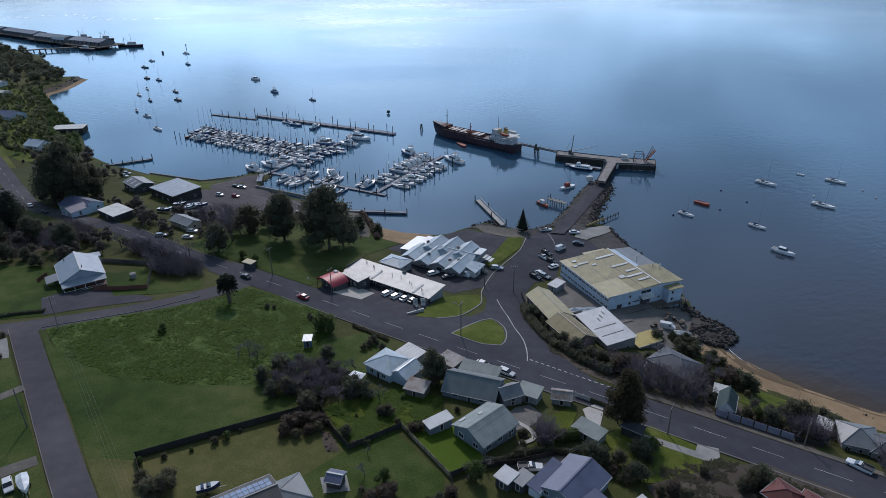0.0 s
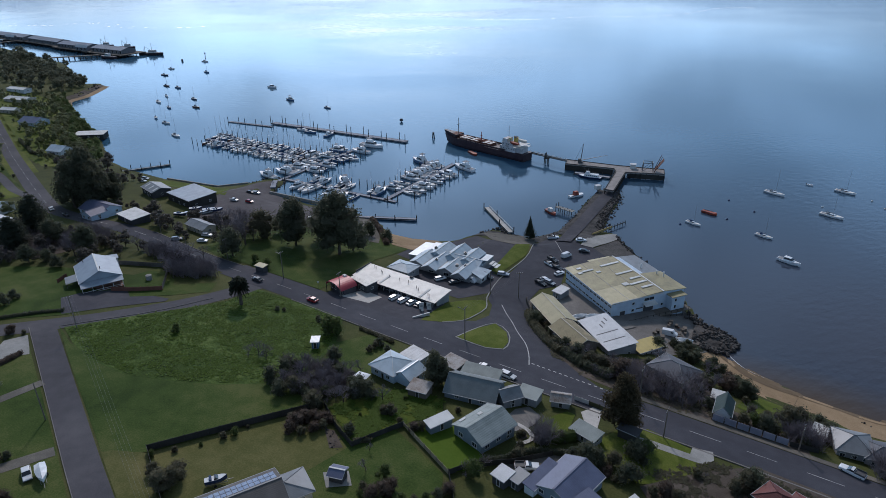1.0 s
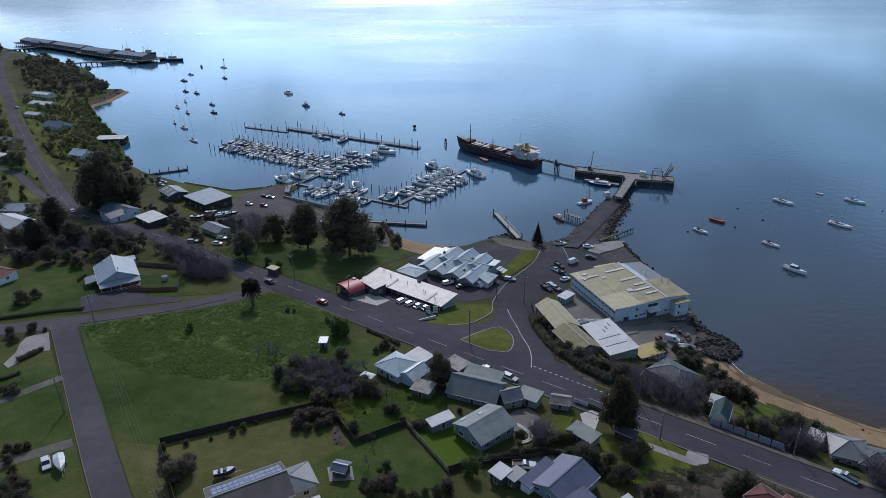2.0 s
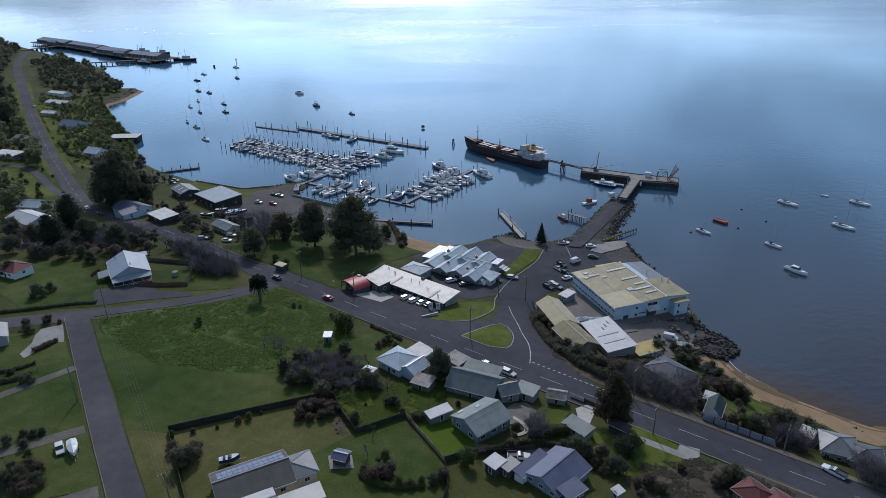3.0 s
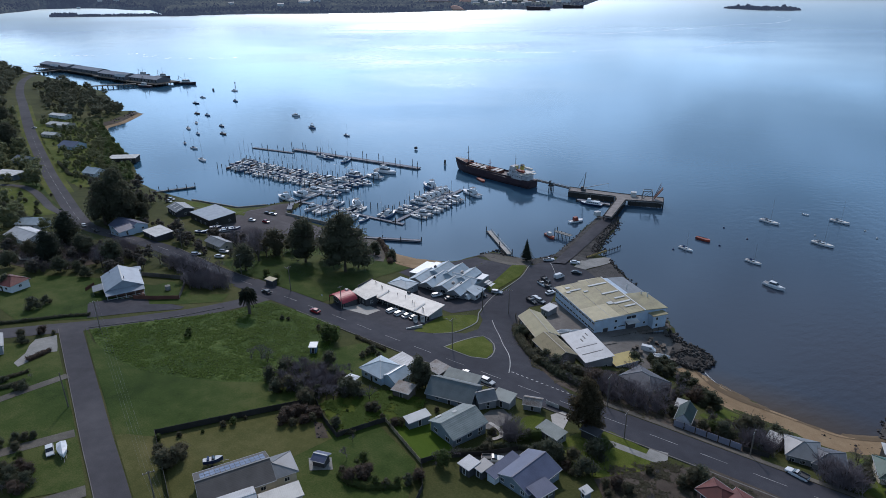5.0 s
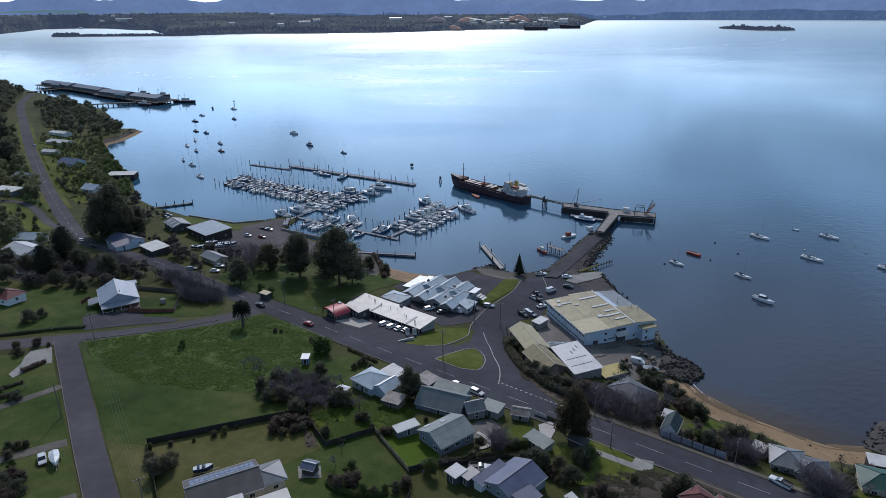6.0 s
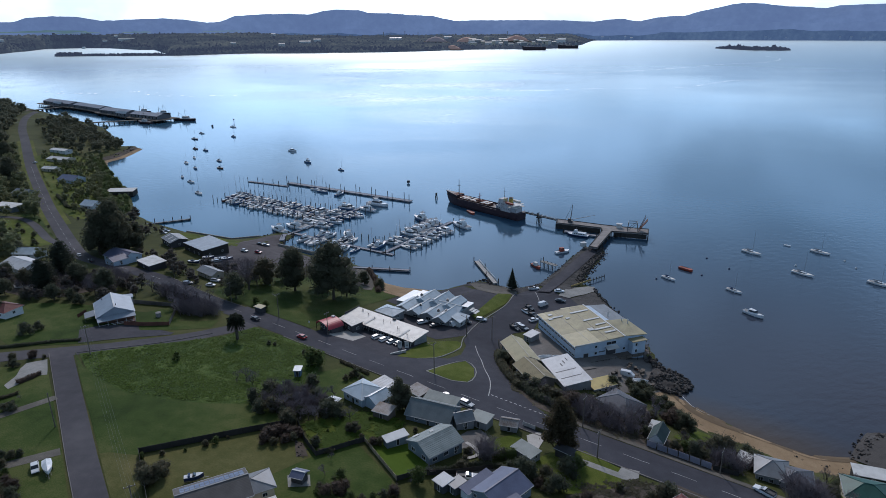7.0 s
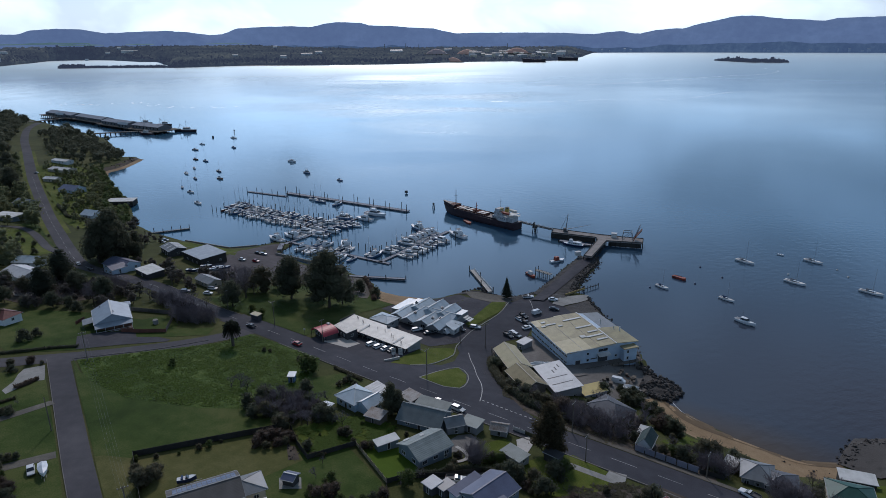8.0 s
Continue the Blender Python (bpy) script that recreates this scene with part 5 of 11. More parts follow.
# the row of shops on the main road
def shops():
    ob = thing("shop_row", pose(-123.2, 175.6, 7.9, 0, 0, -1.4), "long low row of shops under a pale skillion roof", "shops")
    L, W = 36.6, 9.4
    part("wall", Geo().box(0, 0.8, 0.0, L - 0.6, W - 2.4, 6.0), WALL_GREY, ob)
    roof_plate("roof", [(-L / 2 - 0.4, -W / 2 - 0.4, 3.1), (L / 2 + 0.4, -W / 2 - 0.4, 3.1), (L / 2 + 0.4, W / 2 + 0.3, 3.75), (-L / 2 - 0.4, W / 2 + 0.3, 3.75)], SHOP_ROOF, ob, 0.2)
    part("fascia", Geo().box(0, -W / 2 - 0.48, 2.95, L + 0.9, 0.1, 0.45), WALL_DARK, ob)
    part("parapet", Geo().box(-L / 2 - 0.55, 1.5, 3.2, 0.25, W - 1, 1.5), WALL_DARK, ob)
    for i in range(14):
        part("post", Geo().rod((-L / 2 + 0.6 + i * (L - 1.2) / 13, -W / 2, -1.5), (-L / 2 + 0.6 + i * (L - 1.2) / 13, -W / 2, 2.9), 0.07, n=6), PAINT_WHITE, ob)
    for i in range(9):
        x = -L / 2 + 2.4 + i * 3.9
        opening(ob, "window", x, -W / 2 + 2.0, 1.2, 2.3, 1.7, 180)
        if i % 2 == 0:
            opening(ob, "door", x + 1.9, -W / 2 + 2.0, 1.0, 1.0, 2.1, 180, pane=TIMBER_DARK)
    for x, y in ((-15, 3.4), (-14, 3.0), (-10.5, 2), (-9.7, 1.6), (-5.5, 0.6), (-1.0, 0.8), (2.6, 1.2), (7.6, -0.5), (9.0, -1.2), (14.0, -2.4), (14.8, -2.8)):
        part("roof_pipe", Geo().rod((x, y, 3.2), (x, y, 4.4), 0.09, n=6).rod((x, y, 4.4), (x, y, 4.55), 0.16, n=6), STEEL, ob)
    for x in (-6.5, 11.5):
        part("skylight", Geo().add([(x, -4.5, 3.22), (x + 0.8, -4.5, 3.22), (x + 0.8, 1.5, 3.62), (x, 1.5, 3.62), (x, -4.5, 3.3), (x + 0.8, -4.5, 3.3), (x + 0.8, 1.5, 3.7), (x, 1.5, 3.7)],
                                   [(4, 5, 6, 7), (0, 1, 5, 4), (1, 2, 6, 5), (2, 3, 7, 6), (3, 0, 4, 7)]), PAINT_WHITE, ob)
    part("roof_vent", Geo().box(1.6, 4.4, 3.9, 1.2, 0.9, 0.8), WALL_DARK, ob)


shops()


def vaulted_shop():
    z = ground_at(-135, 162) + 0.2
    ob = thing("vaulted_shop", pose(-138.6, 161.6, z, 0, 0, -13), "small shop under a red barrel-vaulted roof", "shop")
    w, d, n = 9.0, 7.0, 14
    arc = [(w / 2 * math.cos(math.pi * i / n), 2.3 + 1.9 * math.sin(math.pi * i / n)) for i in range(n + 1)]
    part("roof", Geo().loft([[(x, y, zz) for x, zz in arc] + [(x * 0.97, y, zz - 0.14) for x, zz in arc[::-1]] for y in (-d / 2, d / 2)]), RED_VAULT, ob)
    # the shaded opening under the vault is put in as a dark wall
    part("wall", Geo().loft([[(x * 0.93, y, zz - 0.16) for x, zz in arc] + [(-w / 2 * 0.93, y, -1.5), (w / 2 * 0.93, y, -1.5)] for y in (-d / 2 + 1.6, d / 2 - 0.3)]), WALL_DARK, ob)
    for x in (-4.6, 0, 4.6):
        part("post", Geo().box(x, -d / 2 + 0.15, 0.6, 0.18, 0.18, 4.0 if x else 5.6), TIMBER_DARK, ob)
    opening(ob, "window", -2.2, -d / 2 + 1.6, 1.4, 3.0, 1.8, 180)
    opening(ob, "door", 2.4, -d / 2 + 1.6, 1.1, 1.2, 2.2, 180, pane=TIMBER_DARK)
    part("roof_vent", Geo().box(-1.5, 2.6, 4.2, 1.3, 1.0, 0.7), PAINT_WHITE, ob)


vaulted_shop()
house("shop_wing", -134.0, 168.6, -14, 9.0, 4.8, "flat pale-roofed shop wing", roof="flat", eave=3.2, wall=WALL_DARK, top=SHOP_ROOF, windows=(2, 0, 1, 0), category="shop", dz=0.2, slope=0.4)


# houses, west of the side street
def veranda_house():
    ob = thing("house", pose(-208.6, 114.2, ground_at(-205, 112) + 0.4, 0, 0, 67), "brick house with a blue-grey gabled metal roof", "house")
    L, W = 12.4, 15.6
    part("wall", Geo().loft([[(-L / 2, y, -2), (L / 2, y, -2), (L / 2, y, 3.0), (0, y, 6.0), (-L / 2, y, 3.0)] for y in (-W / 2, W / 2)]), WALL_BRICK, ob)
    for s in (-1, 1):
        c = [(s * (L / 2 + 0.5), -W / 2 - 0.5, 2.9), (0, -W / 2 - 0.5, 6.15), (0, W / 2 + 0.5, 6.15), (s * (L / 2 + 0.5), W / 2 + 0.5, 2.9)]
        roof_plate("roof", c if s > 0 else c[::-1], STEEL_ROOF, ob, seams=0)
        part("gutter", Geo().box(s * (L / 2 + 0.56), 0, 2.85, 0.12, W + 1, 0.12), PAINT_WHITE, ob)
    part("ridge_cap", Geo().box(0, 0, 6.18, 0.5, W + 1, 0.1), PAINT_WHITE, ob)
    part("gable_wall", Geo().loft([[(-L / 2, y, 3.0), (L / 2, y, 3.0), (0, y, 5.9)] for y in (-W / 2 - 0.06, -W / 2 - 0.02)]), STEEL_ROOF, ob)
    part("veranda_roof", Geo().slab([(-L / 2 - 0.4, -W / 2 - 3.4, 2.3), (L / 2 + 0.4, -W / 2 - 3.4, 2.3), (L / 2 + 0.4, -W / 2, 2.95), (-L / 2 - 0.4, -W / 2, 2.95)], 0.12), STEEL_ROOF, ob)
    for i in range(5):
        x = -L / 2 + i * L / 4
        part("post", Geo().box(x, -W / 2 - 3.2, 0.2, 0.14, 0.14, 4.2), PAINT_WHITE, ob)
    part("railing", Geo().box(0, -W / 2 - 3.2, 0.75, L, 0.08, 0.1).box(0, -W / 2 - 3.2, 0.2, L, 0.05, 0.08), PAINT_WHITE, ob)
    part("deck", Geo().box(0, -W / 2 - 1.6, -0.9, L, 3.3, 2.0), WALL_BRICK, ob)
    for x in (-3.2, 0.4, 3.4):
        opening(ob, "window", x, -W / 2, 1.5, 1.5, 1.2, 180)
    row_of(ob, "e", L, W, 1.6, 3)
    part("lean_to_roof", Geo().slab([(-L / 2 - 4.2, -4.5, 2.3), (-L / 2 - 0.5, -4.5, 2.75), (-L / 2 - 0.5, 1.5, 2.75), (-L / 2 - 4.2, 1.5, 2.3)], 0.1), GREY_ROOF, ob)
    for y in (-4.2, 1.2):
        part("post", Geo().box(-L / 2 - 4.0, y, 0.6, 0.14, 0.14, 3.4), TIMBER, ob)
    part("wall", Geo().box(L / 2 - 1.0, W / 2 + 1.8, 0.3, 4.5, 3.6, 4.6), WALL_WHITE, ob)
    part("roof", Geo().slab([(L / 2 - 3.5, W / 2, 3.0), (L / 2 + 1.6, W / 2, 2.6), (L / 2 + 1.6, W / 2 + 4.0, 2.6), (L / 2 - 3.5, W / 2 + 4.0, 3.0)], 0.12), STEEL_ROOF, ob)
    part("flue", Geo().rod((0.6, -5.8, 5.4), (0.6, -5.8, 6.7), 0.14), STEEL, ob)
    part("flue", Geo().rod((-3.6, 6.2, 3.6), (-3.6, 6.2, 5.2), 0.14), STEEL, ob)


veranda_house()
house("house", -239.0, 87.5, 16, 10.0, 7.4, "white house with a red tiled hip roof", roof="hip", rise=2.0, wall=WALL_WHITE, top=RED_ROOF, cap=RED_ROOF)
house("house", -286.0, 158.5, 4, 15.5, 11.0, "pale blue house with a blue-grey gabled roof", rise=2.3, wall=WALL_BLUE, top=BLUE_ROOF, windows=(3, 2, 2, 1))
house("house_wing", -280.5, 152.5, 94, 8.0, 7.0, "gabled front wing of a blue house", rise=1.6, wall=WALL_BLUE, top=BLUE_ROOF, windows=(1, 0, 1, 2), category="house")
# the shade under the open roof is put in as a solid dark block
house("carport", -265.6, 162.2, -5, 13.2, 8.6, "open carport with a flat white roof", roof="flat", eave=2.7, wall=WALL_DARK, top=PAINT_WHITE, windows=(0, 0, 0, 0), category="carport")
house("marina_shed", -296.6, 194.0, -12, 13.5, 9.4, "dark shed with a grey ribbed roof and skylights", eave=3.4, rise=1.4, wall=WALL_DARK, top=GREY_ROOF, windows=(2, 0, 1, 0), category="shed", seams=1.5)
for i, ob in ((0, bpy.data.objects["marina_shed"]),):
    for x in (-4.6, 0.2, 5.0):
        part("skylight", Geo().slab([(x, -3.8, 3.9), (x + 0.9, -3.8, 3.9), (x + 0.9, -1.0, 4.74), (x, -1.0, 4.74)], 0.08), PAINT_WHITE, ob)
house("boat_store", -272.6, 198.0, -6, 20.5, 14.8, "dark timber boat store with a grey metal roof", roof="flat", eave=4.3, slope=0.5, wall=TIMBER_DARK, top=STEEL_ROOF, windows=(2, 0, 2, 0), category="shed")
house("house", -231.4, 172.4, -3, 12.6, 6.4, "small house with a low grey roof", rise=1.3, wall=WALL_CREAM, top=GREY_ROOF)
house("house", -297.0, 117.0, 6, 18.0, 11.0, "house with a pale metal roof among shrubs", rise=1.8, wall=WALL_WHITE, top=WHITE_ROOF, windows=(3, 2, 1, 1))
house("house", -318.0, 128.0, 30, 12.0, 9.0, "white house with a pale gabled roof", rise=1.8, wall=WALL_WHITE, top=PALE_ROOF)
house("house", -446.0, 166.0, 20, 19.0, 10.0, "blue house under a long white roof", roof="flat", eave=3.0, wall=WALL_BLUEGREY, top=PAINT_WHITE, windows=(4, 0, 1, 1))
house("house", -485.0, 192.0, 12, 14.0, 10.0, "dark blue cottage with a grey gabled roof", rise=2.3, wall=WALL_BLUEGREY, top=GREY_ROOF)
house("house", -419.0, 208.0, 14, 12.0, 9.5, "white cottage with a pale gabled roof", rise=2.4, wall=WALL_WHITE, top=PALE_ROOF)
house("house", -513.0, 238.0, 15, 17.0, 12.0, "blue house with a slate blue roof", rise=2.6, wall=WALL_BLUE, top=BLUE_ROOF)
house("house", -606.0, 272.0, 15, 24.0, 11.0, "long house with a white roof", rise=1.4, wall=WALL_CREAM, top=PAINT_WHITE, windows=(4, 2, 1, 1))
house("house", -645.0, 290.0, 12, 22.0, 8.0, "low building with a white roof among trees", rise=1.0, wall=WALL_WHITE, top=PAINT_WHITE)
house("house", -566.0, 246.0, 20, 14.0, 7.0, "cottage with a white roof in a garden", rise=1.2, wall=WALL_CREAM, top=PAINT_WHITE)
bs = thing("boat_house", pose(-450.6, 245.4, 0.6, 0, 0, 40), "old timber boat house on piles with a pale roof", "boat house")
walls(bs, 20, 9.4, 3.6, TIMBER_DARK, foot=0.2)
flat_roof(bs, 20, 9.4, 3.7, 0.5, SHOP_ROOF, trim=TIMBER)
for i in range(6):
    for s in (-4, 4):
        part("pile", Geo().rod((-9.5 + i * 3.8, s, -4), (-9.5 + i * 3.8, s, 0.4), 0.2, n=6), TIMBER_DARK, bs)
row_of(bs, "s", 20, 9.4, 2.0, 3)

# houses below the main road
h = house("house", -88.2, 126.6, -5, 8.2, 7.8, "pale blue cottage with a bright pyramid metal roof", roof="hip", eave=2.9, rise=2.1, wall=WALL_BLUE, top=PALE_ROOF, cap=PAINT_WHITE, windows=(2, 2, 2, 1))
house("house_wing", -82.2, 126.6, 85, 6.4, 5.0, "gabled side wing of a blue cottage", rise=1.4, wall=WALL_BLUE, top=PALE_ROOF, windows=(1, 0, 1, 0), category="house")
house("shed", -86.8, 134.8, -10, 6.2, 5.0, "shed with a pale seamed skillion roof", roof="flat", eave=2.5, wall=WALL_GREY, top=WHITE_ROOF, windows=(1, 0, 0, 0), category="shed", seams=1.1)
house("shed", -76.3, 138.4, -8, 5.6, 4.4, "old shed with a rusted roof by the road", roof="flat", eave=2.4, wall=TIMBER, top=RUST_ROOF, windows=(0, 0, 1, 0), category="shed")
house("shed", -76.0, 122.5, 10, 5.0, 4.0, "small rusty garden shed", roof="flat", eave=2.2, wall=TIMBER, top=RUST_ROOF, windows=(0, 0, 0, 0), category="shed")
h = house("house", -65.0, 131.1, 13, 13.2, 8.8, "grey-green weatherboard house with a broad roof", eave=2.3, rise=2.7, wall=WALL_BLUEGREY, top=DULL_ROOF, windows=(2, 2, 1, 1))
house("house_wing", -67.0, 137.9, 9, 10.0, 3.6, "roadside lean-to with a pale green roof", roof="flat", eave=2.6, wall=WALL_BLUEGREY, top=GREEN_ROOF, windows=(0, 0, 0, 0), category="house", slope=0.8)
house("shed", -56.3, 133.2, 55, 5.0, 4.6, "small gabled outbuilding with a grey roof", rise=1.5, wall=WALL_GREY, top=GREY_ROOF, windows=(1, 0, 0, 0), category="shed")
house("carport", -52.4, 137.0, 4, 5.2, 4.0, "carport with a pale metal roof by the road", roof="flat", eave=2.4, wall=WALL_GREY, top=GREEN_ROOF, windows=(0, 0, 0, 0), category="carport")


def tiled_house():
    """The bungalow with courses of long tiles on a broad roof."""
    L, W = 9.0, 10.6
    ob = thing("house", pose(-54.0, 117.4, ground_at(-53, 117) + 0.4, 0, 0, 75.0), "grey-green bungalow with a ribbed tile roof", "house")
    L, W = W, L
    walls(ob, L, W, 2.8, WALL_BLUEGREY, rise=2.0)
    gable_roof(ob, L, W, 2.8, 2.0, GREEN_ROOF, cap=GREEN_ROOF, over=0.5)
    for s in (-1, 1):
        for i in range(11):
            lo, hi = i / 11, (i + 1.02) / 11
            at = lambda t, up: (s * (W / 2 + 0.5) * (1 - t), 2.8 - 0.2 + 0.15 + up + t * 2.2)
            (y0, z0), (y1, z1) = at(lo, 0.075), at(hi, 0.03)
            c = [(-L / 2 - 0.45, y0, z0), (L / 2 + 0.45, y0, z0), (L / 2 + 0.45, y1, z1), (-L / 2 - 0.45, y1, z1)]
            part("tile_course", Geo().slab(c if s < 0 else c[::-1], 0.05), TILE_GREY, ob)
    row_of(ob, "w", L, W, 1.4, 2, 1.6, 1.3)
    row_of(ob, "s", L, W, 1.4, 3, 1.5, 1.2)
    row_of(ob, "n", L, W, 1.4, 2)
    row_of(ob, "s", L, W, 1.0, 1, 1.0, 2.1, "door", pane=TIMBER_DARK, at=[0.3])
    part("skylight", Geo().box(0.6, 2.2, 4.27, 1.2, 0.8, 0.14), PAINT_WHITE, ob)
    part("skylight", Geo().box(-3.2, 4.0, 3.5, 1.8, 0.6, 0.1), PAINT_WHITE, ob)
    return ob


tiled_house()
house("shed", -63.8, 113.2, 68, 6.0, 2.3, "small garden shed with a white roof", roof="flat", eave=2.2, wall=WALL_BLUEGREY, top=PAINT_WHITE, windows=(0, 0, 1, 0), category="shed", dz=0.1)
h = house("house", -30.6, 111.8, 80, 11.2, 8.8, "house with a slate blue sheet roof and pale trim", eave=2.3, rise=1.8, wall=WALL_BLUEGREY, top=BLUE_ROOF, windows=(3, 2, 2, 3), cap=BLUE_ROOF, seams=0.0)
house("veranda", -36.0, 110.0, 82, 9.0, 2.2, "enclosed veranda under a low blue roof", roof="flat", eave=2.2, wall=WALL_WHITE, top=BLUE_ROOF, windows=(0, 4, 0, 0), category="veranda", slope=0.5)
house("porch", -25.4, 108.2, 72, 5.0, 3.2, "dark porch wing with a blue roof", roof="flat", eave=2.2, wall=WALL_DARK, top=BLUE_ROOF, windows=(2, 0, 1, 0), category="porch")
# solid dark blocks stand for the shade inside these two carports
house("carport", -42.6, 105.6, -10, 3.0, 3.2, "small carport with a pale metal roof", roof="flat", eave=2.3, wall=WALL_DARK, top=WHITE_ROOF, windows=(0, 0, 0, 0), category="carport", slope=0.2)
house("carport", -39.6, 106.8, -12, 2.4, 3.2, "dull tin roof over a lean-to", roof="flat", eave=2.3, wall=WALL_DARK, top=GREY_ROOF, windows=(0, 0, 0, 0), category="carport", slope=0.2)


def solar_house():
    ob = thing("house", pose(-78.6, 69.0, ground_at(-78, 69) + 0.4, 0, 0, 64), "large house with a brown roof and a row of solar panels", "house")
    L, W = 15.0, 9.6
    walls(ob, L, W, 2.9, WALL_CREAM, rise=1.9)
    gable_roof(ob, L, W, 2.9, 1.9, BROWN_ROOF, cap=GREY_ROOF)
    for i in range(13):
        x = -L / 2 + 0.9 + i * 1.06
        for k in range(2):
            y0 = 0.6 + k * 1.75
            z = lambda y: 2.9 + 1.9 * (1 - y / (W / 2)) + 0.2
            part("solar_panel", Geo().slab([(x + 0.93, y0, z(y0)), (x + 0.93, y0 + 1.55, z(y0 + 1.55)), (x, y0 + 1.55, z(y0 + 1.55)), (x, y0, z(y0))][::-1], 0.05), SOLAR, ob)
    row_of(ob, "s", L, W, 1.5, 3)
    row_of(ob, "e", L, W, 1.5, 2)
    return ob


solar_house()
house("house_wing", -74.6, 76.2, -26, 6.4, 8.4, "grey hipped wing of a large house", roof="hip", eave=2.9, rise=1.5, wall=WALL_CREAM, top=GREY_ROOF, windows=(1, 1, 2, 0), category="house")
house("garage", -72.2, 63.8, 63, 9.0, 6.0, "long garage with a bright tin roof", eave=2.6, rise=0.9, wall=WALL_CREAM, top=WHITE_ROOF, windows=(2, 0, 0, 0), category="garage")
house("carport", -66.6, 71.6, 64, 8.0, 3.6, "carport with a pale cream flat roof", roof="flat", eave=2.6, wall=WALL_CREAM, top=SHOP_ROOF, windows=(0, 0, 0, 0), category="carport")
house("house", -51.0, 73.0, 30, 10.0, 8.0, "house with a pale roof behind shrubs", rise=1.5, wall=WALL_CREAM, top=WHITE_ROOF)
s = house("garden_shed", -70.6, 86.4, 18, 2.9, 2.6, "small dark garden shed with a blue roof", eave=1.9, rise=0.6, wall=WALL_DARK, top=BLUE_ROOF, windows=(0, 0, 0, 0), category="shed", cap=PAINT_WHITE, door="")
drape("pavement", [(-74.5, 86), (-70.5, 89.5), (-67, 86.5), (-70.8, 83)], 0.2, CONCRETE, "concrete slab under a shed", "pavement")

# houses along the shore and the east end
h = house("house", -10.9, 163.4, 95, 6.6, 3.6, "small boat-shed house with a green gabled roof", eave=2.4, rise=1.9, wall=WALL_WHITE, top=OLD_GREEN_ROOF, windows=(1, 1, 1, 0))
house("shed", -13.4, 169.2, 5, 3.0, 3.0, "small shed with a white roof", roof="flat", eave=2.2, wall=WALL_DARK, top=PAINT_WHITE, windows=(0, 0, 0, 0), category="shed")
house("shed", 10.4, 169.6, -6, 3.0, 3.4, "garden pavilion with a white roof", roof="flat", eave=2.3, wall=WALL_WHITE, top=PAINT_WHITE, windows=(0, 0, 0, 0), category="shed")
h = house("house", 17.2, 167.4, 12, 7.2, 7.6, "shore house with a grey hipped roof", roof="hip", eave=2.9, rise=2.1, wall=WALL_GREY, top=GREY_ROOF, cap=GREY_ROOF, trim=WALL_GREY, windows=(3, 2, 2, 1))
house("house_wing", 23.0, 167.4, 12, 7.0, 6.6, "grey hipped wing of a shore house", roof="hip", eave=2.8, rise=1.6, wall=WALL_GREY, top=SHORE_ROOF, cap=GREY_ROOF, trim=WALL_GREY, windows=(2, 1, 1, 0), category="house")
house("house", 38.0, 173.5, 14, 10.0, 8.0, "house with a sea green metal roof", roof="hip", eave=2.8, rise=1.9, wall=WALL_CREAM, top=DARK_GREEN_ROOF, windows=(2, 2, 1, 1))
house("boat_shed", 38.6, 191.0, 16, 8.6, 4.2, "white-roofed boat shed on the shore", roof="flat", eave=2.6, wall=TIMBER_DARK, top=PAINT_WHITE, windows=(0, 0, 0, 0), category="shed")
h = house("house", -26.8, 176.4, -18, 11.0, 8.4, "grey cottage hidden behind bare trees", roof="hip", eave=2.8, rise=2.1, wall=WALL_GREY, top=SHORE_ROOF, cap=GREY_ROOF, trim=WALL_GREY, windows=(2, 2, 2, 1))
house("house", 5.4, 131.6, -22, 6.4, 5.6, "cottage with a red tiled roof", roof="hip", eave=2.4, rise=1.7, wall=WALL_BRICK, top=RED_ROOF, cap=RED_ROOF)
house("house_wing", 10.7, 130.8, -16, 6.6, 6.6, "cottage wing with a dark red tiled hip roof", roof="hip", eave=2.4, rise=1.9, wall=WALL_BRICK, top=RED_ROOF, cap=RED_ROOF, category="house")
house("shed", -45.4, 140.6, 20, 4.6, 3.4, "carport with a curved corrugated roof", eave=2.0, rise=0.9, wall=WALL_GREY, top=RUST_ROOF, windows=(0, 0, 0, 0), category="carport", seams=0.5)
house("garage", -34.5, 130.5, -12, 6.4, 3.6, "low garage with a flat grey-green roof", roof="flat", eave=2.1, wall=WALL_GREY, top=GREEN_ROOF, windows=(0, 0, 1, 0), category="garage", slope=0.3)
house("container", -26.6, 137.0, -4, 4.4, 2.4, "dark shipping container by the drive", roof="flat", eave=2.4, wall=WALL_DARK, top=WALL_DARK, windows=(0, 0, 0, 0), category="container", slope=0.02, door="")
house("garden_shed", -17.9, 114.6, -26, 1.6, 1.5, "small garden shed with a white roof", roof="flat", eave=1.6, wall=WALL_GREY, top=PAINT_WHITE, windows=(0, 0, 0, 0), category="shed")
house("house", -150.0, 38.0, 70, 10.0, 9.0, "white house with a low grey roof", rise=1.4, wall=WALL_WHITE, top=GREY_ROOF)
house("house", -188.5, 62.0, -20, 9.0, 7.0, "grey house beside a paved terrace", rise=1.5, wall=WALL_GREY, top=GREY_ROOF)
house("house", -209.0, 58.0, 62, 10.0, 9.0, "white house with a dark roof", rise=1.6, wall=WALL_WHITE, top=BROWN_ROOF)
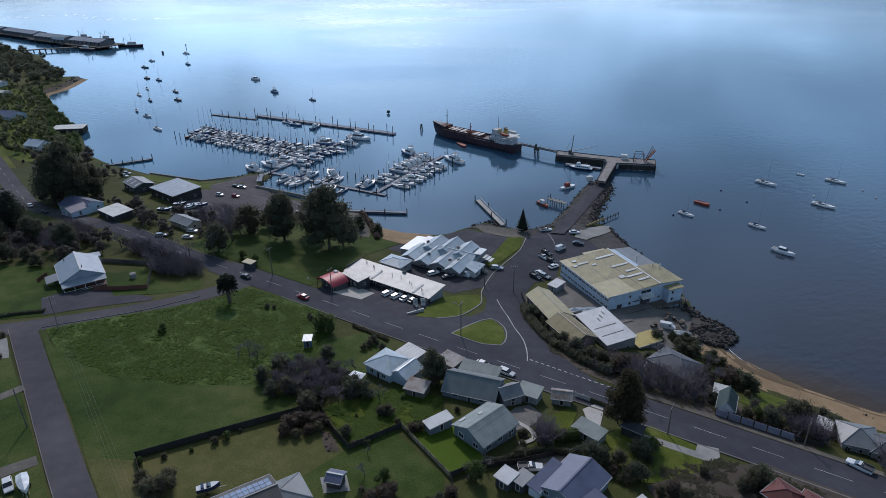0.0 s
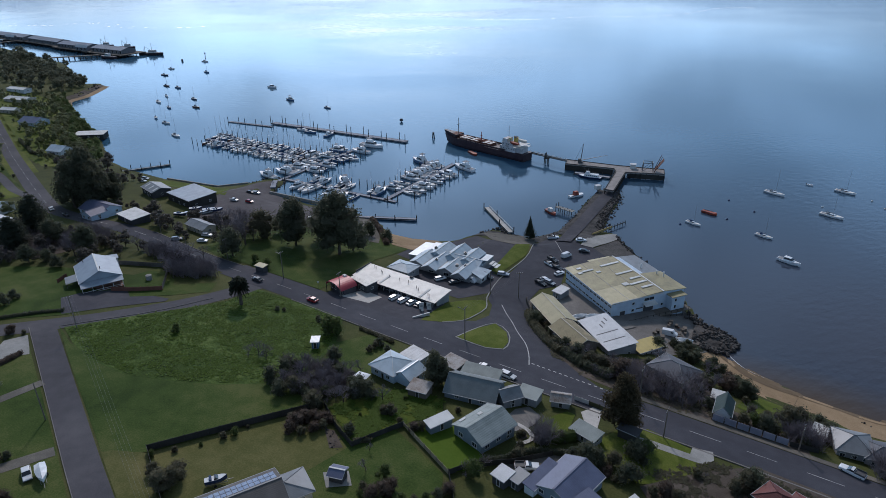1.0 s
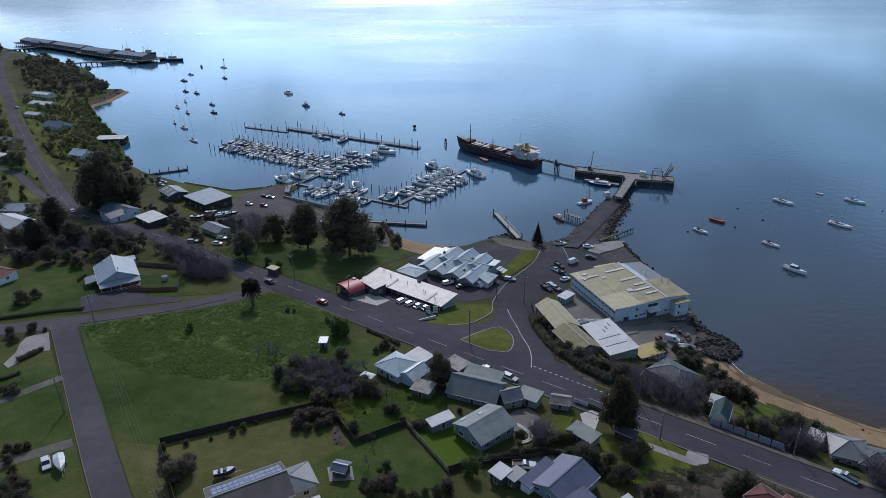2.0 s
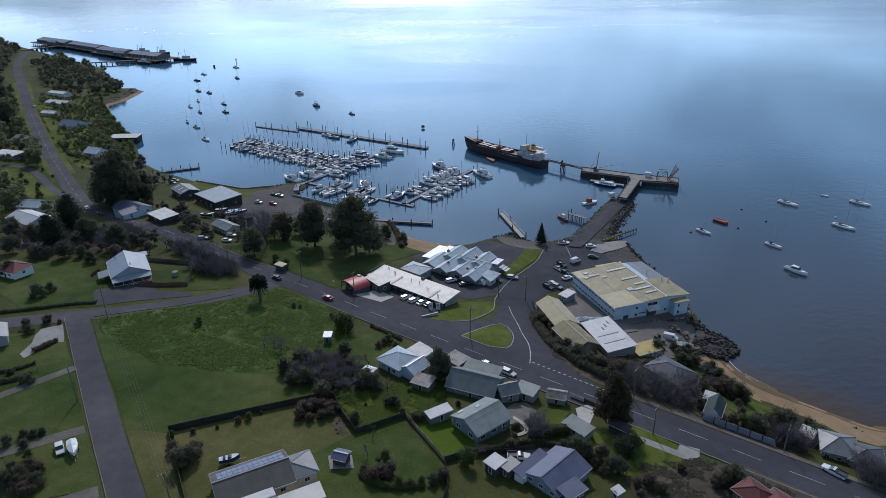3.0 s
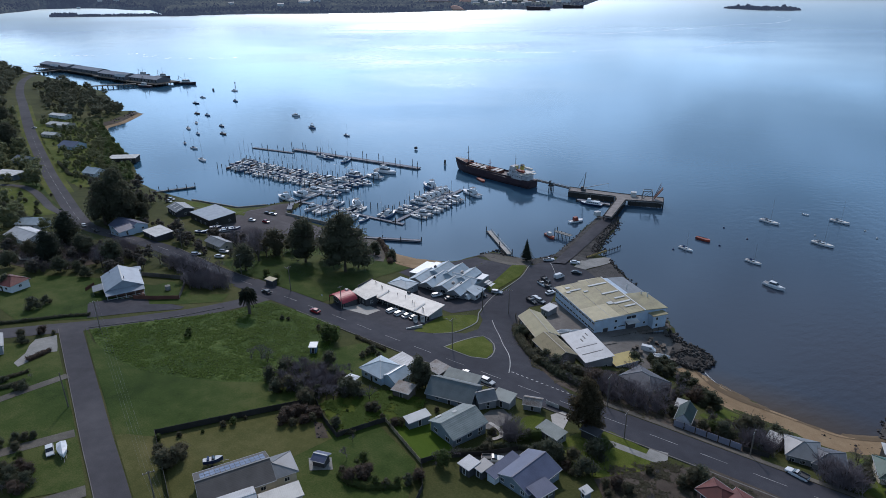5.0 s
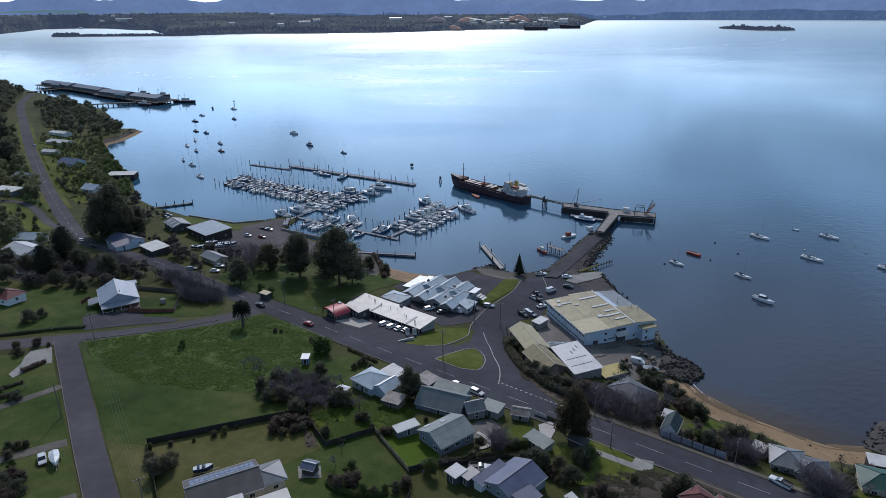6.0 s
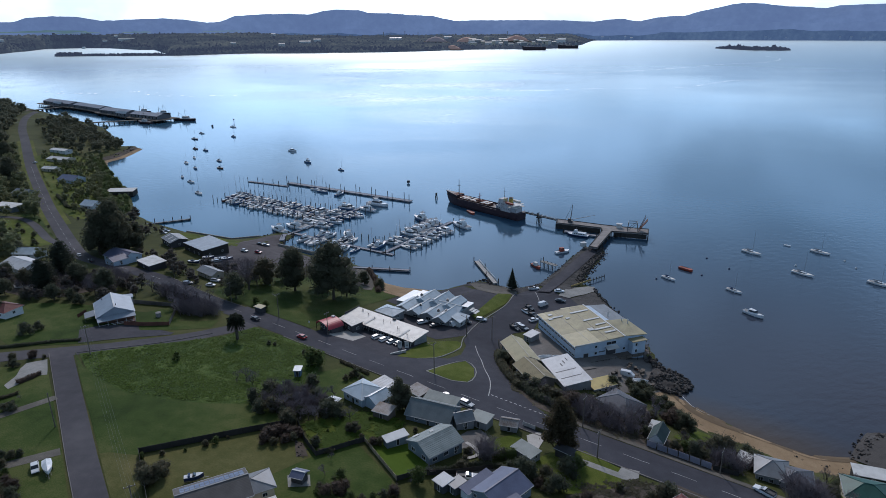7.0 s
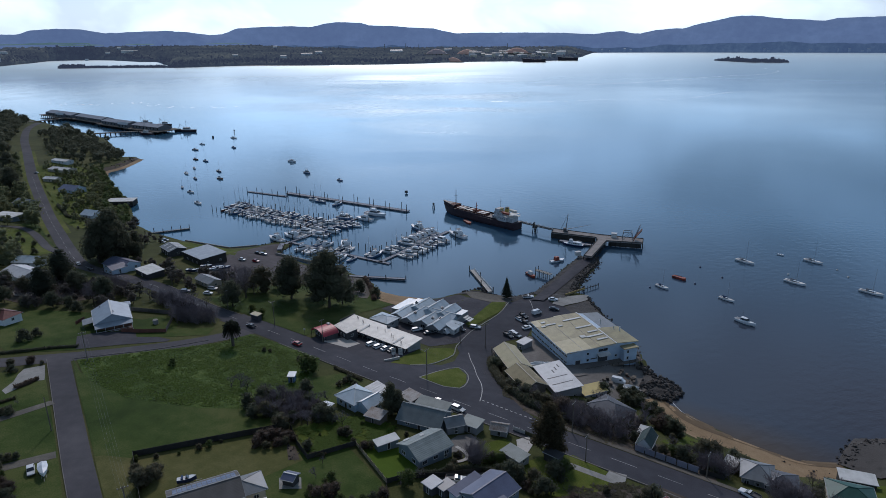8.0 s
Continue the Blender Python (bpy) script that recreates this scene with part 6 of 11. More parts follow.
kiosk = house("garden_cabin", -114.6, 124.6, 36, 1.9, 2.6, "small blue cabin with a pale roof", roof="flat", eave=2.3, wall=HULL_BLUE, top=PALE_ROOF, windows=(0, 0, 0, 0), category="cabin", slope=0.1)
b = house("bus_shelter", -173.6, 156.0, 4, 3.8, 2.2, "dark bus shelter with a flat pale roof", roof="flat", eave=2.3, wall=WALL_DARK, top=CREAM_ROOF, windows=(0, 0, 0, 0), category="bus shelter", slope=0.15, door="")
t = thing("garden_canopy", pose(-91.3, 117.6, ground_at(-91, 117), 0, 0, 5), "white canvas garden canopy on poles", "canopy")
part("canopy", Geo().add([(-1.9, -1.7, 2.2), (1.9, -1.7, 2.0), (1.9, 1.7, 2.2), (-1.9, 1.7, 2.0), (0, 0, 2.7)], [(0, 1, 4), (1, 2, 4), (2, 3, 4), (3, 0, 4)]), HULL_WHITE, t)
for sx in (-1.8, 1.8):
    for sy in (-1.6, 1.6):
        part("pole", Geo().rod((sx, sy, -0.2), (sx, sy, 2.1), 0.04, n=6), STEEL, t)

# ---- on the water ----
def hull(length, beam, free, draft=0.5, flare=0.86, bow=0.42, rake=0.0, n=12):
    """A boat's hull with its bow at +x: rings of keel, turn of bilge and gunwale."""
    rings = []
    for i in range(n + 1):
        t = i / n
        k = 1.0 if t < 1 - bow else max(0.02, 1 - ((t - (1 - bow)) / bow) ** 2.1)
        k *= 0.82 + 0.18 * min(1, t / 0.3)
        b, x = beam / 2 * k, -length / 2 + length * t
        sheer = free * (1 + 0.3 * max(0, t - 0.45) ** 1.5 / 0.4)
        lean = rake * max(0, t - 0.7) / 0.3
        rings.append([(x + lean, b, sheer), (x + lean * 0.4, b * flare, free * 0.25), (x, b * 0.45, -draft * k), (x, -b * 0.45, -draft * k), (x + lean * 0.4, -b * flare, free * 0.25), (x + lean, -b, sheer)])
    return Geo().loft(rings)


def deck_of(length, beam, free, inset=0.9, bow=0.42, n=10):
    """The deck just above a hull's gunwale."""
    out = []
    for i in range(n + 1):
        t = i / n
        k = 1.0 if t < 1 - bow else max(0.02, 1 - ((t - (1 - bow)) / bow) ** 2.1)
        k *= 0.82 + 0.18 * min(1, t / 0.3)
        b, x = beam / 2 * k * inset, (-length / 2 + length * t) * 0.985
        z = free * (1 + 0.3 * max(0, t - 0.45) ** 1.5 / 0.4) + 0.05
        out.append([(x, b, z), (x, -b, z), (x, -b, z - 0.1), (x, b, z - 0.1)])
    return Geo().loft(out)


def cabin_geo(x0, x1, w0, w1, z0, z1, slope=0.5):
    return Geo().loft([[(x0, -w0, z0), (x0, w0, z0), (x0 + 0.15, w0 * 0.86, z1), (x0 + 0.15, -w0 * 0.86, z1)], [(x1, -w1, z0), (x1, w1, z0), (x1 - slope, w1 * 0.8, z1), (x1 - slope, -w1 * 0.8, z1)]])


def make_yacht(length, skin, cover, mast=1.15, group="moored boats"):
    def make():
        beam = length * 0.31
        ob = thing("yacht", Matrix(), "white sailing yacht at its mooring with bare mast" if skin is HULL_WHITE else "dark-hulled sailing yacht with bare mast", "yacht", group)
        part("hull", hull(length, beam, 0.95, rake=0.4), skin, ob, smooth=False)
        part("deck", deck_of(length, beam, 0.98), DECK, ob)
        cab = part("cabin", cabin_geo(-length * 0.16, length * 0.2, beam * 0.27, beam * 0.2, 1.0, 1.5), HULL_WHITE, ob)
        for s in (-1, 1):
            part("pane", Geo().box(length * 0.01, s * beam * 0.245, 1.28, length * 0.24, 0.06, 0.28), PANE, cab)
        part("cockpit", Geo().box(-length * 0.3, 0, 1.04, length * 0.24, beam * 0.5, 0.1), CANVAS_GREY, ob)
        part("mast", Geo().rod((length * 0.06, 0, 1.0), (length * 0.06, 0, 1.0 + length * mast), 0.09, 0.05, 6).rod((length * 0.06, -0.9, 1.0 + length * mast * 0.62), (length * 0.06, 0.9, 1.0 + length * mast * 0.62), 0.03, n=4), ALLOY, ob)
        part("boom", Geo().rod((length * 0.05, 0, 2.1), (-length * 0.33, 0, 2.15), 0.2, 0.14, 6), cover, ob)
        part("dodger", cabin_geo(-length * 0.22, -length * 0.1, beam * 0.3, beam * 0.27, 1.4, 2.0, 0.4), cover, ob)
        return ob
    return Stock(make)


def make_cruiser(length, skin=HULL_WHITE, fly=True, group="moored boats"):
    def make():
        beam = length * 0.33
        ob = thing("motor_cruiser", Matrix(), "white motor cruiser with a raised cabin" if skin is HULL_WHITE else "dark-hulled motor cruiser with a white cabin", "motor boat", group)
        part("hull", hull(length, beam, 1.15, rake=0.5, bow=0.5), skin, ob)
        part("deck", deck_of(length, beam, 1.18, bow=0.5), HULL_WHITE, ob)
        cab = part("cabin", cabin_geo(-length * 0.22, length * 0.2, beam * 0.4, beam * 0.3, 1.2, 2.5, 0.9), HULL_WHITE, ob)
        part("windscreen", cabin_geo(-length * 0.18, length * 0.195, beam * 0.405, beam * 0.31, 1.7, 2.36, 0.62), PANE, cab)
        if fly:
            part("flybridge", cabin_geo(-length * 0.18, length * 0.08, beam * 0.3, beam * 0.24, 2.55, 3.2, 0.5), HULL_WHITE, ob)
            part("bimini", Geo().box(-length * 0.08, 0, 4.0, length * 0.2, beam * 0.6, 0.08), CANVAS_GREY, ob)
            part("frame", Geo().rod((-length * 0.15, beam * 0.25, 3.0), (-length * 0.15, beam * 0.25, 4.0), 0.04, n=4).rod((-length * 0.15, -beam * 0.25, 3.0), (-length * 0.15, -beam * 0.25, 4.0), 0.04, n=4), STEEL, ob)
        part("rail", Geo().rod((length * 0.46, 0, 2.1), (length * 0.15, beam * 0.42, 1.9), 0.03, n=4).rod((length * 0.46, 0, 2.1), (length * 0.15, -beam * 0.42, 1.9), 0.03, n=4), STEEL, ob)
        part("cockpit", Geo().box(-length * 0.36, 0, 1.24, length * 0.22, beam * 0.7, 0.1), CANVAS_GREY, ob)
        part("aerial", Geo().rod((-length * 0.12, 0.3, 2.5), (-length * 0.16, 0.3, 5.2), 0.04, n=4), ALLOY, ob)
        return ob
    return Stock(make)


def make_dinghy(length, skin, name="dinghy", label="small open dinghy", group=""):
    def make():
        ob = thing(name, Matrix(), label, "dinghy", group)
        part("hull", hull(length, length * 0.36, 0.55, 0.25), skin, ob)
        part("deck", deck_of(length, length * 0.36, 0.45, 0.8), DECK, ob)
        for x in (-0.2, 0.12):
            part("thwart", Geo().box(length * x, 0, 0.6, 0.3, length * 0.3, 0.06), TIMBER, ob)
        part("outboard", Geo().box(-length * 0.52, 0, 0.6, 0.3, 0.35, 0.6), PLASTIC_GREY, ob)
        return ob
    return Stock(make)


yachts = [make_yacht(9.5, HULL_WHITE, CANVAS_BLUE), make_yacht(11.0, HULL_WHITE, CANVAS_GREY, 1.2), make_yacht(8.5, HULL_BLUE, CANVAS_BLUE, 1.3), make_yacht(10.0, NAVY, CANVAS_GREY, 1.15)]
Y_EXTRA = [make_yacht(9.0, HULL_WHITE, NAVY, 1.2), make_yacht(8.0, RUST, CANVAS_BLUE, 1.1)]
cruisers = [make_cruiser(10.5), make_cruiser(9.0, fly=False), make_cruiser(12.5), make_cruiser(10.0, HULL_BLUE)]


# marina walkways
def walkway(a, b, width, label, name="jetty", piles=9.0, high=3.4, deck_z=0.55, material=PONTOON):
    """A floating walkway from a to b with its guide piles."""
    a, b = Vector(a), Vector(b)
    L, turn = (b - a).length, math.degrees(math.atan2(b.y - a.y, b.x - a.x))
    ob = thing(name, pose((a.x + b.x) / 2, (a.y + b.y) / 2, 0, 0, 0, turn), label, "jetty")
    n = max(1, round(L / 12))
    for i in range(n):
        part("pontoon", Geo().box(-L / 2 + (i + 0.5) * L / n, 0, deck_z - 0.35, L / n - 0.15, width, 0.75), material, ob)
    part("fender_rail", Geo().box(0, width / 2 + 0.1, deck_z - 0.1, L, 0.18, 0.3).box(0, -width / 2 - 0.1, deck_z - 0.1, L, 0.18, 0.3), TIMBER_DARK, ob)
    if piles:
        k = max(2, round(L / piles) + 1)
        for i in range(k):
            s = 1 if i % 2 else -1
            h = high * random.uniform(0.8, 1.15)
            part("pile", Geo().rod((-L / 2 + i * L / (k - 1), s * (width / 2 + 0.35), -4), (-L / 2 + i * L / (k - 1), s * (width / 2 + 0.35), h), 0.26, 0.22, 7), TIMBER_DARK, ob)
    return ob


random.seed(4)
walkway((-406.5, 329.4), (-366.5, 336), 2.0, "narrow floating breakwater with tall timber piles", high=5.0, piles=8)
walkway((-373.5, 343.4), (-255.5, 354.8), 4.0, "wide concrete breakwater pontoon with tall dark piles", high=6.0, piles=7.5, deck_z=1.0)
walkway((-268.9, 246), (-274.5, 328), 2.4, "floating marina walkway with boats along both sides", piles=13)
walkway((-380, 288), (-275.5, 292.5), 2.2, "floating marina walkway with a row of yachts", piles=12)
walkway((-267.5, 256), (-192, 261), 2.0, "floating marina walkway close to the shore", piles=14)
walkway((-198.5, 260), (-202.2, 331), 2.4, "floating marina walkway with moored cruisers", piles=12)
walkway((-168.6, 246.6), (-196, 233), 1.8, "long thin concrete jetty on piles", piles=10, deck_z=1.1, high=2.6)
walkway((-361.6, 213), (-348.5, 237), 1.8, "blue-grey timber jetty on piles", piles=6, deck_z=0.9, high=3.5, material=WALL_BLUEGREY)
walkway((-270, 250), (-262, 241), 3.0, "ramp from the shore to the marina", piles=0, deck_z=1.2)


def berth(a, b, count, side, kinds, jitter=0.9, skip=(), reach=6.8, piles=True):
    """Boats moored side by side, bow or stern to a walkway."""
    a, b = Vector(a), Vector(b)
    d = (b - a).normalized()
    n = Vector((-d.y, d.x)) * side
    for i in range(count):
        if i in skip or random.random() < 0.08:
            continue
        p = a.lerp(b, (i + 0.5) / count) + n * (reach + random.uniform(-0.5, 0.8)) + d * random.uniform(-jitter, jitter)
        flip = 180 if random.random() < 0.4 else 0
        k = random.choice(kinds)
        k.put(p.x, p.y, random.uniform(-0.05, 0.05), math.degrees(math.atan2(n.y, n.x)) + flip + random.uniform(-7, 7), random.uniform(0.92, 1.3))
    for i in range(0, count):
        p = a.lerp(b, i / count) + n * (reach + 6.5)
        pile = thing("mooring_pile", pose(p.x, p.y, 0), "dark timber mooring pile standing in the water", "mooring pile", "mooring piles")
        h = random.uniform(3.0, 5.0)
        part("pole", Geo().rod((0, 0, -4), (0, 0, h), 0.24, 0.2, 7), TIMBER_DARK, pile)
        part("cap", Geo().rod((0, 0, h), (0, 0, h + 0.12), 0.25, 0.1, 7), STEEL, pile)


Y, K = yachts, cruisers
MIX = Y[:2] + Y_EXTRA
berth((-378, 288), (-281, 292.3), 20, 1, Y + MIX + [K[1]])
berth((-378, 288), (-281, 292.3), 20, -1, Y + MIX + [K[0]], skip=(19,))
berth((-270, 262), (-274, 322), 11, 1, MIX + Y + K, skip=(5, 6))
berth((-270, 266), (-274, 322), 10, -1, Y + K, skip=(0, 8))
berth((-258, 256.6), (-204, 260.4), 10, 1, K + Y, skip=(3, 6))
berth((-262, 256.4), (-212, 260), 9, -1, Y + K[:2], skip=(0, 4))
berth((-199, 268), (-201.8, 324), 11, -1, K + Y[:2])
berth((-199, 268), (-201.8, 324), 11, 1, K + Y[:2], skip=(0, 4))
for k, x, y, turn, size in ((K[2], -236.3, 270.8, 150, 1.15), (K[3], -220.8, 323, 165, 1.5), (K[2], -192, 327, 165, 1.25), (K[2], -270, 335, 5, 1.4), (Y[2], -330, 339, 7, 1.15), (K[3], -313.3, 340.4, 95, 1.0), (K[2], -281, 254.5, 172, 1.2),
                            (Y[1], -262, 304.7, 20, 1.0), (Y[0], -339, 341, 7, 1.1)):
    k.put(x, y, 0, turn, size)

# boats out on their moorings, bows to the tide
for k, x, y, size in ((Y[0], -56.1, 313.6, 0.8), (Y[0], -25.6, 315.3, 0.8), (K[1], -12.3, 292.6, 1.0), (Y[1], -31.3, 377.5, 0.95), (Y[1], -3.0, 358.0, 0.95), (Y[1], -0.6, 399.0, 0.9), (Y[1], 29.5, 364, 0.95)):
    k.put(x, y, 0, -18 + random.uniform(-4, 4), size)
tender = make_dinghy(3.6, HULL_WHITE, label="small white tender on a mooring")
tender.put(-17.5, 402, 0, -10)
for i, (x, y) in enumerate(((-661, 457.5), (-671, 510), (-607, 463), (-632, 429), (-577, 393), (-559, 393), (-534, 363), (-518, 344), (-490, 335), (-501, 368), (-471.5, 348), (-467, 307), (-445, 301), (-406, 282), (-374.6, 404))):
    (Y + [Y_EXTRA[1], Y[2]])[i % 6].put(x, y, 0, random.uniform(-30, 10), random.uniform(0.85, 1.05))
K[1].put(-481, 441, 0, 5, 1.1)
K[3].put(-424, 410, 0, -10, 1.0)
drum = thing("mooring_buoy", pose(-698, 498, 0), "dark drum buoy out in the bay", "buoy", "mooring buoys")
part("float", Geo().rod((0, 0, -1), (0, 0, 2.4), 1.3, 1.1, 10), WALL_DARK, drum)


def barge(x, y, turn, L, label, skin=ORANGE_PAINT):
    ob = thing("work_boat", pose(x, y, 0, 0, 0, turn), label, "work boat")
    part("hull", hull(L, L * 0.32, 1.0, bow=0.25), skin, ob)
    part("deck", deck_of(L, L * 0.32, 0.85, 0.86, bow=0.25), RUST, ob)
    for s in (-1, 1):
        part("gunwale", Geo().rod((-L * 0.45, s * L * 0.14, 1.05), (L * 0.25, s * L * 0.15, 1.1), 0.1, n=6), PLASTIC_GREY, ob)
    return ob


barge(-52.9, 331.0, -14, 7.6, "red open work boat on a mooring")
wb = barge(-118.5, 290.5, -30, 8.0, "red work boat tied to a landing stage")
part("wheelhouse", cabin_geo(-1.5, 1.2, 1.0, 0.9, 1.0, 2.6, 0.4), PAINT_WHITE, wb)
wb = barge(-117.3, 319, 60, 9.0, "small pink and white fishing boat by the causeway", HULL_WHITE)
part("wheelhouse", cabin_geo(-1.8, 1.0, 1.1, 0.9, 1.0, 3.0, 0.4), ORANGE_PAINT, wb)
wb = barge(-204, 356, -30, 9.5, "rust red lighter moored beside a ship", ORANGE_PAINT)
for x, y, c in ((-35, 345, NAVY), (-49, 355, NAVY), (12, 392, PAINT_WHITE), (-61, 310, NAVY), (18, 383, PAINT_WHITE), (-8, 370, PAINT_WHITE), (-44, 328, NAVY)):
    b = thing("mooring_buoy", pose(x, y, 0), "round mooring buoy floating on the water", "buoy", "mooring buoys")
    part("float", Geo().loft([[(r * math.cos(a), r * math.sin(a), z) for a in [i * math.pi / 5 for i in range(10)]] for r, z in ((0.2, -0.4), (0.5, -0.1), (0.55, 0.2), (0.4, 0.5), (0.12, 0.62))]), c, b, smooth=True)
    part("ring", Geo().rod((0, 0, 0.6), (0, 0, 0.85), 0.06), STEEL, b)
bc = thing("channel_beacon", pose(-294, 399, 0), "dark channel beacon on a pile", "beacon")
part("pile", Geo().rod((0, 0, -4), (0, 0, 0.8), 0.3), TIMBER_DARK, bc)
part("cage", Geo().box(0, 0, 1.5, 2.0, 2.0, 1.7, 0, 0.8), WALL_DARK, bc)
d = thing("mooring_dolphin", pose(-247, 374, 0), "leaning timber mooring dolphin off the ship's bow", "mooring dolphin")
for a in range(4):
    part("pile", Geo().rod((1.3 * math.cos(a * 1.57), 1.3 * math.sin(a * 1.57), -4), (0.4 * math.cos(a * 1.57), 0.4 * math.sin(a * 1.57), 3.6), 0.3), TIMBER_DARK, d)
part("cap", Geo().rod((0, 0, 3.2), (0, 0, 4.0), 0.7), TIMBER_DARK, d)


WEATHERED_WHITE = mat("weathered_white_paint", (0.5, 0.51, 0.53), (0.24, 0.2, 0.18), rough=0.7, fine=2)


def coaster():
    """An old coastal freighter, bow to the west."""
    L, B = 66.0, 11.0
    ob = thing("cargo_ship", pose(-200.3, 366.4, 0, 0, 0, 170.9), "old black-hulled coastal freighter with rust red decks", "ship")
    part("hull", hull(L, B, 4.6, 2.0, 0.95, 0.26, 3.0, 20), BLACK_HULL, ob)
    part("boot_topping", Geo().loft([[(x, y * k, z) for x, y in ((-L / 2 - 0.02, -B / 2 * 0.83), (L * 0.22, -B / 2 * 0.97), (L * 0.4, -B / 2 * 0.62), (L / 2 - 0.6, 0), (L * 0.4, B / 2 * 0.62), (L * 0.22, B / 2 * 0.97), (-L / 2 - 0.02, B / 2 * 0.83))] for z, k in ((-0.3, 0.92), (0.5, 0.955))]), BLACK_HULL, ob)
    part("deck", deck_of(L, B, 4.5, 0.93, 0.26), RUST, ob)
    part("forecastle", Geo().loft([[(L * 0.34, -B * 0.36, 4.6), (L * 0.34, B * 0.36, 4.6), (L * 0.34, B * 0.37, 7.4), (L * 0.34, -B * 0.37, 7.4)], [(L * 0.535, -0.15, 5.6), (L * 0.535, 0.15, 5.6), (L * 0.55, 0.4, 8.2), (L * 0.55, -0.4, 8.2)]]), BLACK_HULL, ob)
    part("forecastle_deck", Geo().slab([(L * 0.345, -B * 0.34, 7.45), (L * 0.54, -0.2, 8.1), (L * 0.54, 0.2, 8.1), (L * 0.345, B * 0.34, 7.45)], 0.1), RUST, ob)
    for s in (-1, 1):
        part("bulwark", Geo().box(L * 0.02, s * B * 0.48, 5.3, L * 0.62, 0.16, 1.2), BLACK_HULL, ob)
    for i in range(3):
        x = L * 0.25 - i * L * 0.14
        part("hatch_coaming", Geo().box(x, 0, 5.3, L * 0.115, B * 0.6, 1.4), RUST, ob)
        for k in range(6):
            part("hatch_cover", Geo().box(x - L * 0.048 + k * L * 0.0192, 0, 6.12, L * 0.016, B * 0.58, 0.18), [PAINT_WHITE, RUST, STEEL][(k + i) % 3], ob)
    for x, h in ((L * 0.36, 11.0), (L * 0.06, 5.0)):
        part("mast", Geo().rod((x, 0, 5), (x, 0, 7 + h), 0.35, 0.18).rod((x, -1.6, 6 + h * 0.7), (x, 1.6, 6 + h * 0.7), 0.14), ORANGE_PAINT if h < 6 else STEEL, ob)
        part("derrick", Geo().rod((x, 0.6, 6.5), (x - L * 0.13, 1.2, 8.2), 0.2, 0.12), ORANGE_PAINT, ob)
        part("winch", Geo().box(x + 1.4, 0, 5.9, 1.6, 3.4, 1.8).rod((x - 1.6, -1.6, 6.0), (x - 1.6, 1.6, 6.0), 0.6), RUST, ob)
    decks = part("superstructure", Geo().box(-L * 0.31, 0, 6.1, L * 0.18, B * 0.8, 3.2).box(-L * 0.295, 0, 8.8, L * 0.12, B * 0.66, 2.3).box(-L * 0.262, 0, 10.9, L * 0.055, B * 0.56, 2.0, 0, 0.92), WEATHERED_WHITE, ob)
    for z, x0, n, w in ((6.5, -L * 0.385, 6, B * 0.4), (9.0, -L * 0.345, 4, B * 0.33)):
        for s in (-1, 1):
            for i in range(n):
                part("porthole", Geo().rod((x0 + i * 1.9, s * (w - 0.02), z), (x0 + i * 1.9, s * (w + 0.05), z), 0.3, n=8), PANE, decks)
    part("bridge_window", Geo().box(-L * 0.2345, 0, 11.1, 0.14, B * 0.5, 0.8), PANE, decks)
    part("boat_deck", Geo().box(-L * 0.425, 0, 8.1, L * 0.11, B * 0.9, 0.2), PAINT_WHITE, ob)
    part("stern_house", Geo().box(-L * 0.42, 0, 6.0, L * 0.09, B * 0.55, 3.0), WEATHERED_WHITE, ob)
    part("awning", Geo().box(-L * 0.435, 0, 9.9, L * 0.09, B * 0.72, 0.15), PAINT_WHITE, ob)
    part("funnel", Geo().loft([[(-L * 0.355 + 1.5 * math.cos(a) + dx, 1.1 * math.sin(a), z) for a in [i * math.pi / 6 for i in range(12)]] for z, dx in ((9.6, 0), (13.4, -0.5))]), FUNNEL, ob)
    part("funnel_band", Geo().rod((-L * 0.363, 0, 13.0), (-L * 0.364, 0, 13.5), 1.35, n=12), WALL_DARK, ob)
    for s in (-1, 1):
        part("ventilator", Geo().rod((-L * 0.33, s * 2.6, 10.4), (-L * 0.33, s * 2.6, 12.2), 0.3).rod((-L * 0.33, s * 2.6, 12.2), (-L * 0.31, s * 2.6, 12.5), 0.5), FUNNEL, ob)
        b = part("lifeboat", hull(6.5, 2.1, 0.9, 0.4), ORANGE_PAINT if s > 0 else PAINT_WHITE, ob)
        b.matrix_basis = pose(-L * 0.385, s * B * 0.36, 10.2)
    part("signal_mast", Geo().rod((-L * 0.275, 0, 12.5), (-L * 0.275, 0, 19.5), 0.16, 0.08).rod((-L * 0.275, -1.5, 16.5), (-L * 0.275, 1.5, 16.5), 0.06), STEEL, ob)
    for s in (-1, 1):
        part("railing", Geo().rod((-L * 0.48, s * B * 0.42, 9.0), (-L * 0.37, s * B * 0.44, 9.0), 0.05, n=4).rod((L * 0.36, s * B * 0.33, 8.6), (L * 0.54, s * 0.4, 9.2), 0.05, n=4), PAINT_WHITE, ob)
    return ob


coaster()


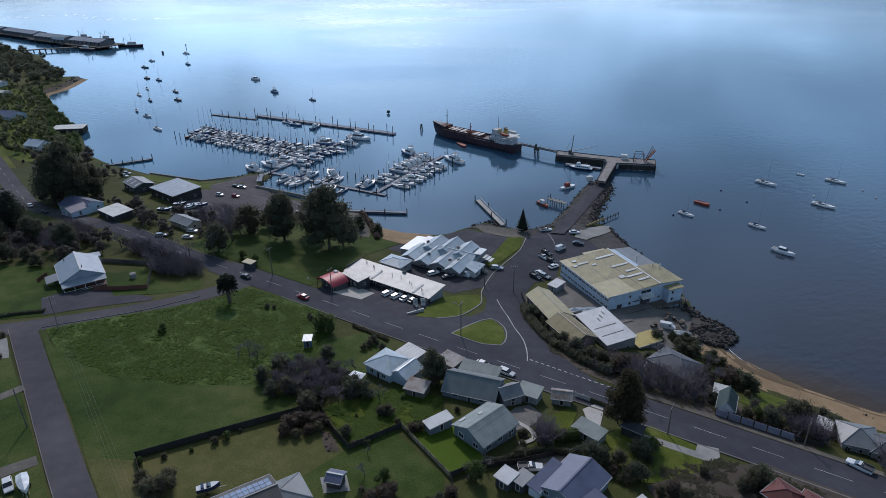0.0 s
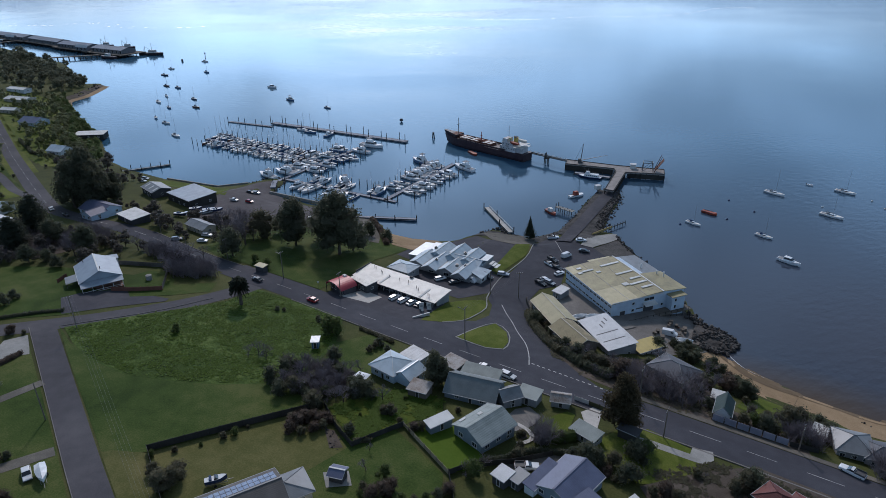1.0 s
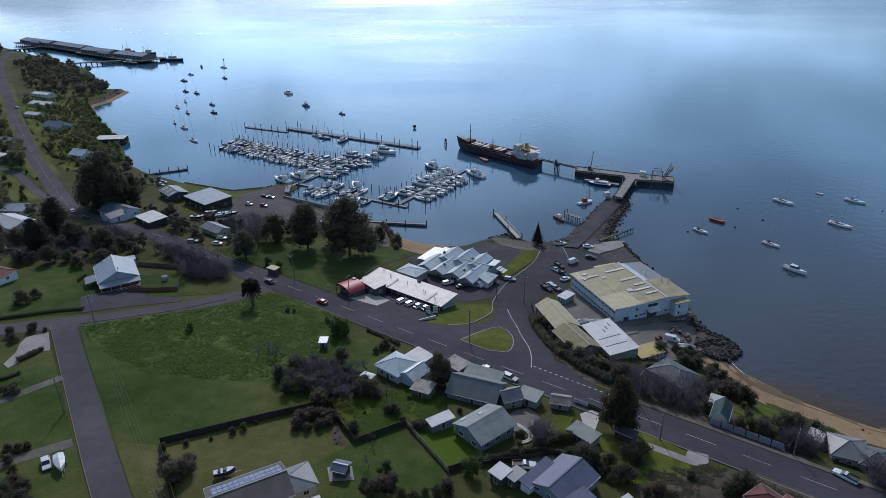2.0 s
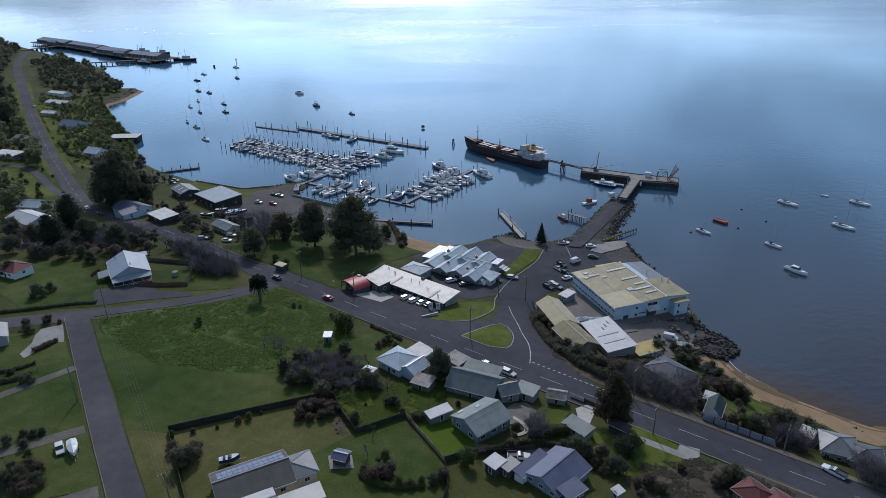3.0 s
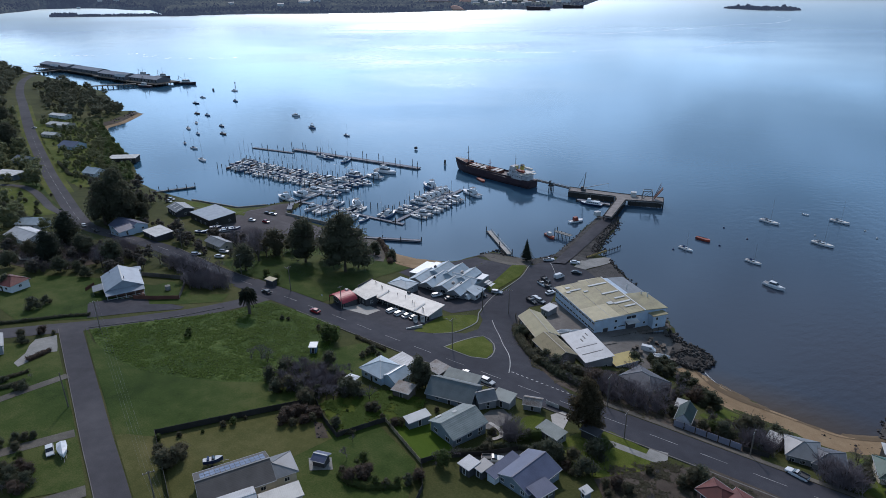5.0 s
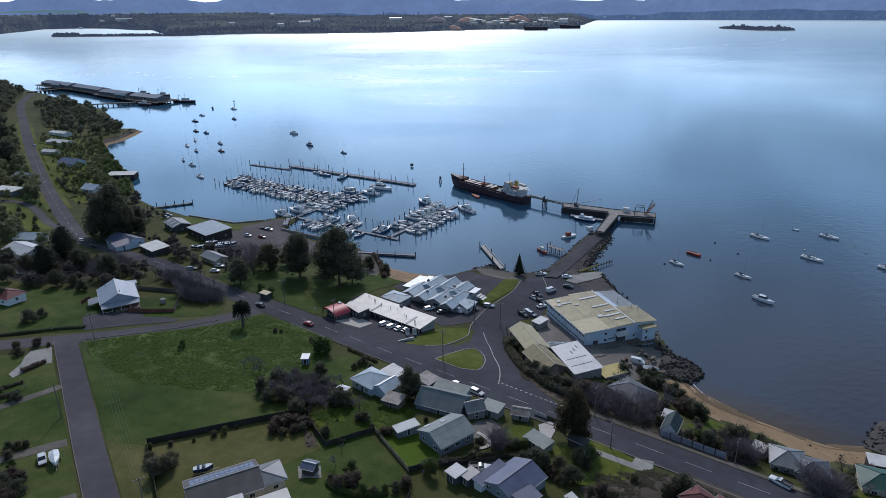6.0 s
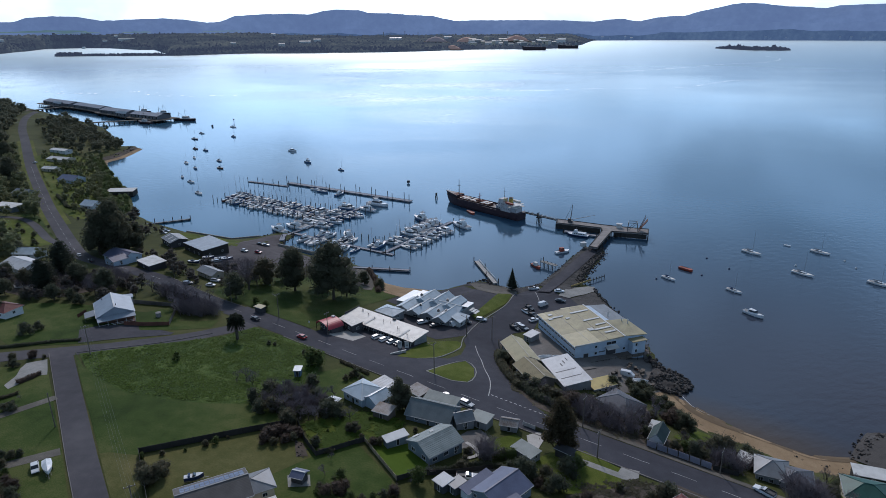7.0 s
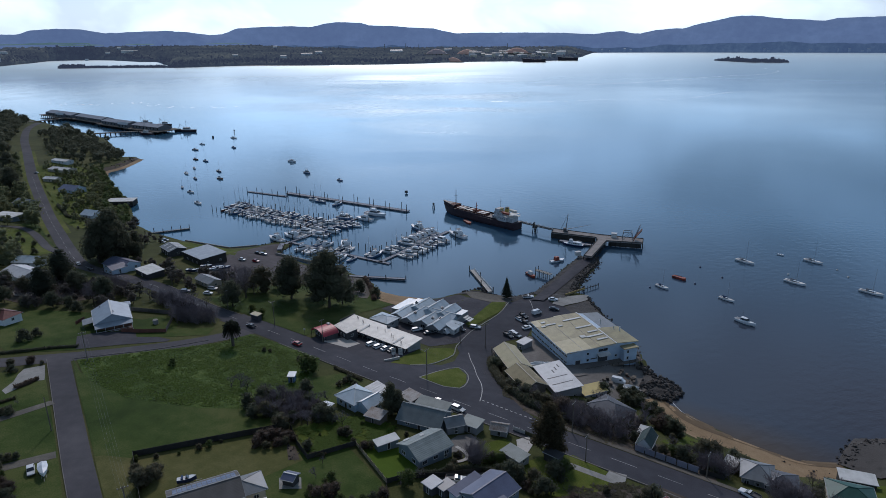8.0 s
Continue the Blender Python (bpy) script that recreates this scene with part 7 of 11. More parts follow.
# the long pier with its head, gangway and cranes
def pier():
    ob = thing("pier", pose(0, 0, 0), "weathered timber pier with a T-shaped head on dark piles", "pier")
    deck = Geo()
    head = [(-144, 365.5), (-141, 357.5), (-113.7, 363.5), (-111, 359), (-105.3, 327.5), (-100.6, 327.5), (-106, 360.5), (-95.4, 365), (-86.3, 368), (-89.3, 377), (-98.4, 374), (-115, 370)]
    deck.slab([(x, y, 3.6) for x, y in head], 0.7)
    part("deck", deck, BLEACHED_DECK, ob)
    for (ax, ay), (bx, by) in zip(head, head[1:] + head[:1]):
        part("kerb_beam", Geo().rod((ax, ay, 3.75), (bx, by, 3.75), 0.22, n=6), TIMBER_DARK, ob)
    for (ax, ay), (bx, by) in zip(head, head[1:] + head[:1]):
        k = max(1, round(math.hypot(bx - ax, by - ay) / 3.2))
        for i in range(k):
            x, y = ax + (bx - ax) * i / k, ay + (by - ay) * i / k
            part("pile", Geo().rod((x, y, -5), (x, y, 3.1), 0.28, n=7), TIMBER_DARK, ob)
    part("fender_wall", Geo().box(-127.3, 360.3, 1.3, 27, 0.4, 3.4, 12.4), TIMBER_DARK, ob)
    # dark panel added under the east arm to give its dark underside
    part("fender_wall", Geo().box(-96.0, 364.8, 1.6, 19, 0.4, 2.6, 18.4), TIMBER_DARK, ob)
    return ob


pier()
g = thing("gangway", pose(-155.5, 363.2, 0, 0, 0, -8.4), "long steel gangway from the pier to the ship", "gangway")
part("walkway", Geo().box(0, 0, 4.0, 27, 1.6, 0.3), WALL_BLUEGREY, g)
for s in (-1, 1):
    part("truss", Geo().rod((-13.5, s * 0.8, 5.2), (13.5, s * 0.8, 5.2), 0.09, n=4).box(0, s * 0.8, 4.3, 27, 0.1, 0.5), STEEL, g)
for i in range(10):
    part("stanchion", Geo().rod((-13 + i * 2.8, -0.8, 4), (-13 + i * 2.8, -0.8, 5.2), 0.06, n=4).rod((-13 + i * 2.8, 0.8, 4), (-13 + i * 2.8, 0.8, 5.2), 0.06, n=4), STEEL, g)
d = thing("mooring_dolphin", pose(-155.5, 362.5, 0), "timber dolphin carrying the gangway", "mooring dolphin")
for sx in (-1.0, 1.0):
    for sy in (-1.0, 1.0):
        part("pile", Geo().rod((sx * 1.3, sy * 1.3, -5), (sx * 0.8, sy * 0.8, 6.6 if sx < 0 else 3.8), 0.3), TIMBER_DARK, d)
part("cap", Geo().box(0, 0, 3.5, 3.0, 3.0, 0.5), TIMBER_DARK, d)


def derrick_crane(x, y, turn, h, reach, label):
    ob = thing("derrick_crane", pose(x, y, 3.6, 0, 0, turn), label, "crane")
    part("base", Geo().box(0, 0, 0.5, 2.6, 2.4, 1.0).box(-0.6, 0, 1.6, 1.6, 1.8, 1.4), PLASTIC_GREY, ob)
    part("mast", Geo().rod((0, 0, 0.8), (1.0, 0, h), 0.3, 0.16), STEEL, ob)
    part("stay", Geo().rod((1.0, 0, h), (-3.6, 1.6, 0.2), 0.07, n=4).rod((1.0, 0, h), (-3.6, -1.6, 0.2), 0.07, n=4), STEEL, ob)
    part("jib", Geo().rod((0.4, 0, 1.6), (reach, 0, h * 0.52), 0.2, 0.1), STEEL, ob)
    part("hook_line", Geo().rod((reach, 0, h * 0.52), (reach, 0, h * 0.34), 0.05, n=4), STEEL, ob)


derrick_crane(-134.5, 364.0, 14, 11.5, 15.0, "old steel derrick crane on the pier head")


def loading_frame():
    ob = thing("loading_ramp", pose(-96.5, 369.6, 3.7, 0, 0, 20), "rusty steel loading ramp and gantry at the pier end", "loading ramp")
    for sx in (-3, 3):
        for sy in (-2.2, 2.2):
            part("leg", Geo().rod((sx, sy, -0.1), (sx * 0.8, sy, 5.0), 0.2, n=6), STEEL, ob)
    part("beam", Geo().rod((-2.6, -2.2, 5), (2.6, -2.2, 5), 0.18, n=6).rod((-2.6, 2.2, 5), (2.6, 2.2, 5), 0.18, n=6).rod((2.5, -2.2, 5), (2.5, 2.2, 5), 0.18, n=6).rod((-2.5, -2.2, 5), (-2.5, 2.2, 5), 0.18, n=6).rod((-3, -2.2, 0), (2.6, -2.2, 5), 0.12, n=6).rod((-3, 2.2, 0), (2.6, 2.2, 5), 0.12, n=6), STEEL, ob)
    part("ramp", Geo().slab([(4, -2.4, 1.2), (8.2, -2.4, 7.2), (8.2, 2.4, 7.2), (4, 2.4, 1.2)], 0.4), RUST, ob)
    for s in (-2.2, 2.2):
        part("boom", Geo().rod((3.6, s, 0), (7.0, s, 9.2), 0.22, 0.12), RUST, ob)


loading_frame()
house_like = thing("pier_hut", pose(-105.0, 370.0, 3.6, 0, 0, 15), "small white hut on the pier head", "hut")
part("wall", Geo().box(0, 0, 1.2, 3.0, 2.4, 2.4), PAINT_WHITE, house_like)
part("roof", Geo().box(0, 0, 2.5, 3.5, 2.9, 0.16), WHITE_ROOF, house_like)
v = walkway((-133, 353), (-112.5, 355.5), 2.4, "low landing stage beside the pier", deck_z=1.0, piles=5)
f = thing("ferry", pose(-123.0, 351.0, 0, 0, 0, 187) @ Matrix.Scale(0.76, 4), "white and navy passenger ferry alongside the pier", "ferry")
part("hull", hull(17, 5.2, 1.4, bow=0.3, rake=0.6), NAVY, f)
part("deck", deck_of(17, 5.2, 1.4, bow=0.3), HULL_WHITE, f)
c = part("saloon", cabin_geo(-6.5, 4.5, 2.1, 1.9, 1.45, 3.4, 0.9), HULL_WHITE, f)
for s in (-1, 1):
    for i in range(6):
        part("pane", Geo().box(-5.2 + i * 1.45, s * 1.98, 2.5, 1.0, 0.12, 0.6), PANE, c)
part("wheelhouse", cabin_geo(0.6, 3.6, 1.4, 1.2, 3.4, 5.0, 0.6), HULL_WHITE, f)
part("roof_rail", Geo().rod((-6, -1.7, 4.2), (0.5, -1.7, 4.2), 0.05, n=4).rod((-6, 1.7, 4.2), (0.5, 1.7, 4.2), 0.05, n=4), STEEL, f)
part("mast", Geo().rod((1.4, 0, 5), (1.2, 0, 7.4), 0.08, n=5), ALLOY, f)

# landing stage on piles beside the causeway
s = thing("landing_stage", pose(-112.5, 293.5, 0, 0, 0, -10), "timber landing stage on crossed piles", "landing stage")
part("deck", Geo().box(0, 0, 2.4, 10, 2.6, 0.3), CONCRETE, s)
for i in range(4):
    for k in (-1.1, 1.1):
        part("pile", Geo().rod((-4.4 + i * 2.6, k, -4), (-4.4 + i * 2.6, k, 2.9 if i else 4.6), 0.18, n=6), TIMBER_DARK, s)
part("rail", Geo().rod((-5, -1.2, 3.3), (5, -1.2, 3.3), 0.05, n=4), STEEL, s)
hut = thing("pump_hut", pose(-110.5, 331, 1.8, 0, 0, 60), "white box hut at the end of the causeway", "hut")
part("wall", Geo().box(0, 0, 1.0, 3.0, 2.2, 2.2), PAINT_WHITE, hut)
part("lid", Geo().box(0, 0, 2.15, 3.2, 2.4, 0.12), WHITE_ROOF, hut)

# boat ramp pontoon and slipway
walkway((-148, 278.5), (-122.8, 257.5), 2.2, "white-railed boat ramp pontoon", piles=12, deck_z=0.9, material=PALE_CONCRETE)
r = thing("ramp_railing", pose(-135.5, 268, 0, 0, 0, -39.8), "white handrail along the boat ramp pontoon", "railing")
part("rail", Geo().rod((-16, 1.3, 1.9), (16, 1.3, 1.9), 0.09, n=5).rod((-16, 1.3, 1.4), (16, 1.3, 1.4), 0.06, n=5), PAINT_WHITE, r)
for i in range(9):
    part("post", Geo().rod((-16 + i * 4, 1.3, 0.7), (-16 + i * 4, 1.3, 1.9), 0.06, n=5), PAINT_WHITE, r)
sl = thing("slipway", pose(-87, 283, 0, 0, 0, 72), "timber slipway fence running into the water", "slipway")
for i in range(13):
    part("post", Geo().rod((-10 + i * 2.0, 0, -3), (-10 + i * 2.0, 0, 2.6 - i * 0.05), 0.14, n=5), TIMBER_DARK, sl)
part("rail", Geo().box(-3, 0, 1.5, 14, 0.3, 0.9), mat("ochre_paint", (0.4, 0.3, 0.12), rough=0.8), sl)
part("rail", Geo().box(9, 0, 1.2, 10, 0.2, 0.3), TIMBER_DARK, sl)


# rock walls: separate boulders
def boulder_mesh(seed):
    rnd = random.Random(seed)
    bm = bmesh.new()
    bmesh.ops.create_icosphere(bm, subdivisions=1, radius=0.5)
    for v in bm.verts:
        v.co *= rnd.uniform(0.7, 1.25)
        v.co.z *= 0.75
    me = bpy.data.meshes.new("rock")
    bm.to_mesh(me)
    bm.free()
    me.materials.append(ROCK)
    return me


BOULDERS = [boulder_mesh(i) for i in range(6)]


def rocks(name, pts, width, count, label, low=0.9, high=2.2, lift=0.0, seed=1):
    """A bank of tumbled rocks along a line."""
    rnd = random.Random(seed)
    line = curve_points(pts, 1.0)
    base = line[len(line) // 2]
    ob = thing(name, pose(base.x, base.y, 0), label, "rocks", kind="structure")
    for i in range(count):
        p = rnd.choice(line)
        q = Vector((p.x + rnd.uniform(-width, width), p.y + rnd.uniform(-width, width)))
        s = rnd.uniform(low, high)
        z = max(ground_at(q.x, q.y), -0.7) + lift + rnd.uniform(-0.1, 0.3) * s
        r = new("rock", BOULDERS[i % 6])
        r.parent = ob
        r.matrix_basis = Matrix.LocRotScale((q.x - base.x, q.y - base.y, z), Euler((rnd.uniform(0, 6), rnd.uniform(0, 6), rnd.uniform(0, 6))), (s, s * rnd.uniform(0.7, 1.2), s))


rocks("rock_wall", [(-87, 284), (-92, 298), (-96.5, 329), (-103, 338.5), (-110, 335)], 2.4, 300, "dark tumbled rock wall along the causeway", low=0.6, high=1.5, seed=2)
rocks("rock_wall", [(-110.5, 333), (-108, 302), (-105, 273), (-111, 260.5), (-122, 256.5)], 1.1, 170, "dark rock edging on the sheltered side of the causeway", low=0.4, high=1.0, seed=3)
rocks("rock_groyne", [(-34, 226), (-28, 221.5), (-22, 221.5), (-17.5, 216), (-19, 210.5), (-25, 208.5), (-28, 213), (-24, 217), (-21, 214)], 2.0, 300, "dark boulder groyne below the yard", low=0.8, high=1.9, lift=0.5, seed=4)
rocks("rock_slope", [(-90.5, 283), (-94.5, 298), (-98.5, 328)], 2.0, 150, "dark tumbled rocks sloping from a causeway lane", low=0.5, high=1.4, lift=0.25, seed=16)
rocks("rock_wall", [(-80, 279), (-72, 269.5), (-55, 255), (-39, 239.5)], 1.5, 130, "dark rocks along the foot of the warehouse sea wall", low=0.6, high=1.5, seed=15)
rocks("rock_wall", [(-134, 252), (-130, 259.5), (-124, 256.5)], 1.6, 60, "rocks edging the boat ramp", low=0.6, high=1.4, seed=5)
rocks("rock_groyne", [(35, 205), (37, 218), (48, 227)], 2.6, 170, "dark rock groyne with weed", low=0.5, high=1.3, seed=6)
rocks("rock_wall", [(-257, 236), (-265, 253), (-277, 255.5), (-281, 241)], 1.2, 110, "rock edge of the marina point", low=0.6, high=1.5, seed=7)
rocks("rock_wall", [(-171, 228), (-166, 222), (-160, 213)], 1.6, 70, "dark rocks edging the boat ramp", low=0.5, high=1.3, seed=11)
rocks("rubble_heap", [(-83.5, 97), (-80.5, 95.5), (-78, 94)], 1.5, 40, "pale rubble heaped in a garden bed", low=0.25, high=0.7, seed=12)
rocks("rock_ledge", [(20, 194.5), (30, 194.5), (36, 199)], 0.8, 14, "low dark rocks at the top of the beach", low=0.4, high=1.0, seed=8)
rocks("rock_ledge", [(-604, 318), (-622, 346), (-646, 362)], 4.0, 40, "dark rocks on a shingle spit", low=0.8, high=2.4, seed=9)


def sea_wall(a, b, h, label):
    L = math.hypot(b[0] - a[0], b[1] - a[1])
    ob = thing("sea_wall", pose((a[0] + b[0]) / 2, (a[1] + b[1]) / 2, 0, 0, 0, math.degrees(math.atan2(b[1] - a[1], b[0] - a[0]))), label, "sea wall", kind="structure")
    part("wall", Geo().box(0, 0, h / 2 - 1.2, L, 0.5, h + 2.4), CONCRETE, ob)
    part("coping", Geo().box(0, 0, h + 0.1, L, 0.75, 0.2), CONCRETE, ob)


sea_wall((-258, 235), (-205, 239), 1.3, "low grey sea wall of the marina car park")
sea_wall((-327, 220), (-291, 227), 0.7, "low concrete edge along the grass strip")
sea_wall((-291, 227), (-281, 240), 0.7, "low concrete edge by the marina")

# the long wharf with its sheds across the bay
WHARF_WALL = mat("faded_wharf_boarding", (0.17, 0.175, 0.19), (0.11, 0.115, 0.125), rough=0.85)


def wharf():
    ob = thing("wharf", pose(-930, 495, 0), "long dark wharf on piles with grey cargo sheds", "wharf")
    pts = [((-222, 2), (-118, 2), 32), ((-118, 2), (-14, -3), 28), ((-14, -8), (68, -8), 30), ((68, -8), (142, -4), 36)]
    for (ax, ay), (bx, by), w in pts:
        L, turn = math.hypot(bx - ax, by - ay), math.degrees(math.atan2(by - ay, bx - ax))
        part("deck", Geo().box((ax + bx) / 2, (ay + by) / 2, 3.2, L + 4, w, 1.0, turn), TIMBER, ob)
        k = round(L / 7)
        for i in range(k):
            t = (i + 0.5) / k
            nx, ny = -math.sin(radians(turn)), math.cos(radians(turn))
            for s in (-0.46, 0, 0.46):
                x, y = ax + (bx - ax) * t + nx * w * s, ay + (by - ay) * t + ny * w * s
                part("wharf_post", Geo().rod((x, y, -4), (x, y, 3), 0.5, n=5), TIMBER_DARK, ob)
    for (ax, ay), (bx, by) in (((-132, -72), (-136, -10)), ((80, -76), (112, -30))):
        L, turn = math.hypot(bx - ax, by - ay), math.degrees(math.atan2(by - ay, bx - ax))
        part("causeway", Geo().box((ax + bx) / 2, (ay + by) / 2, 3.0, L, 6, 0.8, turn), TIMBER, ob)
        for i in range(round(L / 6)):
            t = (i + 0.5) / round(L / 6)
            part("trestle", Geo().box(ax + (bx - ax) * t, ay + (by - ay) * t, 0, 0.7, 5, 6, turn), TIMBER_DARK, ob)


wharf()
for x, y, turn, L, W, label, top in ((-1098, 498, 0, 90, 22, "long grey cargo shed on the wharf", WHARF_ROOF), (-1084, 484.5, 0, 26, 4, "low white-walled wharf shed", WHITE_ROOF), (-997, 495, -2, 88, 18, "low grey cargo shed on the wharf", WHARF_ROOF),
                                    (-905, 488, 1, 70, 20, "long blue-grey cargo shed on the wharf", WHARF_ROOF), (-872, 475, 4, 24, 5, "wharf building with a white roof", WHITE_ROOF), (-826, 489, 3, 62, 20, "grey cargo shed near the wharf end", WHARF_ROOF)):
    ob = thing("cargo_shed", pose(x, y, 3.7, 0, 0, turn), label, "shed", "wharf sheds")
    walls(ob, L, W, 4.2, WHARF_WALL, foot=0.0, rise=2.6)
    gable_roof(ob, L, W, 4.2, 2.6, top, cap=top, trim=WALL_GREY)
    for i in range(round(L / 8)):
        opening(ob, "door", -L / 2 + 4 + i * 8, -W / 2, 1.9, 3.6, 3.4, 180, pane=TIMBER_DARK)


def trawler(x, y, turn, L, label):
    ob = thing("fishing_vessel", pose(x, y, 0, 0, 0, turn), label, "fishing vessel")
    part("hull", hull(L, L * 0.27, 2.6, 1.0, 0.95, 0.35, 1.0), BLACK_HULL, ob)
    part("deck", deck_of(L, L * 0.27, 2.5, 0.9, 0.35), RUST, ob)
    part("wheelhouse", cabin_geo(-L * 0.1, L * 0.18, L * 0.1, L * 0.08, 2.6, 6.0, 0.6), PAINT_WHITE, ob)
    part("window_band", cabin_geo(-L * 0.08, L * 0.178, L * 0.098, L * 0.078, 4.6, 5.4, 0.4), PANE, ob)
    part("mast", Geo().rod((L * 0.02, 0, 6), (L * 0.02, 0, 15), 0.25, 0.1).rod((-L * 0.3, 0, 2.6), (-L * 0.3, 0, 11), 0.25, 0.15), STEEL, ob)
    part("boom", Geo().rod((-L * 0.3, 0, 10), (-L * 0.05, 0, 6), 0.15).rod((-L * 0.3, 1.5, 9.5), (-L * 0.45, 2.5, 4), 0.12).rod((L * 0.02, 0, 14.5), (L * 0.45, 0, 4), 0.06), STEEL, ob)


trawler(-779, 512, 20, 32, "dark fishing trawler with tall masts at the wharf end")
trawler(-800, 466, 190, 24, "small dark fishing vessel by the wharf")
trawler(-905, 525, 15, 26, "fishing vessel with a tall mast behind the wharf")
trawler(-862, 530, 15, 26, "fishing vessel moored behind the wharf sheds")

# ---- trees and shrubs ----
def crown_geo(rnd, lobes, leaves, size, core=0.72):
    """Foliage: leaf sprays scattered over uneven lobes (x, y, z, radius, squash), round a darker twiggy core."""
    g = Geo()
    total = sum(l[3] ** 2 for l in lobes)
    for cx, cy, cz, r, sq in lobes:
        # core of the lobe
        rings = []
        for j in range(1, 4):
            a = math.pi * j / 4
            rings.append([(cx + core * r * math.sin(a) * math.cos(b) * rnd.uniform(0.8, 1.1), cy + core * r * math.sin(a) * math.sin(b) * rnd.uniform(0.8, 1.1), cz + core * r * sq * math.cos(a)) for b in [k * math.pi / 3 for k in range(6)]])
        g.loft(rings)
        for _ in range(max(6, round(leaves * r * r / total))):
            d = Vector((rnd.gauss(0, 1), rnd.gauss(0, 1), rnd.gauss(0.25, 0.9))).normalized()
            k = r * rnd.uniform(0.72, 1.12) * (1 + 0.18 * math.sin(5 * d.x + 7 * d.y + cx))
            p = Vector((cx + d.x * k, cy + d.y * k, cz + d.z * k * sq))
            n = (d + Vector((rnd.gauss(0, 0.6), rnd.gauss(0, 0.6), rnd.gauss(0.3, 0.5)))).normalized()
            u = n.orthogonal().normalized()
            u = (u * math.cos(k * 40) + n.cross(u) * math.sin(k * 40)).normalized() * size * rnd.uniform(0.5, 1.2)
            w = n.cross(u) * rnd.uniform(0.4, 0.75)
            b = n * size * 0.22
            g.add([p - u, p - w * 0.8 + b, p + u, p + w * 0.8 + b], [(0, 1, 2), (0, 2, 3)])
    return g


def trunk_geo(rnd, h, r, limbs, spread):
    g = Geo()
    bend = [Vector((rnd.uniform(-0.04, 0.04) * h * i, rnd.uniform(-0.04, 0.04) * h * i, h * i / 4)) for i in range(5)]
    for a, b, i in zip(bend, bend[1:], range(4)):
        g.rod(a, b, r * (1 - i * 0.18), r * (1 - (i + 1) * 0.18), 7)
    g.rod((0, 0, -1.5), (0, 0, 0.1), r * 1.25, r, 7)
    for i in range(limbs):
        a = rnd.uniform(0, 6.28)
        s = bend[2].lerp(bend[4], rnd.random())
        g.rod(s, s + Vector((math.cos(a) * spread, math.sin(a) * spread, rnd.uniform(0.2, 0.6) * spread + 0.1 * h)), r * 0.4, r * 0.12, 5)
    return g


def make_tree(seed, h, width, leaf, label, lobes=10, leaves=900, size=0.5, name="tree", category="tree", low=0.25, trunk=True):
    """A broad tree h metres high."""
    def make():
        rnd = random.Random(seed)
        ob = thing(name, Matrix(), label, category)
        if trunk:
            part("trunk", trunk_geo(rnd, h * 0.6, h * 0.022 + 0.05, 6, width * 0.55), BARK, ob)
        ls = []
        for i in range(lobes):
            t = i / max(1, lobes - 1)
            z = h * (low + (0.86 - low) * t)
            k = math.sin(math.pi * (0.18 + 0.72 * t)) ** 0.8
            a, q = i * 2.4 + rnd.uniform(-0.5, 0.5), width * 0.52 * k * rnd.uniform(0.35, 1.0) * (1 - 0.55 * t)
            ls.append((math.cos(a) * q, math.sin(a) * q, z, width * rnd.uniform(0.2, 0.34) * (0.6 + 0.5 * k), rnd.uniform(0.65, 0.95)))
        part("crown", crown_geo(rnd, ls, leaves, size), leaf, ob)
        return ob
    return Stock(make)


def make_bare(seed, h, width, label="bare deciduous tree with fine grey-brown twigs"):
    """A leafless tree with limbs dividing into twigs."""
    def make():
        rnd = random.Random(seed)
        ob = thing("bare_tree", Matrix(), label, "tree")
        big, fine = Geo(), Geo()

        def grow(p, d, length, r, depth):
            q = p + d * length
            (big if depth > 3 else fine).rod(p, q, r, r * 0.66, 5 if depth > 3 else 3)
            if not depth:
                return
            for _ in range(3 if depth < 5 else 4):
                nd = (d + Vector((rnd.gauss(0, 0.5), rnd.gauss(0, 0.5), rnd.gauss(0.12, 0.3)))).normalized()
                grow(q - d * length * rnd.uniform(0, 0.3), nd, length * rnd.uniform(0.62, 0.85), r * 0.6, depth - 1)
        big.rod((0, 0, -1.2), (0, 0, 0.1), h * 0.028, h * 0.024, 6)
        grow(Vector((0, 0, 0)), Vector((0, 0, 1)), h * 0.27, h * 0.024, 5)
        part("trunk", big, BARK, ob)
        part("crown", fine, TWIG, ob)
        return ob
    return Stock(make)


def make_conifer(seed, h, width, leaf, label, cone=False):
    def make():
        rnd = random.Random(seed)
        ob = thing("conifer", Matrix(), label, "tree")
        part("trunk", trunk_geo(rnd, h * 0.5, h * 0.02, 0, 0), BARK, ob)
        ls = [(rnd.uniform(-0.05, 0.05) * width, rnd.uniform(-0.05, 0.05) * width, h * (0.08 + 0.86 * i / 9), width * 0.5 * (math.sin(math.pi * (0.22 + 0.76 * i / 9)) ** 0.9 + 0.06), h * 0.11 / (width * 0.5)) for i in range(10)]
        if cone:
            ls = [(0, 0, h * (0.06 + 0.9 * i / 15), width * 0.5 * (1.0 - i / 15.5) + 0.05, h * 0.085 / (width * 0.5 * (1.0 - i / 15.5) + 0.3)) for i in range(16)]
        part("crown", crown_geo(rnd, ls, 2600, h * (0.02 if cone else 0.027), 0.95 if cone else 0.82), leaf, ob)
        return ob
    return Stock(make)


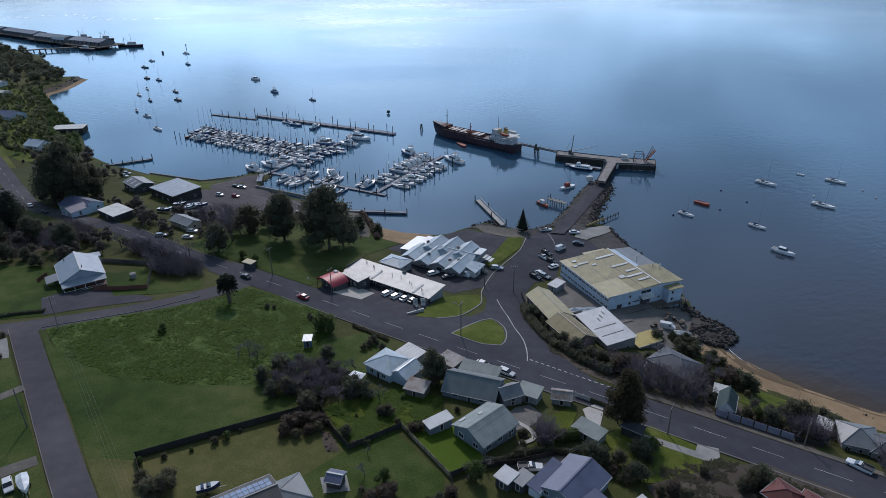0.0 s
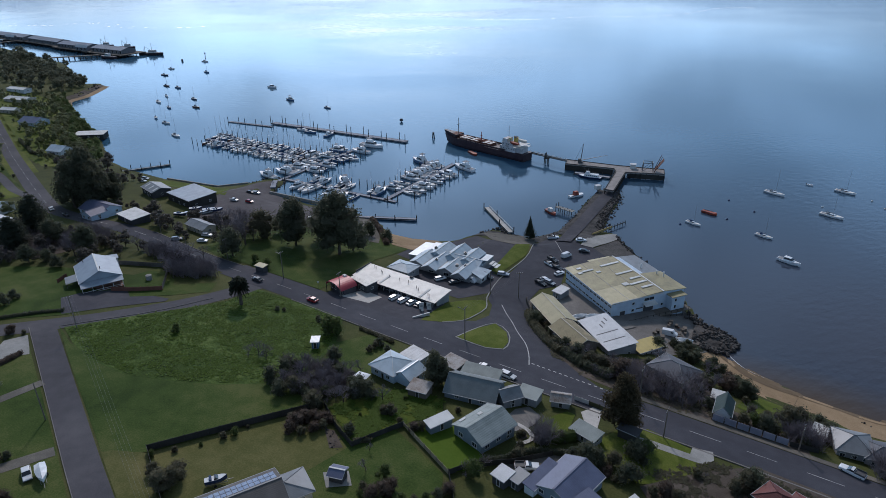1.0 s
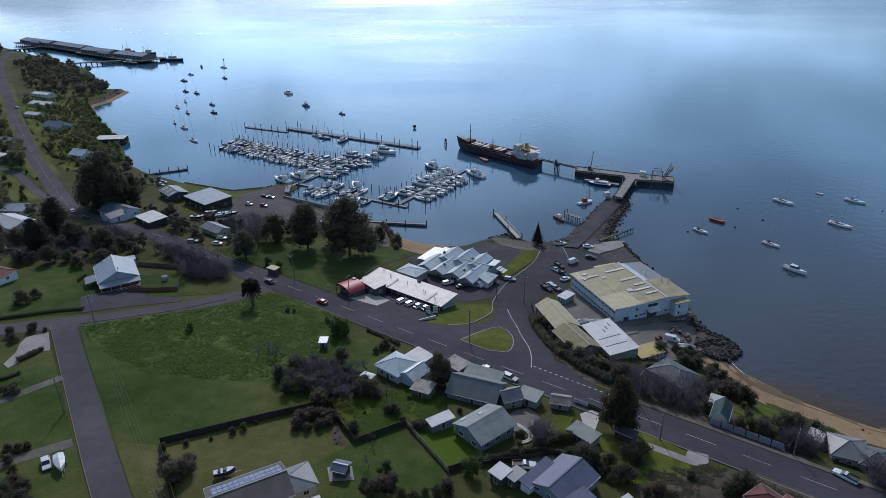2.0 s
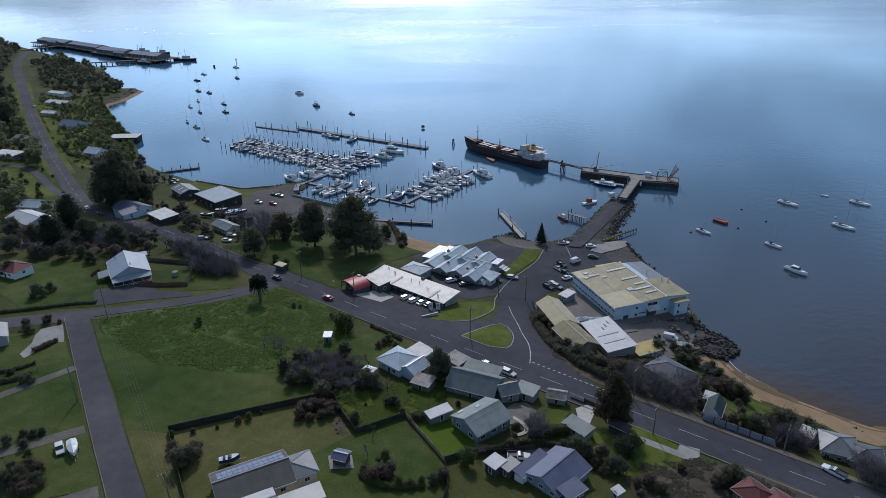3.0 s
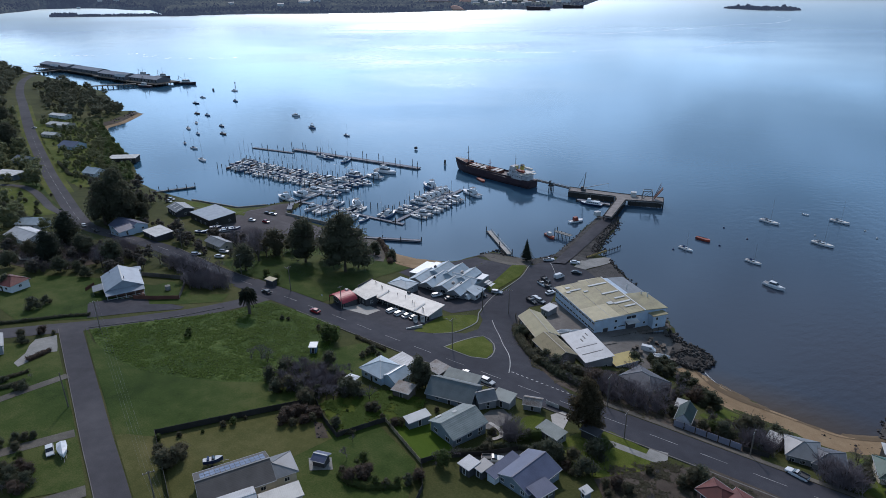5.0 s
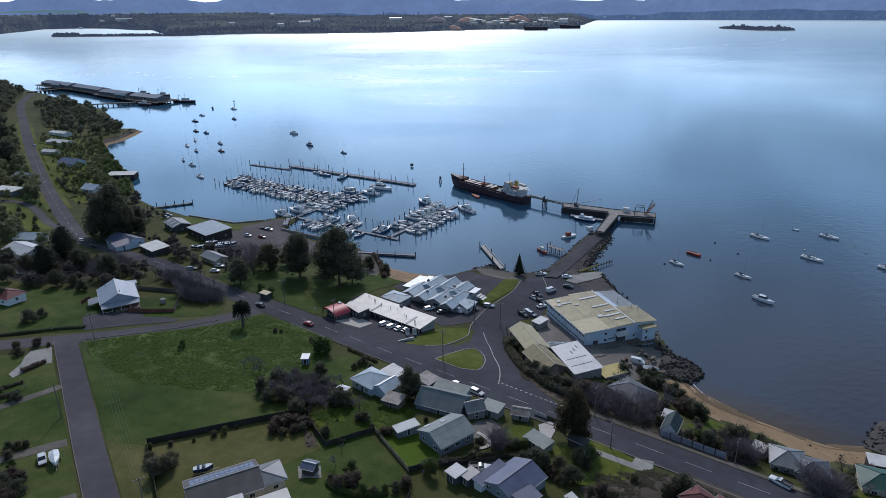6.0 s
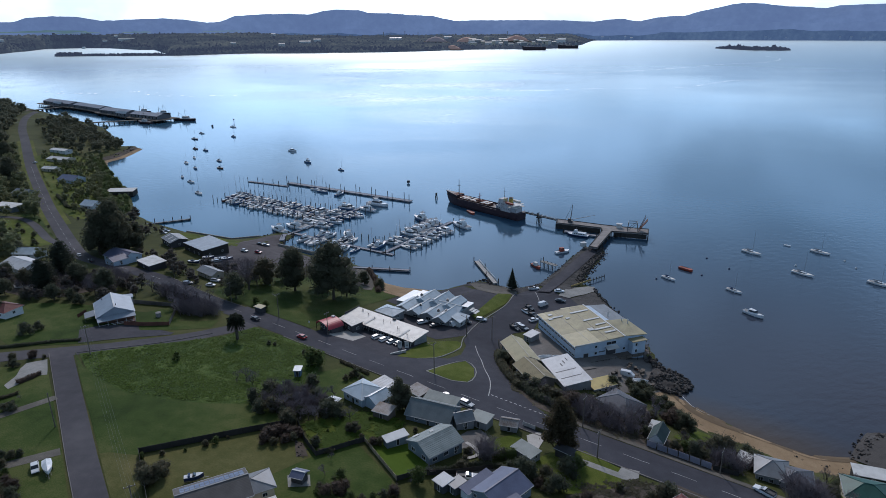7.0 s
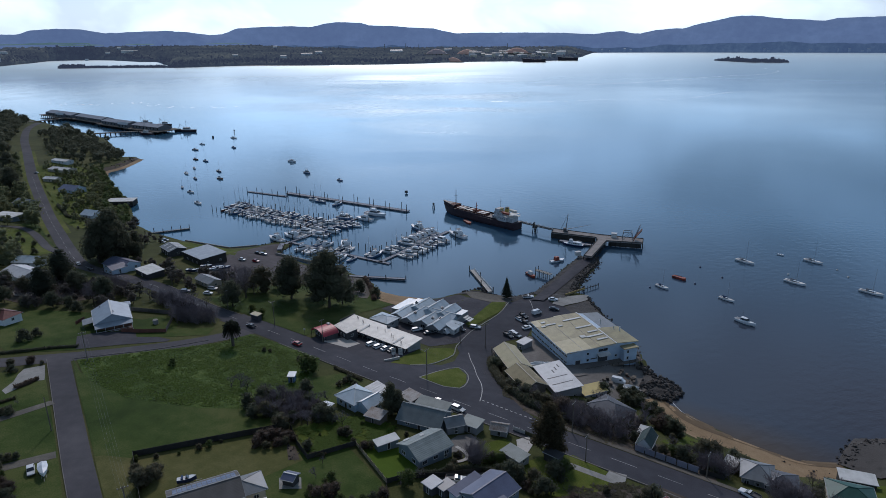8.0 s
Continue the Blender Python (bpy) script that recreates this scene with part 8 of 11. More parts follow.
def make_palm():
    rnd = random.Random(9)
    ob = thing("palm_tree", Matrix(), "tall date palm with a round dark crown", "palm tree")
    part("trunk", Geo().rod((0, 0, -0.5), (0, 0, 6.3), 0.5, 0.42, 10).rod((0, 0, 6.0), (0, 0, 7.3), 0.75, 0.6, 10), BARK, ob)
    part("heart", crown_geo(rnd, [(0, 0, 7.3, 1.7, 0.85)], 420, 0.4), LEAF_CONIFER, ob)
    for i in range(90):
        a, lift = i * 2.4, 1.35 - 2.1 * (i / 90)
        d, g = Vector((math.cos(a), math.sin(a), 0)), Geo()
        side = Vector((-d.y, d.x, 0))
        L, pts = 2.9 * rnd.uniform(0.85, 1.1), []
        for k in range(7):
            t = k / 6
            pts.append(Vector((0, 0, 7.2)) + d * L * t * math.cos(lift * (1 - 0.35 * t)) * 0.92 + Vector((0, 0, L * t * math.sin(lift) - 2.1 * t * t)))
        for k in range(6):
            w0, w1 = 0.5 * math.sin(math.pi * min(1, (k + 0.6) / 6.4)), 0.5 * math.sin(math.pi * min(1, (k + 1.6) / 6.8)) + 0.02
            for s in (-1, 1):
                for j in range(3):
                    p = pts[k].lerp(pts[k + 1], j / 3)
                    e = p + side * s * w0 * 1.5 + d * 0.3 - Vector((0, 0, 0.3))
                    q = p + d * 0.13
                    g.add([p, q + d * 0.32, e], [(0, 1, 2)])
            g.rod(pts[k], pts[k + 1], 0.035, 0.025, 3)
        part("frond", g, LEAF_CONIFER, ob)
    return ob


BROAD = [make_tree(11 + i, 10.0, 8.5, LEAF_DARK, "dark evergreen tree with a dense crown", 12, 2150, 0.33) for i in range(4)]
TALL = [make_tree(31 + i, 24.0, 15.0, LEAF_TALL, "tall dark evergreen tree with a broken crown", 20, 4400, 0.5, low=0.2) for i in range(3)]
BUSH = [make_tree(51 + i, 4.0, 4.4, LEAF_DARK, "dense dark green shrub", 7, 900, 0.22, "shrub", "shrub", 0.18, False) for i in range(3)]
GREEN = [make_tree(61 + i, 5.0, 4.8, LEAF_LIGHT, "fresh green shrub in a garden", 8, 950, 0.22, "shrub", "shrub", 0.22) for i in range(3)]
OLIVE = [make_tree(71 + i, 5.0, 5.2, LEAF_OLIVE, "straggly olive-brown shrub with thin leaves", 9, 950, 0.22, "shrub", "shrub", 0.18) for i in range(3)]
RUSSET = [make_tree(81 + i, 4.5, 5.0, LEAF_RED, "russet-leaved shrub in a garden", 8, 950, 0.22, "shrub", "shrub", 0.2) for i in range(2)]
BARE = [make_bare(91 + i, 10.0, 7.0) for i in range(4)]
CYPRESS = make_conifer(5, 14.0, 8.2, LEAF_CONIFER, "tall dark columnar cypress tree")
PINE = make_conifer(6, 8.0, 4.4, LEAF_CONIFER, "small dark cone-shaped conifer at the harbour road's end", True)
PALM = Stock(make_palm)
LEAF_ROAD = leafy("browning_evergreen", (0.14, 0.115, 0.07), (0.052, 0.047, 0.03))
ROADSIDE = [make_tree(121 + i, 14.0, 6.0, LEAF_ROAD, "big dark evergreen by the road with a browning top", 16, 4200, 0.34, low=0.12) for i in range(2)]
NARROW = [make_tree(101 + i, 12.0, 6.2, LEAF_TALL, "tall narrow dark evergreen tree", 14, 2600, 0.32, low=0.14) for i in range(2)]


def plant(rows, seed):
    """Trees at x, y with their height and kind: B broad, G green shrub, O olive shrub, D bare, C cypress, R russet, N narrow, T roadside."""
    rnd = random.Random(seed)
    for x, y, h, kind in rows:
        z, turn = ground_at(x, y) - 0.1, rnd.uniform(0, 360)
        if kind == "B":
            if h > 15:
                rnd.choice(TALL).put(x, y, z, turn, h / 23.0)
            elif h > 5.5:
                rnd.choice(BROAD).put(x, y, z, turn, h / 9.6)
            else:
                rnd.choice(BUSH).put(x, y, z, turn, h / 3.7)
        elif kind == "T":
            rnd.choice(ROADSIDE).put(x, y, z, turn, h / 13.2)
        elif kind == "N":
            rnd.choice(NARROW).put(x, y, z, turn, h / 11.4)
        elif kind == "C":
            CYPRESS.put(x, y, z, turn, h / 14)
        else:
            rnd.choice({"G": GREEN, "O": OLIVE, "D": BARE, "R": RUSSET}[kind]).put(x, y, z, turn, h / {"G": 4.7, "O": 4.7, "D": 10.0, "R": 4.2}[kind])


RESERVE = [(-210, 177, 12.0, 'D'), (-215, 186, 10.0, 'D'), (-204, 178, 11.0, 'D'), (-187, 186, 21.6, 'B'), (-166, 190, 28.2, 'B'), (-183, 198, 16.7, 'B'), (-165, 197, 14.1, 'B'), (-195, 160, 12.4, 'B'), (-202, 172, 18.3, 'D'), (-215, 171, 17.0, 'D'), (-204, 183, 13.1, 'O'), (-204, 193, 8.6, 'B'), (-183, 161, 3.6, 'G'), (-175, 160, 4.1, 'G'), (-173, 217, 7.3, 'B'), (-164, 219, 5.2, 'B')]
CORNER = [(-304, 164, 28.6, 'N'), (-302, 155, 24.8, 'N'), (-300, 169, 17.3, 'N'), (-296, 173, 10.3, 'N'), (-301, 165, 21.4, 'N'), (-277, 126, 18.5, 'C'), (-259, 110, 16.5, 'C'), (-259, 124, 10.1, 'B'), (-238, 121, 11.0, 'D'), (-240, 127, 11.0, 'B'), (-245, 123, 10.5, 'D'), (-264, 112, 12.0, 'C'), (-213, 138, 10.1, 'D'), (-205, 138, 13.2, 'D'), (-198, 138, 15.4, 'D'), (-198, 143, 12.0, 'D'), (-201, 151, 7.2, 'D'), (-227, 140, 9.2, 'D'), (-191, 131, 10.0, 'D'), (-231, 111, 4.4, 'B'), (-240, 112, 4.5, 'B'), (-309, 170, 20, 'N'), (-297, 160, 22, 'N'), (-312, 160, 17, 'N'), (-303, 176, 15, 'N')]
MEADOW_EDGE = [(-153, 106, 3.0, 'G'), (-142, 135, 1.7, 'B'), (-140, 136, 1.5, 'O'), (-127, 138, 1.8, 'O'), (-125, 137, 1.7, 'B'), (-123, 111, 6.6, 'D'), (-121, 112, 5.4, 'D'), (-119.5, 110.5, 5.2, 'D'), (-117, 134, 6.8, 'D'), (-117.5, 133, 6.4, 'G'), (-115.5, 134, 5.6, 'G'), (-110, 104, 4.4, 'B'), (-104, 101, 4.2, 'B'), (-102, 104, 4.8, 'O'), (-99, 106, 7.1, 'D'), (-97, 110, 7.6, 'D'), (-95, 108, 6.4, 'D'), (-94, 103, 4.2, 'O'), (-105, 110, 7.0, 'D'), (-108, 114, 6.4, 'D'), (-93, 102, 4.5, 'O'), (-97, 116, 3.8, 'B'), (-113, 112, 3.3, 'O'), (-104, 121, 4.7, 'B'), (-125, 109, 5.0, 'D'), (-88, 112, 4.8, 'B'), (-86, 114, 4.4, 'B'), (-110, 109, 4.4, 'B')]
GARDEN_MID = [(-81.6, 114.4, 6.0, 'D'), (-78.9, 99.3, 3.0, 'B'), (-76.3, 110.8, 3.2, 'O'), (-77.7, 110.0, 2.6, 'O'), (-81.8, 106.1, 1.0, 'G'), (-67.7, 108.7, 2.6, 'R'), (-66.8, 110.3, 2.4, 'O'), (-66.2, 112.2, 2.2, 'O'), (-66.1, 116.8, 1.6, 'O'), (-64.0, 121.6, 1.6, 'O'), (-72.7, 109.7, 1.5, 'O'), (-77.4, 118.1, 1.4, 'G'), (-101.0, 136.9, 2.6, 'B'), (-100.9, 132.2, 2.2, 'O'), (-96.7, 135.0, 2.2, 'B'), (-100.9, 134.6, 2.4, 'O'), (-75.6, 128.6, 11.0, 'N'), (-74.6, 130.2, 8.5, 'N'), (-89.5, 114.8, 4.2, 'B'), (-90.4, 113.2, 2.8, 'R')]
GARDEN_WEST = [(-96.7, 63.7, 5.0, 'O'), (-96.5, 66.1, 4.5, 'O'), (-97.9, 68.4, 3.5, 'O'), (-102.5, 65.6, 3, 'O'), (-105.2, 72.3, 1.5, 'O'), (-102.4, 76.9, 1.1, 'G'), (-100.4, 81.5, 1.9, 'O'), (-99.6, 83.9, 2.1, 'G'), (-99.1, 87.1, 1.1, 'O'), (-108.1, 68.7, 1.6, 'G'), (-90.6, 92.0, 3.0, 'R'), (-91.0, 94.6, 3.4, 'R'), (-90.4, 96.9, 3.2, 'R'), (-88.3, 98.0, 3.2, 'R'), (-87.6, 92.7, 2.4, 'O'), (-86.0, 95.1, 2.6, 'R'), (-85.4, 97.4, 2.6, 'O'), (-86.3, 99.6, 2.6, 'R'), (-92.9, 94.8, 2.6, 'O')]
GARDEN_SOUTH = [(-67.7, 91.7, 4.4, 'D'), (-71.3, 97.2, 3.0, 'D'), (-63.2, 92.4, 3.4, 'G'), (-48.4, 103.6, 4.6, 'G'), (-50.2, 103.1, 4.6, 'D'), (-48.6, 107.7, 4.4, 'D'), (-61.2, 86.4, 3.2, 'R'), (-60.2, 88.2, 3.4, 'R'), (-59.5, 90.4, 3.0, 'R'), (-64.4, 86.9, 2.2, 'O'), (-55.8, 88.6, 2.6, 'G'), (-53.9, 89.8, 2.2, 'O'), (-52.4, 91.9, 2.2, 'G'), (-50.8, 93.6, 2.4, 'B'), (-49.8, 96.1, 2.8, 'R'), (-44.0, 114.6, 2.8, 'O'), (-44.9, 117.7, 2.4, 'O'), (-42.2, 123.4, 9.0, 'D'), (-46.8, 122.6, 1.8, 'O'), (-47.4, 121.8, 1.5, 'B'), (-38.9, 126.4, 2.8, 'B')]
GARDEN_EAST = [(-31.4, 122.1, 4.8, 'B'), (-28.8, 123.1, 4.2, 'B'), (-33.5, 120.3, 3.6, 'B'), (-26.0, 124.9, 3.9, 'O'), (-22.5, 129.8, 5.2, 'B'), (-21.2, 132.3, 4.8, 'G'), (-21.3, 121.7, 4.4, 'B'), (-26.0, 121.2, 2.2, 'R'), (-23.8, 120.0, 1.7, 'O'), (-8.4, 132.6, 2.4, 'D'), (-10.1, 132.5, 2.2, 'O'), (-29.6, 139.6, 16.0, 'T'), (-28.4, 141.2, 12.5, 'T'), (-0.8, 134.4, 4.6, 'O'), (0.2, 136.0, 4.6, 'B'), (-2.5, 132.0, 3.4, 'O'), (-13.7, 122.4, 3.2, 'R'), (-15.9, 121.0, 2.4, 'O')]
BANK = [(-73.5, 183.5, 4.4, 'B'), (-61, 172, 3.4, 'O'), (-58, 172, 3.9, 'B'), (-53, 169, 4.6, 'B'), (-48, 167, 4.4, 'O'), (-45, 168, 4.0, 'O'), (-38, 166, 5.4, 'R'), (-50, 170, 6.5, 'D'), (-42, 169, 7.0, 'D'), (-37, 173, 4.5, 'D'), (-31, 164, 9.6, 'D'), (-26, 164, 9.5, 'D'), (-23, 165, 8.6, 'D'), (-21, 170, 9.6, 'D'), (-18, 172, 6.8, 'D'), (-36, 193, 4.3, 'B'), (-75, 186, 3.4, 'O')]
SHORE_TREES = [(-20, 198, 3.4, 'B'), (-17, 195, 3.6, 'B'), (-14, 189, 3.6, 'R'), (-11.5, 184.5, 4.6, 'B'), (-9, 181.6, 5.2, 'B'), (-7, 181, 4.4, 'B'), (-5, 168, 5.7, 'D'), (-6, 162, 3.2, 'O'), (0, 165, 5.6, 'D'), (3.6, 168.6, 6.8, 'O'), (5.8, 170.4, 6.4, 'O'), (-0.8, 162.6, 4.4, 'B'), (-3.6, 163.6, 3.4, 'G'), (8, 163, 8.0, 'D'), (13.2, 175, 3.8, 'B'), (10, 175, 4.5, 'B'), (9, 162, 7.0, 'D'), (12, 172, 4.6, 'B'), (23, 159, 9.5, 'D'), (27, 159, 10.1, 'D'), (29, 158, 8.4, 'D'), (31, 164, 5.2, 'O'), (33, 180, 4.0, 'B'), (-12.6, 181.8, 4.4, 'R')]
YARD_WEST = [(-133.9, 44.2, 2.6, 'B'), (-133.2, 47.5, 2.4, 'B'), (-132.6, 49.2, 2.2, 'O'), (-131.6, 50.6, 1.9, 'B'), (-130, 46, 2.4, 'O'), (-118, 44, 3.0, 'R'), (-115, 42.5, 3.2, 'B'), (-119, 41, 3.6, 'B'), (-121, 43.6, 2.8, 'R'), (-117, 40, 3.0, 'B'), (-123, 41, 3.0, 'O'), (-120, 38.5, 3.4, 'B'), (-114, 39.6, 3.0, 'R'), (-116, 38, 3.0, 'D'), (-125.6, 45.2, 2.2, 'G'), (-212, 84, 4.8, 'B'), (-214, 89, 3.1, 'B'), (-191.2, 71.8, 3.2, 'O'), (-189.3, 77.2, 2.8, 'R'), (-186.4, 70.6, 2.6, 'B'), (-186.2, 79.2, 1.6, 'O'), (-157.3, 58.6, 2.4, 'B'), (-158.6, 57.4, 2.2, 'O'), (-162, 62.6, 2.2, 'D'), (-165.4, 57.2, 1.8, 'B'), (-240, 86, 5.1, 'B')]
ROAD_WEST = [(-536, 203, 21.6, 'B'), (-630, 237, 19.8, 'B'), (-286, 106, 8.0, 'B'), (-272, 108, 7.8, 'O'), (-265, 97, 7.5, 'B'), (-243, 107, 7.4, 'B'), (-438, 179, 5.6, 'B'), (-362, 147.6, 2.6, 'B'), (-372, 146, 3.0, 'O'), (-388, 150, 3.2, 'B'), (-352, 143, 2.4, 'G'), (-340, 139, 3.4, 'B'), (-398, 165.5, 2.2, 'G'), (-380, 163, 1.8, 'O'), (-276, 117, 6.7, 'O'), (-325, 126, 7.4, 'B'), (-344, 126, 8.2, 'B'), (-252, 100, 5.0, 'B')]
for i, rows in enumerate((RESERVE, CORNER, MEADOW_EDGE, GARDEN_MID, GARDEN_WEST, GARDEN_SOUTH, GARDEN_EAST, BANK, SHORE_TREES, YARD_WEST, ROAD_WEST)):
    plant(rows, i)
PALM.put(-154, 130.5, ground_at(-154, 130), 0, 1.16)
PINE.put(-112, 255, 1.7, 0, 1.3)
b = thing("notice_board", pose(-112.2, 253.0, ground_at(-112, 253), 0, 0, 8), "small white notice board before a conifer", "sign")
part("board", Geo().box(0, 0, 1.6, 2.6, 0.1, 0.9), PAINT_WHITE, b)
part("post", Geo().rod((0, 0.1, -0.2), (0, 0.1, 1.6), 0.06), TIMBER, b)


def inside(ring, x, y):
    hit = False
    for (ax, ay), (bx, by) in zip(ring, ring[1:] + ring[:1]):
        if (ay > y) != (by > y) and x < ax + (y - ay) * (bx - ax) / (by - ay):
            hit = not hit
    return hit


def far_trees(name, places, label, seed):
    """Trees too far off to tell apart, as one mesh."""
    rnd = random.Random(seed)
    kinds = []
    for i in range(4):
        lobes = [(math.cos(a) * 3 * rnd.uniform(0.2, 1), math.sin(a) * 3 * rnd.uniform(0.2, 1), 3 + 5.5 * k / 6, rnd.uniform(1.7, 2.7), 0.8) for k, a in enumerate([j * 2.4 for j in range(7)])]
        kinds.append(crown_geo(rnd, lobes, 210, 0.72).rod((0, 0, -1), (0, 0, 5), 0.3, 0.15, 5))
    g = Geo()
    for x, y, h in places:
        k, a, s = rnd.choice(kinds), rnd.uniform(0, 6.28), h / 10
        c, d, z = math.cos(a) * s, math.sin(a) * s, ground_at(x, y)
        g.add([(x + p[0] * c - p[1] * d, y + p[0] * d + p[1] * c, z + p[2] * s) for p in k.v], k.f)
    return g


def scatter(ring, count, kinds, seed, apart=2.5, clear=(), far=None):
    """Shrubs and trees at random inside a ring; clear: (x, y, radius) kept free."""
    rnd = random.Random(seed)
    x0, x1, y0, y1 = min(p[0] for p in ring), max(p[0] for p in ring), min(p[1] for p in ring), max(p[1] for p in ring)
    done, tries = [], 0
    road_line = [p for p in curve_points(MAIN, 6.0)]
    while len(done) < count and tries < count * 30:
        tries += 1
        x, y = rnd.uniform(x0, x1), rnd.uniform(y0, y1)
        if not inside(ring, x, y) or any(math.hypot(x - a, y - b) < apart for a, b in done) or any(math.hypot(x - a, y - b) < r for a, b, r in clear):
            continue
        if any((p.x - x) ** 2 + (p.y - y) ** 2 < 70 for p in road_line) or float(inland(x, y)) < 2:
            continue
        done.append((x, y))
        kind, lo, hi = rnd.choice(kinds)
        if far is not None:
            far.append((x, y, rnd.uniform(lo, hi)))
            continue
        plant([(x, y, rnd.uniform(lo, hi), kind)], rnd.random())


# the wooded point and the gardens along the western shore
FAR_A, FAR_B, FAR_D = [], [], []
LEAF_GARDEN = leafy("garden_foliage", (0.225, 0.24, 0.127), (0.105, 0.115, 0.071))
FAR_C = []
LEAF_SCRUB = leafy("winter_scrub", (0.19, 0.175, 0.146), (0.09, 0.083, 0.078))
LEAF_FRESH = leafy("fresh_garden_foliage", (0.19, 0.235, 0.095), (0.085, 0.11, 0.045))
LEAF_WOODS = leafy("mixed_woods", (0.195, 0.2, 0.136), (0.092, 0.097, 0.071))
WOOD = [("B", 7, 13), ("B", 7, 14), ("O", 5, 8), ("B", 6, 10)]
YARD = [("B", 2, 5), ("G", 2, 5), ("O", 2, 5), ("B", 5, 8), ("G", 3, 6)]
scatter([(-640, 300), (-604, 306), (-640, 352), (-690, 364), (-760, 402), (-900, 412), (-905, 374), (-800, 340), (-700, 302)], 165, WOOD + [("G", 3, 6)], 1, 4.5, (), FAR_A)
scatter([(-400, 190), (-400, 222), (-440, 232), (-530, 272), (-588, 297), (-680, 300), (-640, 268), (-540, 234), (-440, 200)], 190, [("B", 1.5, 3), ("G", 2, 4), ("O", 2, 4), ("B", 4, 7)], 2, 3.0, ((-419, 208, 10), (-513, 238, 13), (-606, 272, 17), (-450, 245, 13), (-566, 246, 10), (-645, 290, 14)), FAR_B)
scatter([(-402, 204), (-400, 218), (-440, 232), (-530, 273), (-590, 299), (-588, 287), (-530, 260), (-440, 220)], 80, [("B", 3, 6), ("G", 2, 5)], 61, 3.2, ((-450, 245, 13), (-419, 208, 9)), FAR_B)
scatter([(-392, 214), (-396, 222), (-420, 234), (-462, 255), (-518, 273), (-584, 300), (-600, 306), (-606, 296), (-560, 282), (-500, 258), (-440, 226)], 120, [("B", 2.5, 5), ("G", 2, 4), ("B", 4, 7)], 62, 3.0, ((-450, 245, 13),), FAR_D)
scatter([(-404, 200), (-440, 206), (-530, 240), (-600, 262), (-640, 284), (-600, 290), (-520, 262), (-430, 222)], 110, [("G", 1.5, 3), ("G", 2, 4), ("B", 1.5, 3.5)], 63, 3.0, ((-419, 208, 10), (-513, 238, 11), (-606, 272, 14), (-450, 245, 13), (-566, 246, 10), (-645, 290, 12)), FAR_D)
scatter([(-330, 164), (-320, 205), (-345, 214), (-400, 220), (-400, 188), (-350, 170)], 34, YARD, 3, 4, (), FAR_C)
scatter([(-320, 142), (-300, 138), (-290, 100), (-330, 60), (-480, 120), (-620, 230), (-700, 270), (-480, 195), (-390, 166)], 290, YARD + WOOD, 4, 4.2, ((-345, 146, 8), (-357, 147, 9), (-370, 150, 10), (-383, 153, 10), (-396, 156, 10), (-409, 157, 10), (-420, 155, 9), (-430, 148, 9), (-352, 138, 8), (-366, 141, 8), (-336, 140, 8), (-297, 117, 13), (-318, 128, 10), (-446, 166, 13), (-485, 192, 11)), FAR_B)
scatter([(-700, 265), (-560, 210), (-600, 120), (-1000, 250), (-1010, 390), (-900, 345)], 150, WOOD, 5, 7, (), FAR_A)
scatter([(-740, 282), (-860, 330), (-1000, 392), (-1010, 330), (-800, 225), (-700, 220)], 120, [("B", 9, 16)], 51, 5.5, (), FAR_A)
scatter([(-1000, 392), (-1048, 424), (-1180, 440), (-1250, 330), (-1010, 300)], 130, [("B", 9, 16)], 52, 6, (), FAR_A)
tagged(part("woods", far_trees("woods", FAR_A, "", 1), LEAF_WOODS), "dark evergreen woods on the western point", "woods", kind="stuff")
tagged(part("garden_shrubs", far_trees("garden_shrubs", FAR_D, "", 4), LEAF_FRESH), "fresh green shrubs crowding the gardens above the water", "shrubs", kind="stuff")
tagged(part("garden_trees", far_trees("garden_trees", FAR_B, "", 2), LEAF_GARDEN), "mixed green garden trees along the shore road", "trees", kind="stuff")
scatter([(-285, 172), (-262, 172), (-240, 168), (-222, 160), (-250, 160), (-290, 168)], 22, YARD, 6, 2.5, ((-264, 162, 9), (-230, 172, 9), (-282, 158, 10)), FAR_C)
scatter([(-258, 180), (-240, 176), (-215, 166), (-222, 190), (-240, 182)], 14, YARD, 7, 2.5, ((-230, 172, 8),), FAR_C)
# gardens by the side streets
scatter([(-255, 96), (-212, 128), (-226, 142), (-290, 132), (-290, 100)], 40, YARD, 8, 3, ((-236, 88, 9),), FAR_C)
tagged(part("garden_shrubs", far_trees("garden_shrubs", FAR_C, "", 3), LEAF_SCRUB), "dark mixed shrubs in gardens by the side streets", "shrubs", kind="stuff")
# the scrubby bank between the main road and the yards
scatter([(-80, 188), (-68, 176), (-58, 168), (-46, 160.5), (-30, 158), (-22, 160), (-30, 170), (-40, 172), (-50, 168), (-64, 178), (-76, 192)], 38, [("D", 3, 6), ("O", 1.5, 3), ("B", 1.5, 3), ("D", 3, 6)], 11, 2)
scatter([(-20, 160), (-14, 160), (-16, 186), (-30, 188), (-36, 176)], 20, [("D", 5, 9), ("O", 2, 4), ("B", 2, 4)], 12, 2.4, ((-25, 178, 7),))
scatter([(-12, 188), (-20, 196), (-26, 206), (-36, 200), (-24, 190)], 12, [("B", 2, 4)], 13, 2)
scatter([(0, 159), (8, 160), (10, 180), (0, 184), (-8, 178), (-6, 162)], 10, [("G", 1.5, 3), ("O", 2, 4), ("B", 1.5, 3)], 14, 2.2, ((0, 178, 7), (-10, 164, 4), (4, 170, 4)))
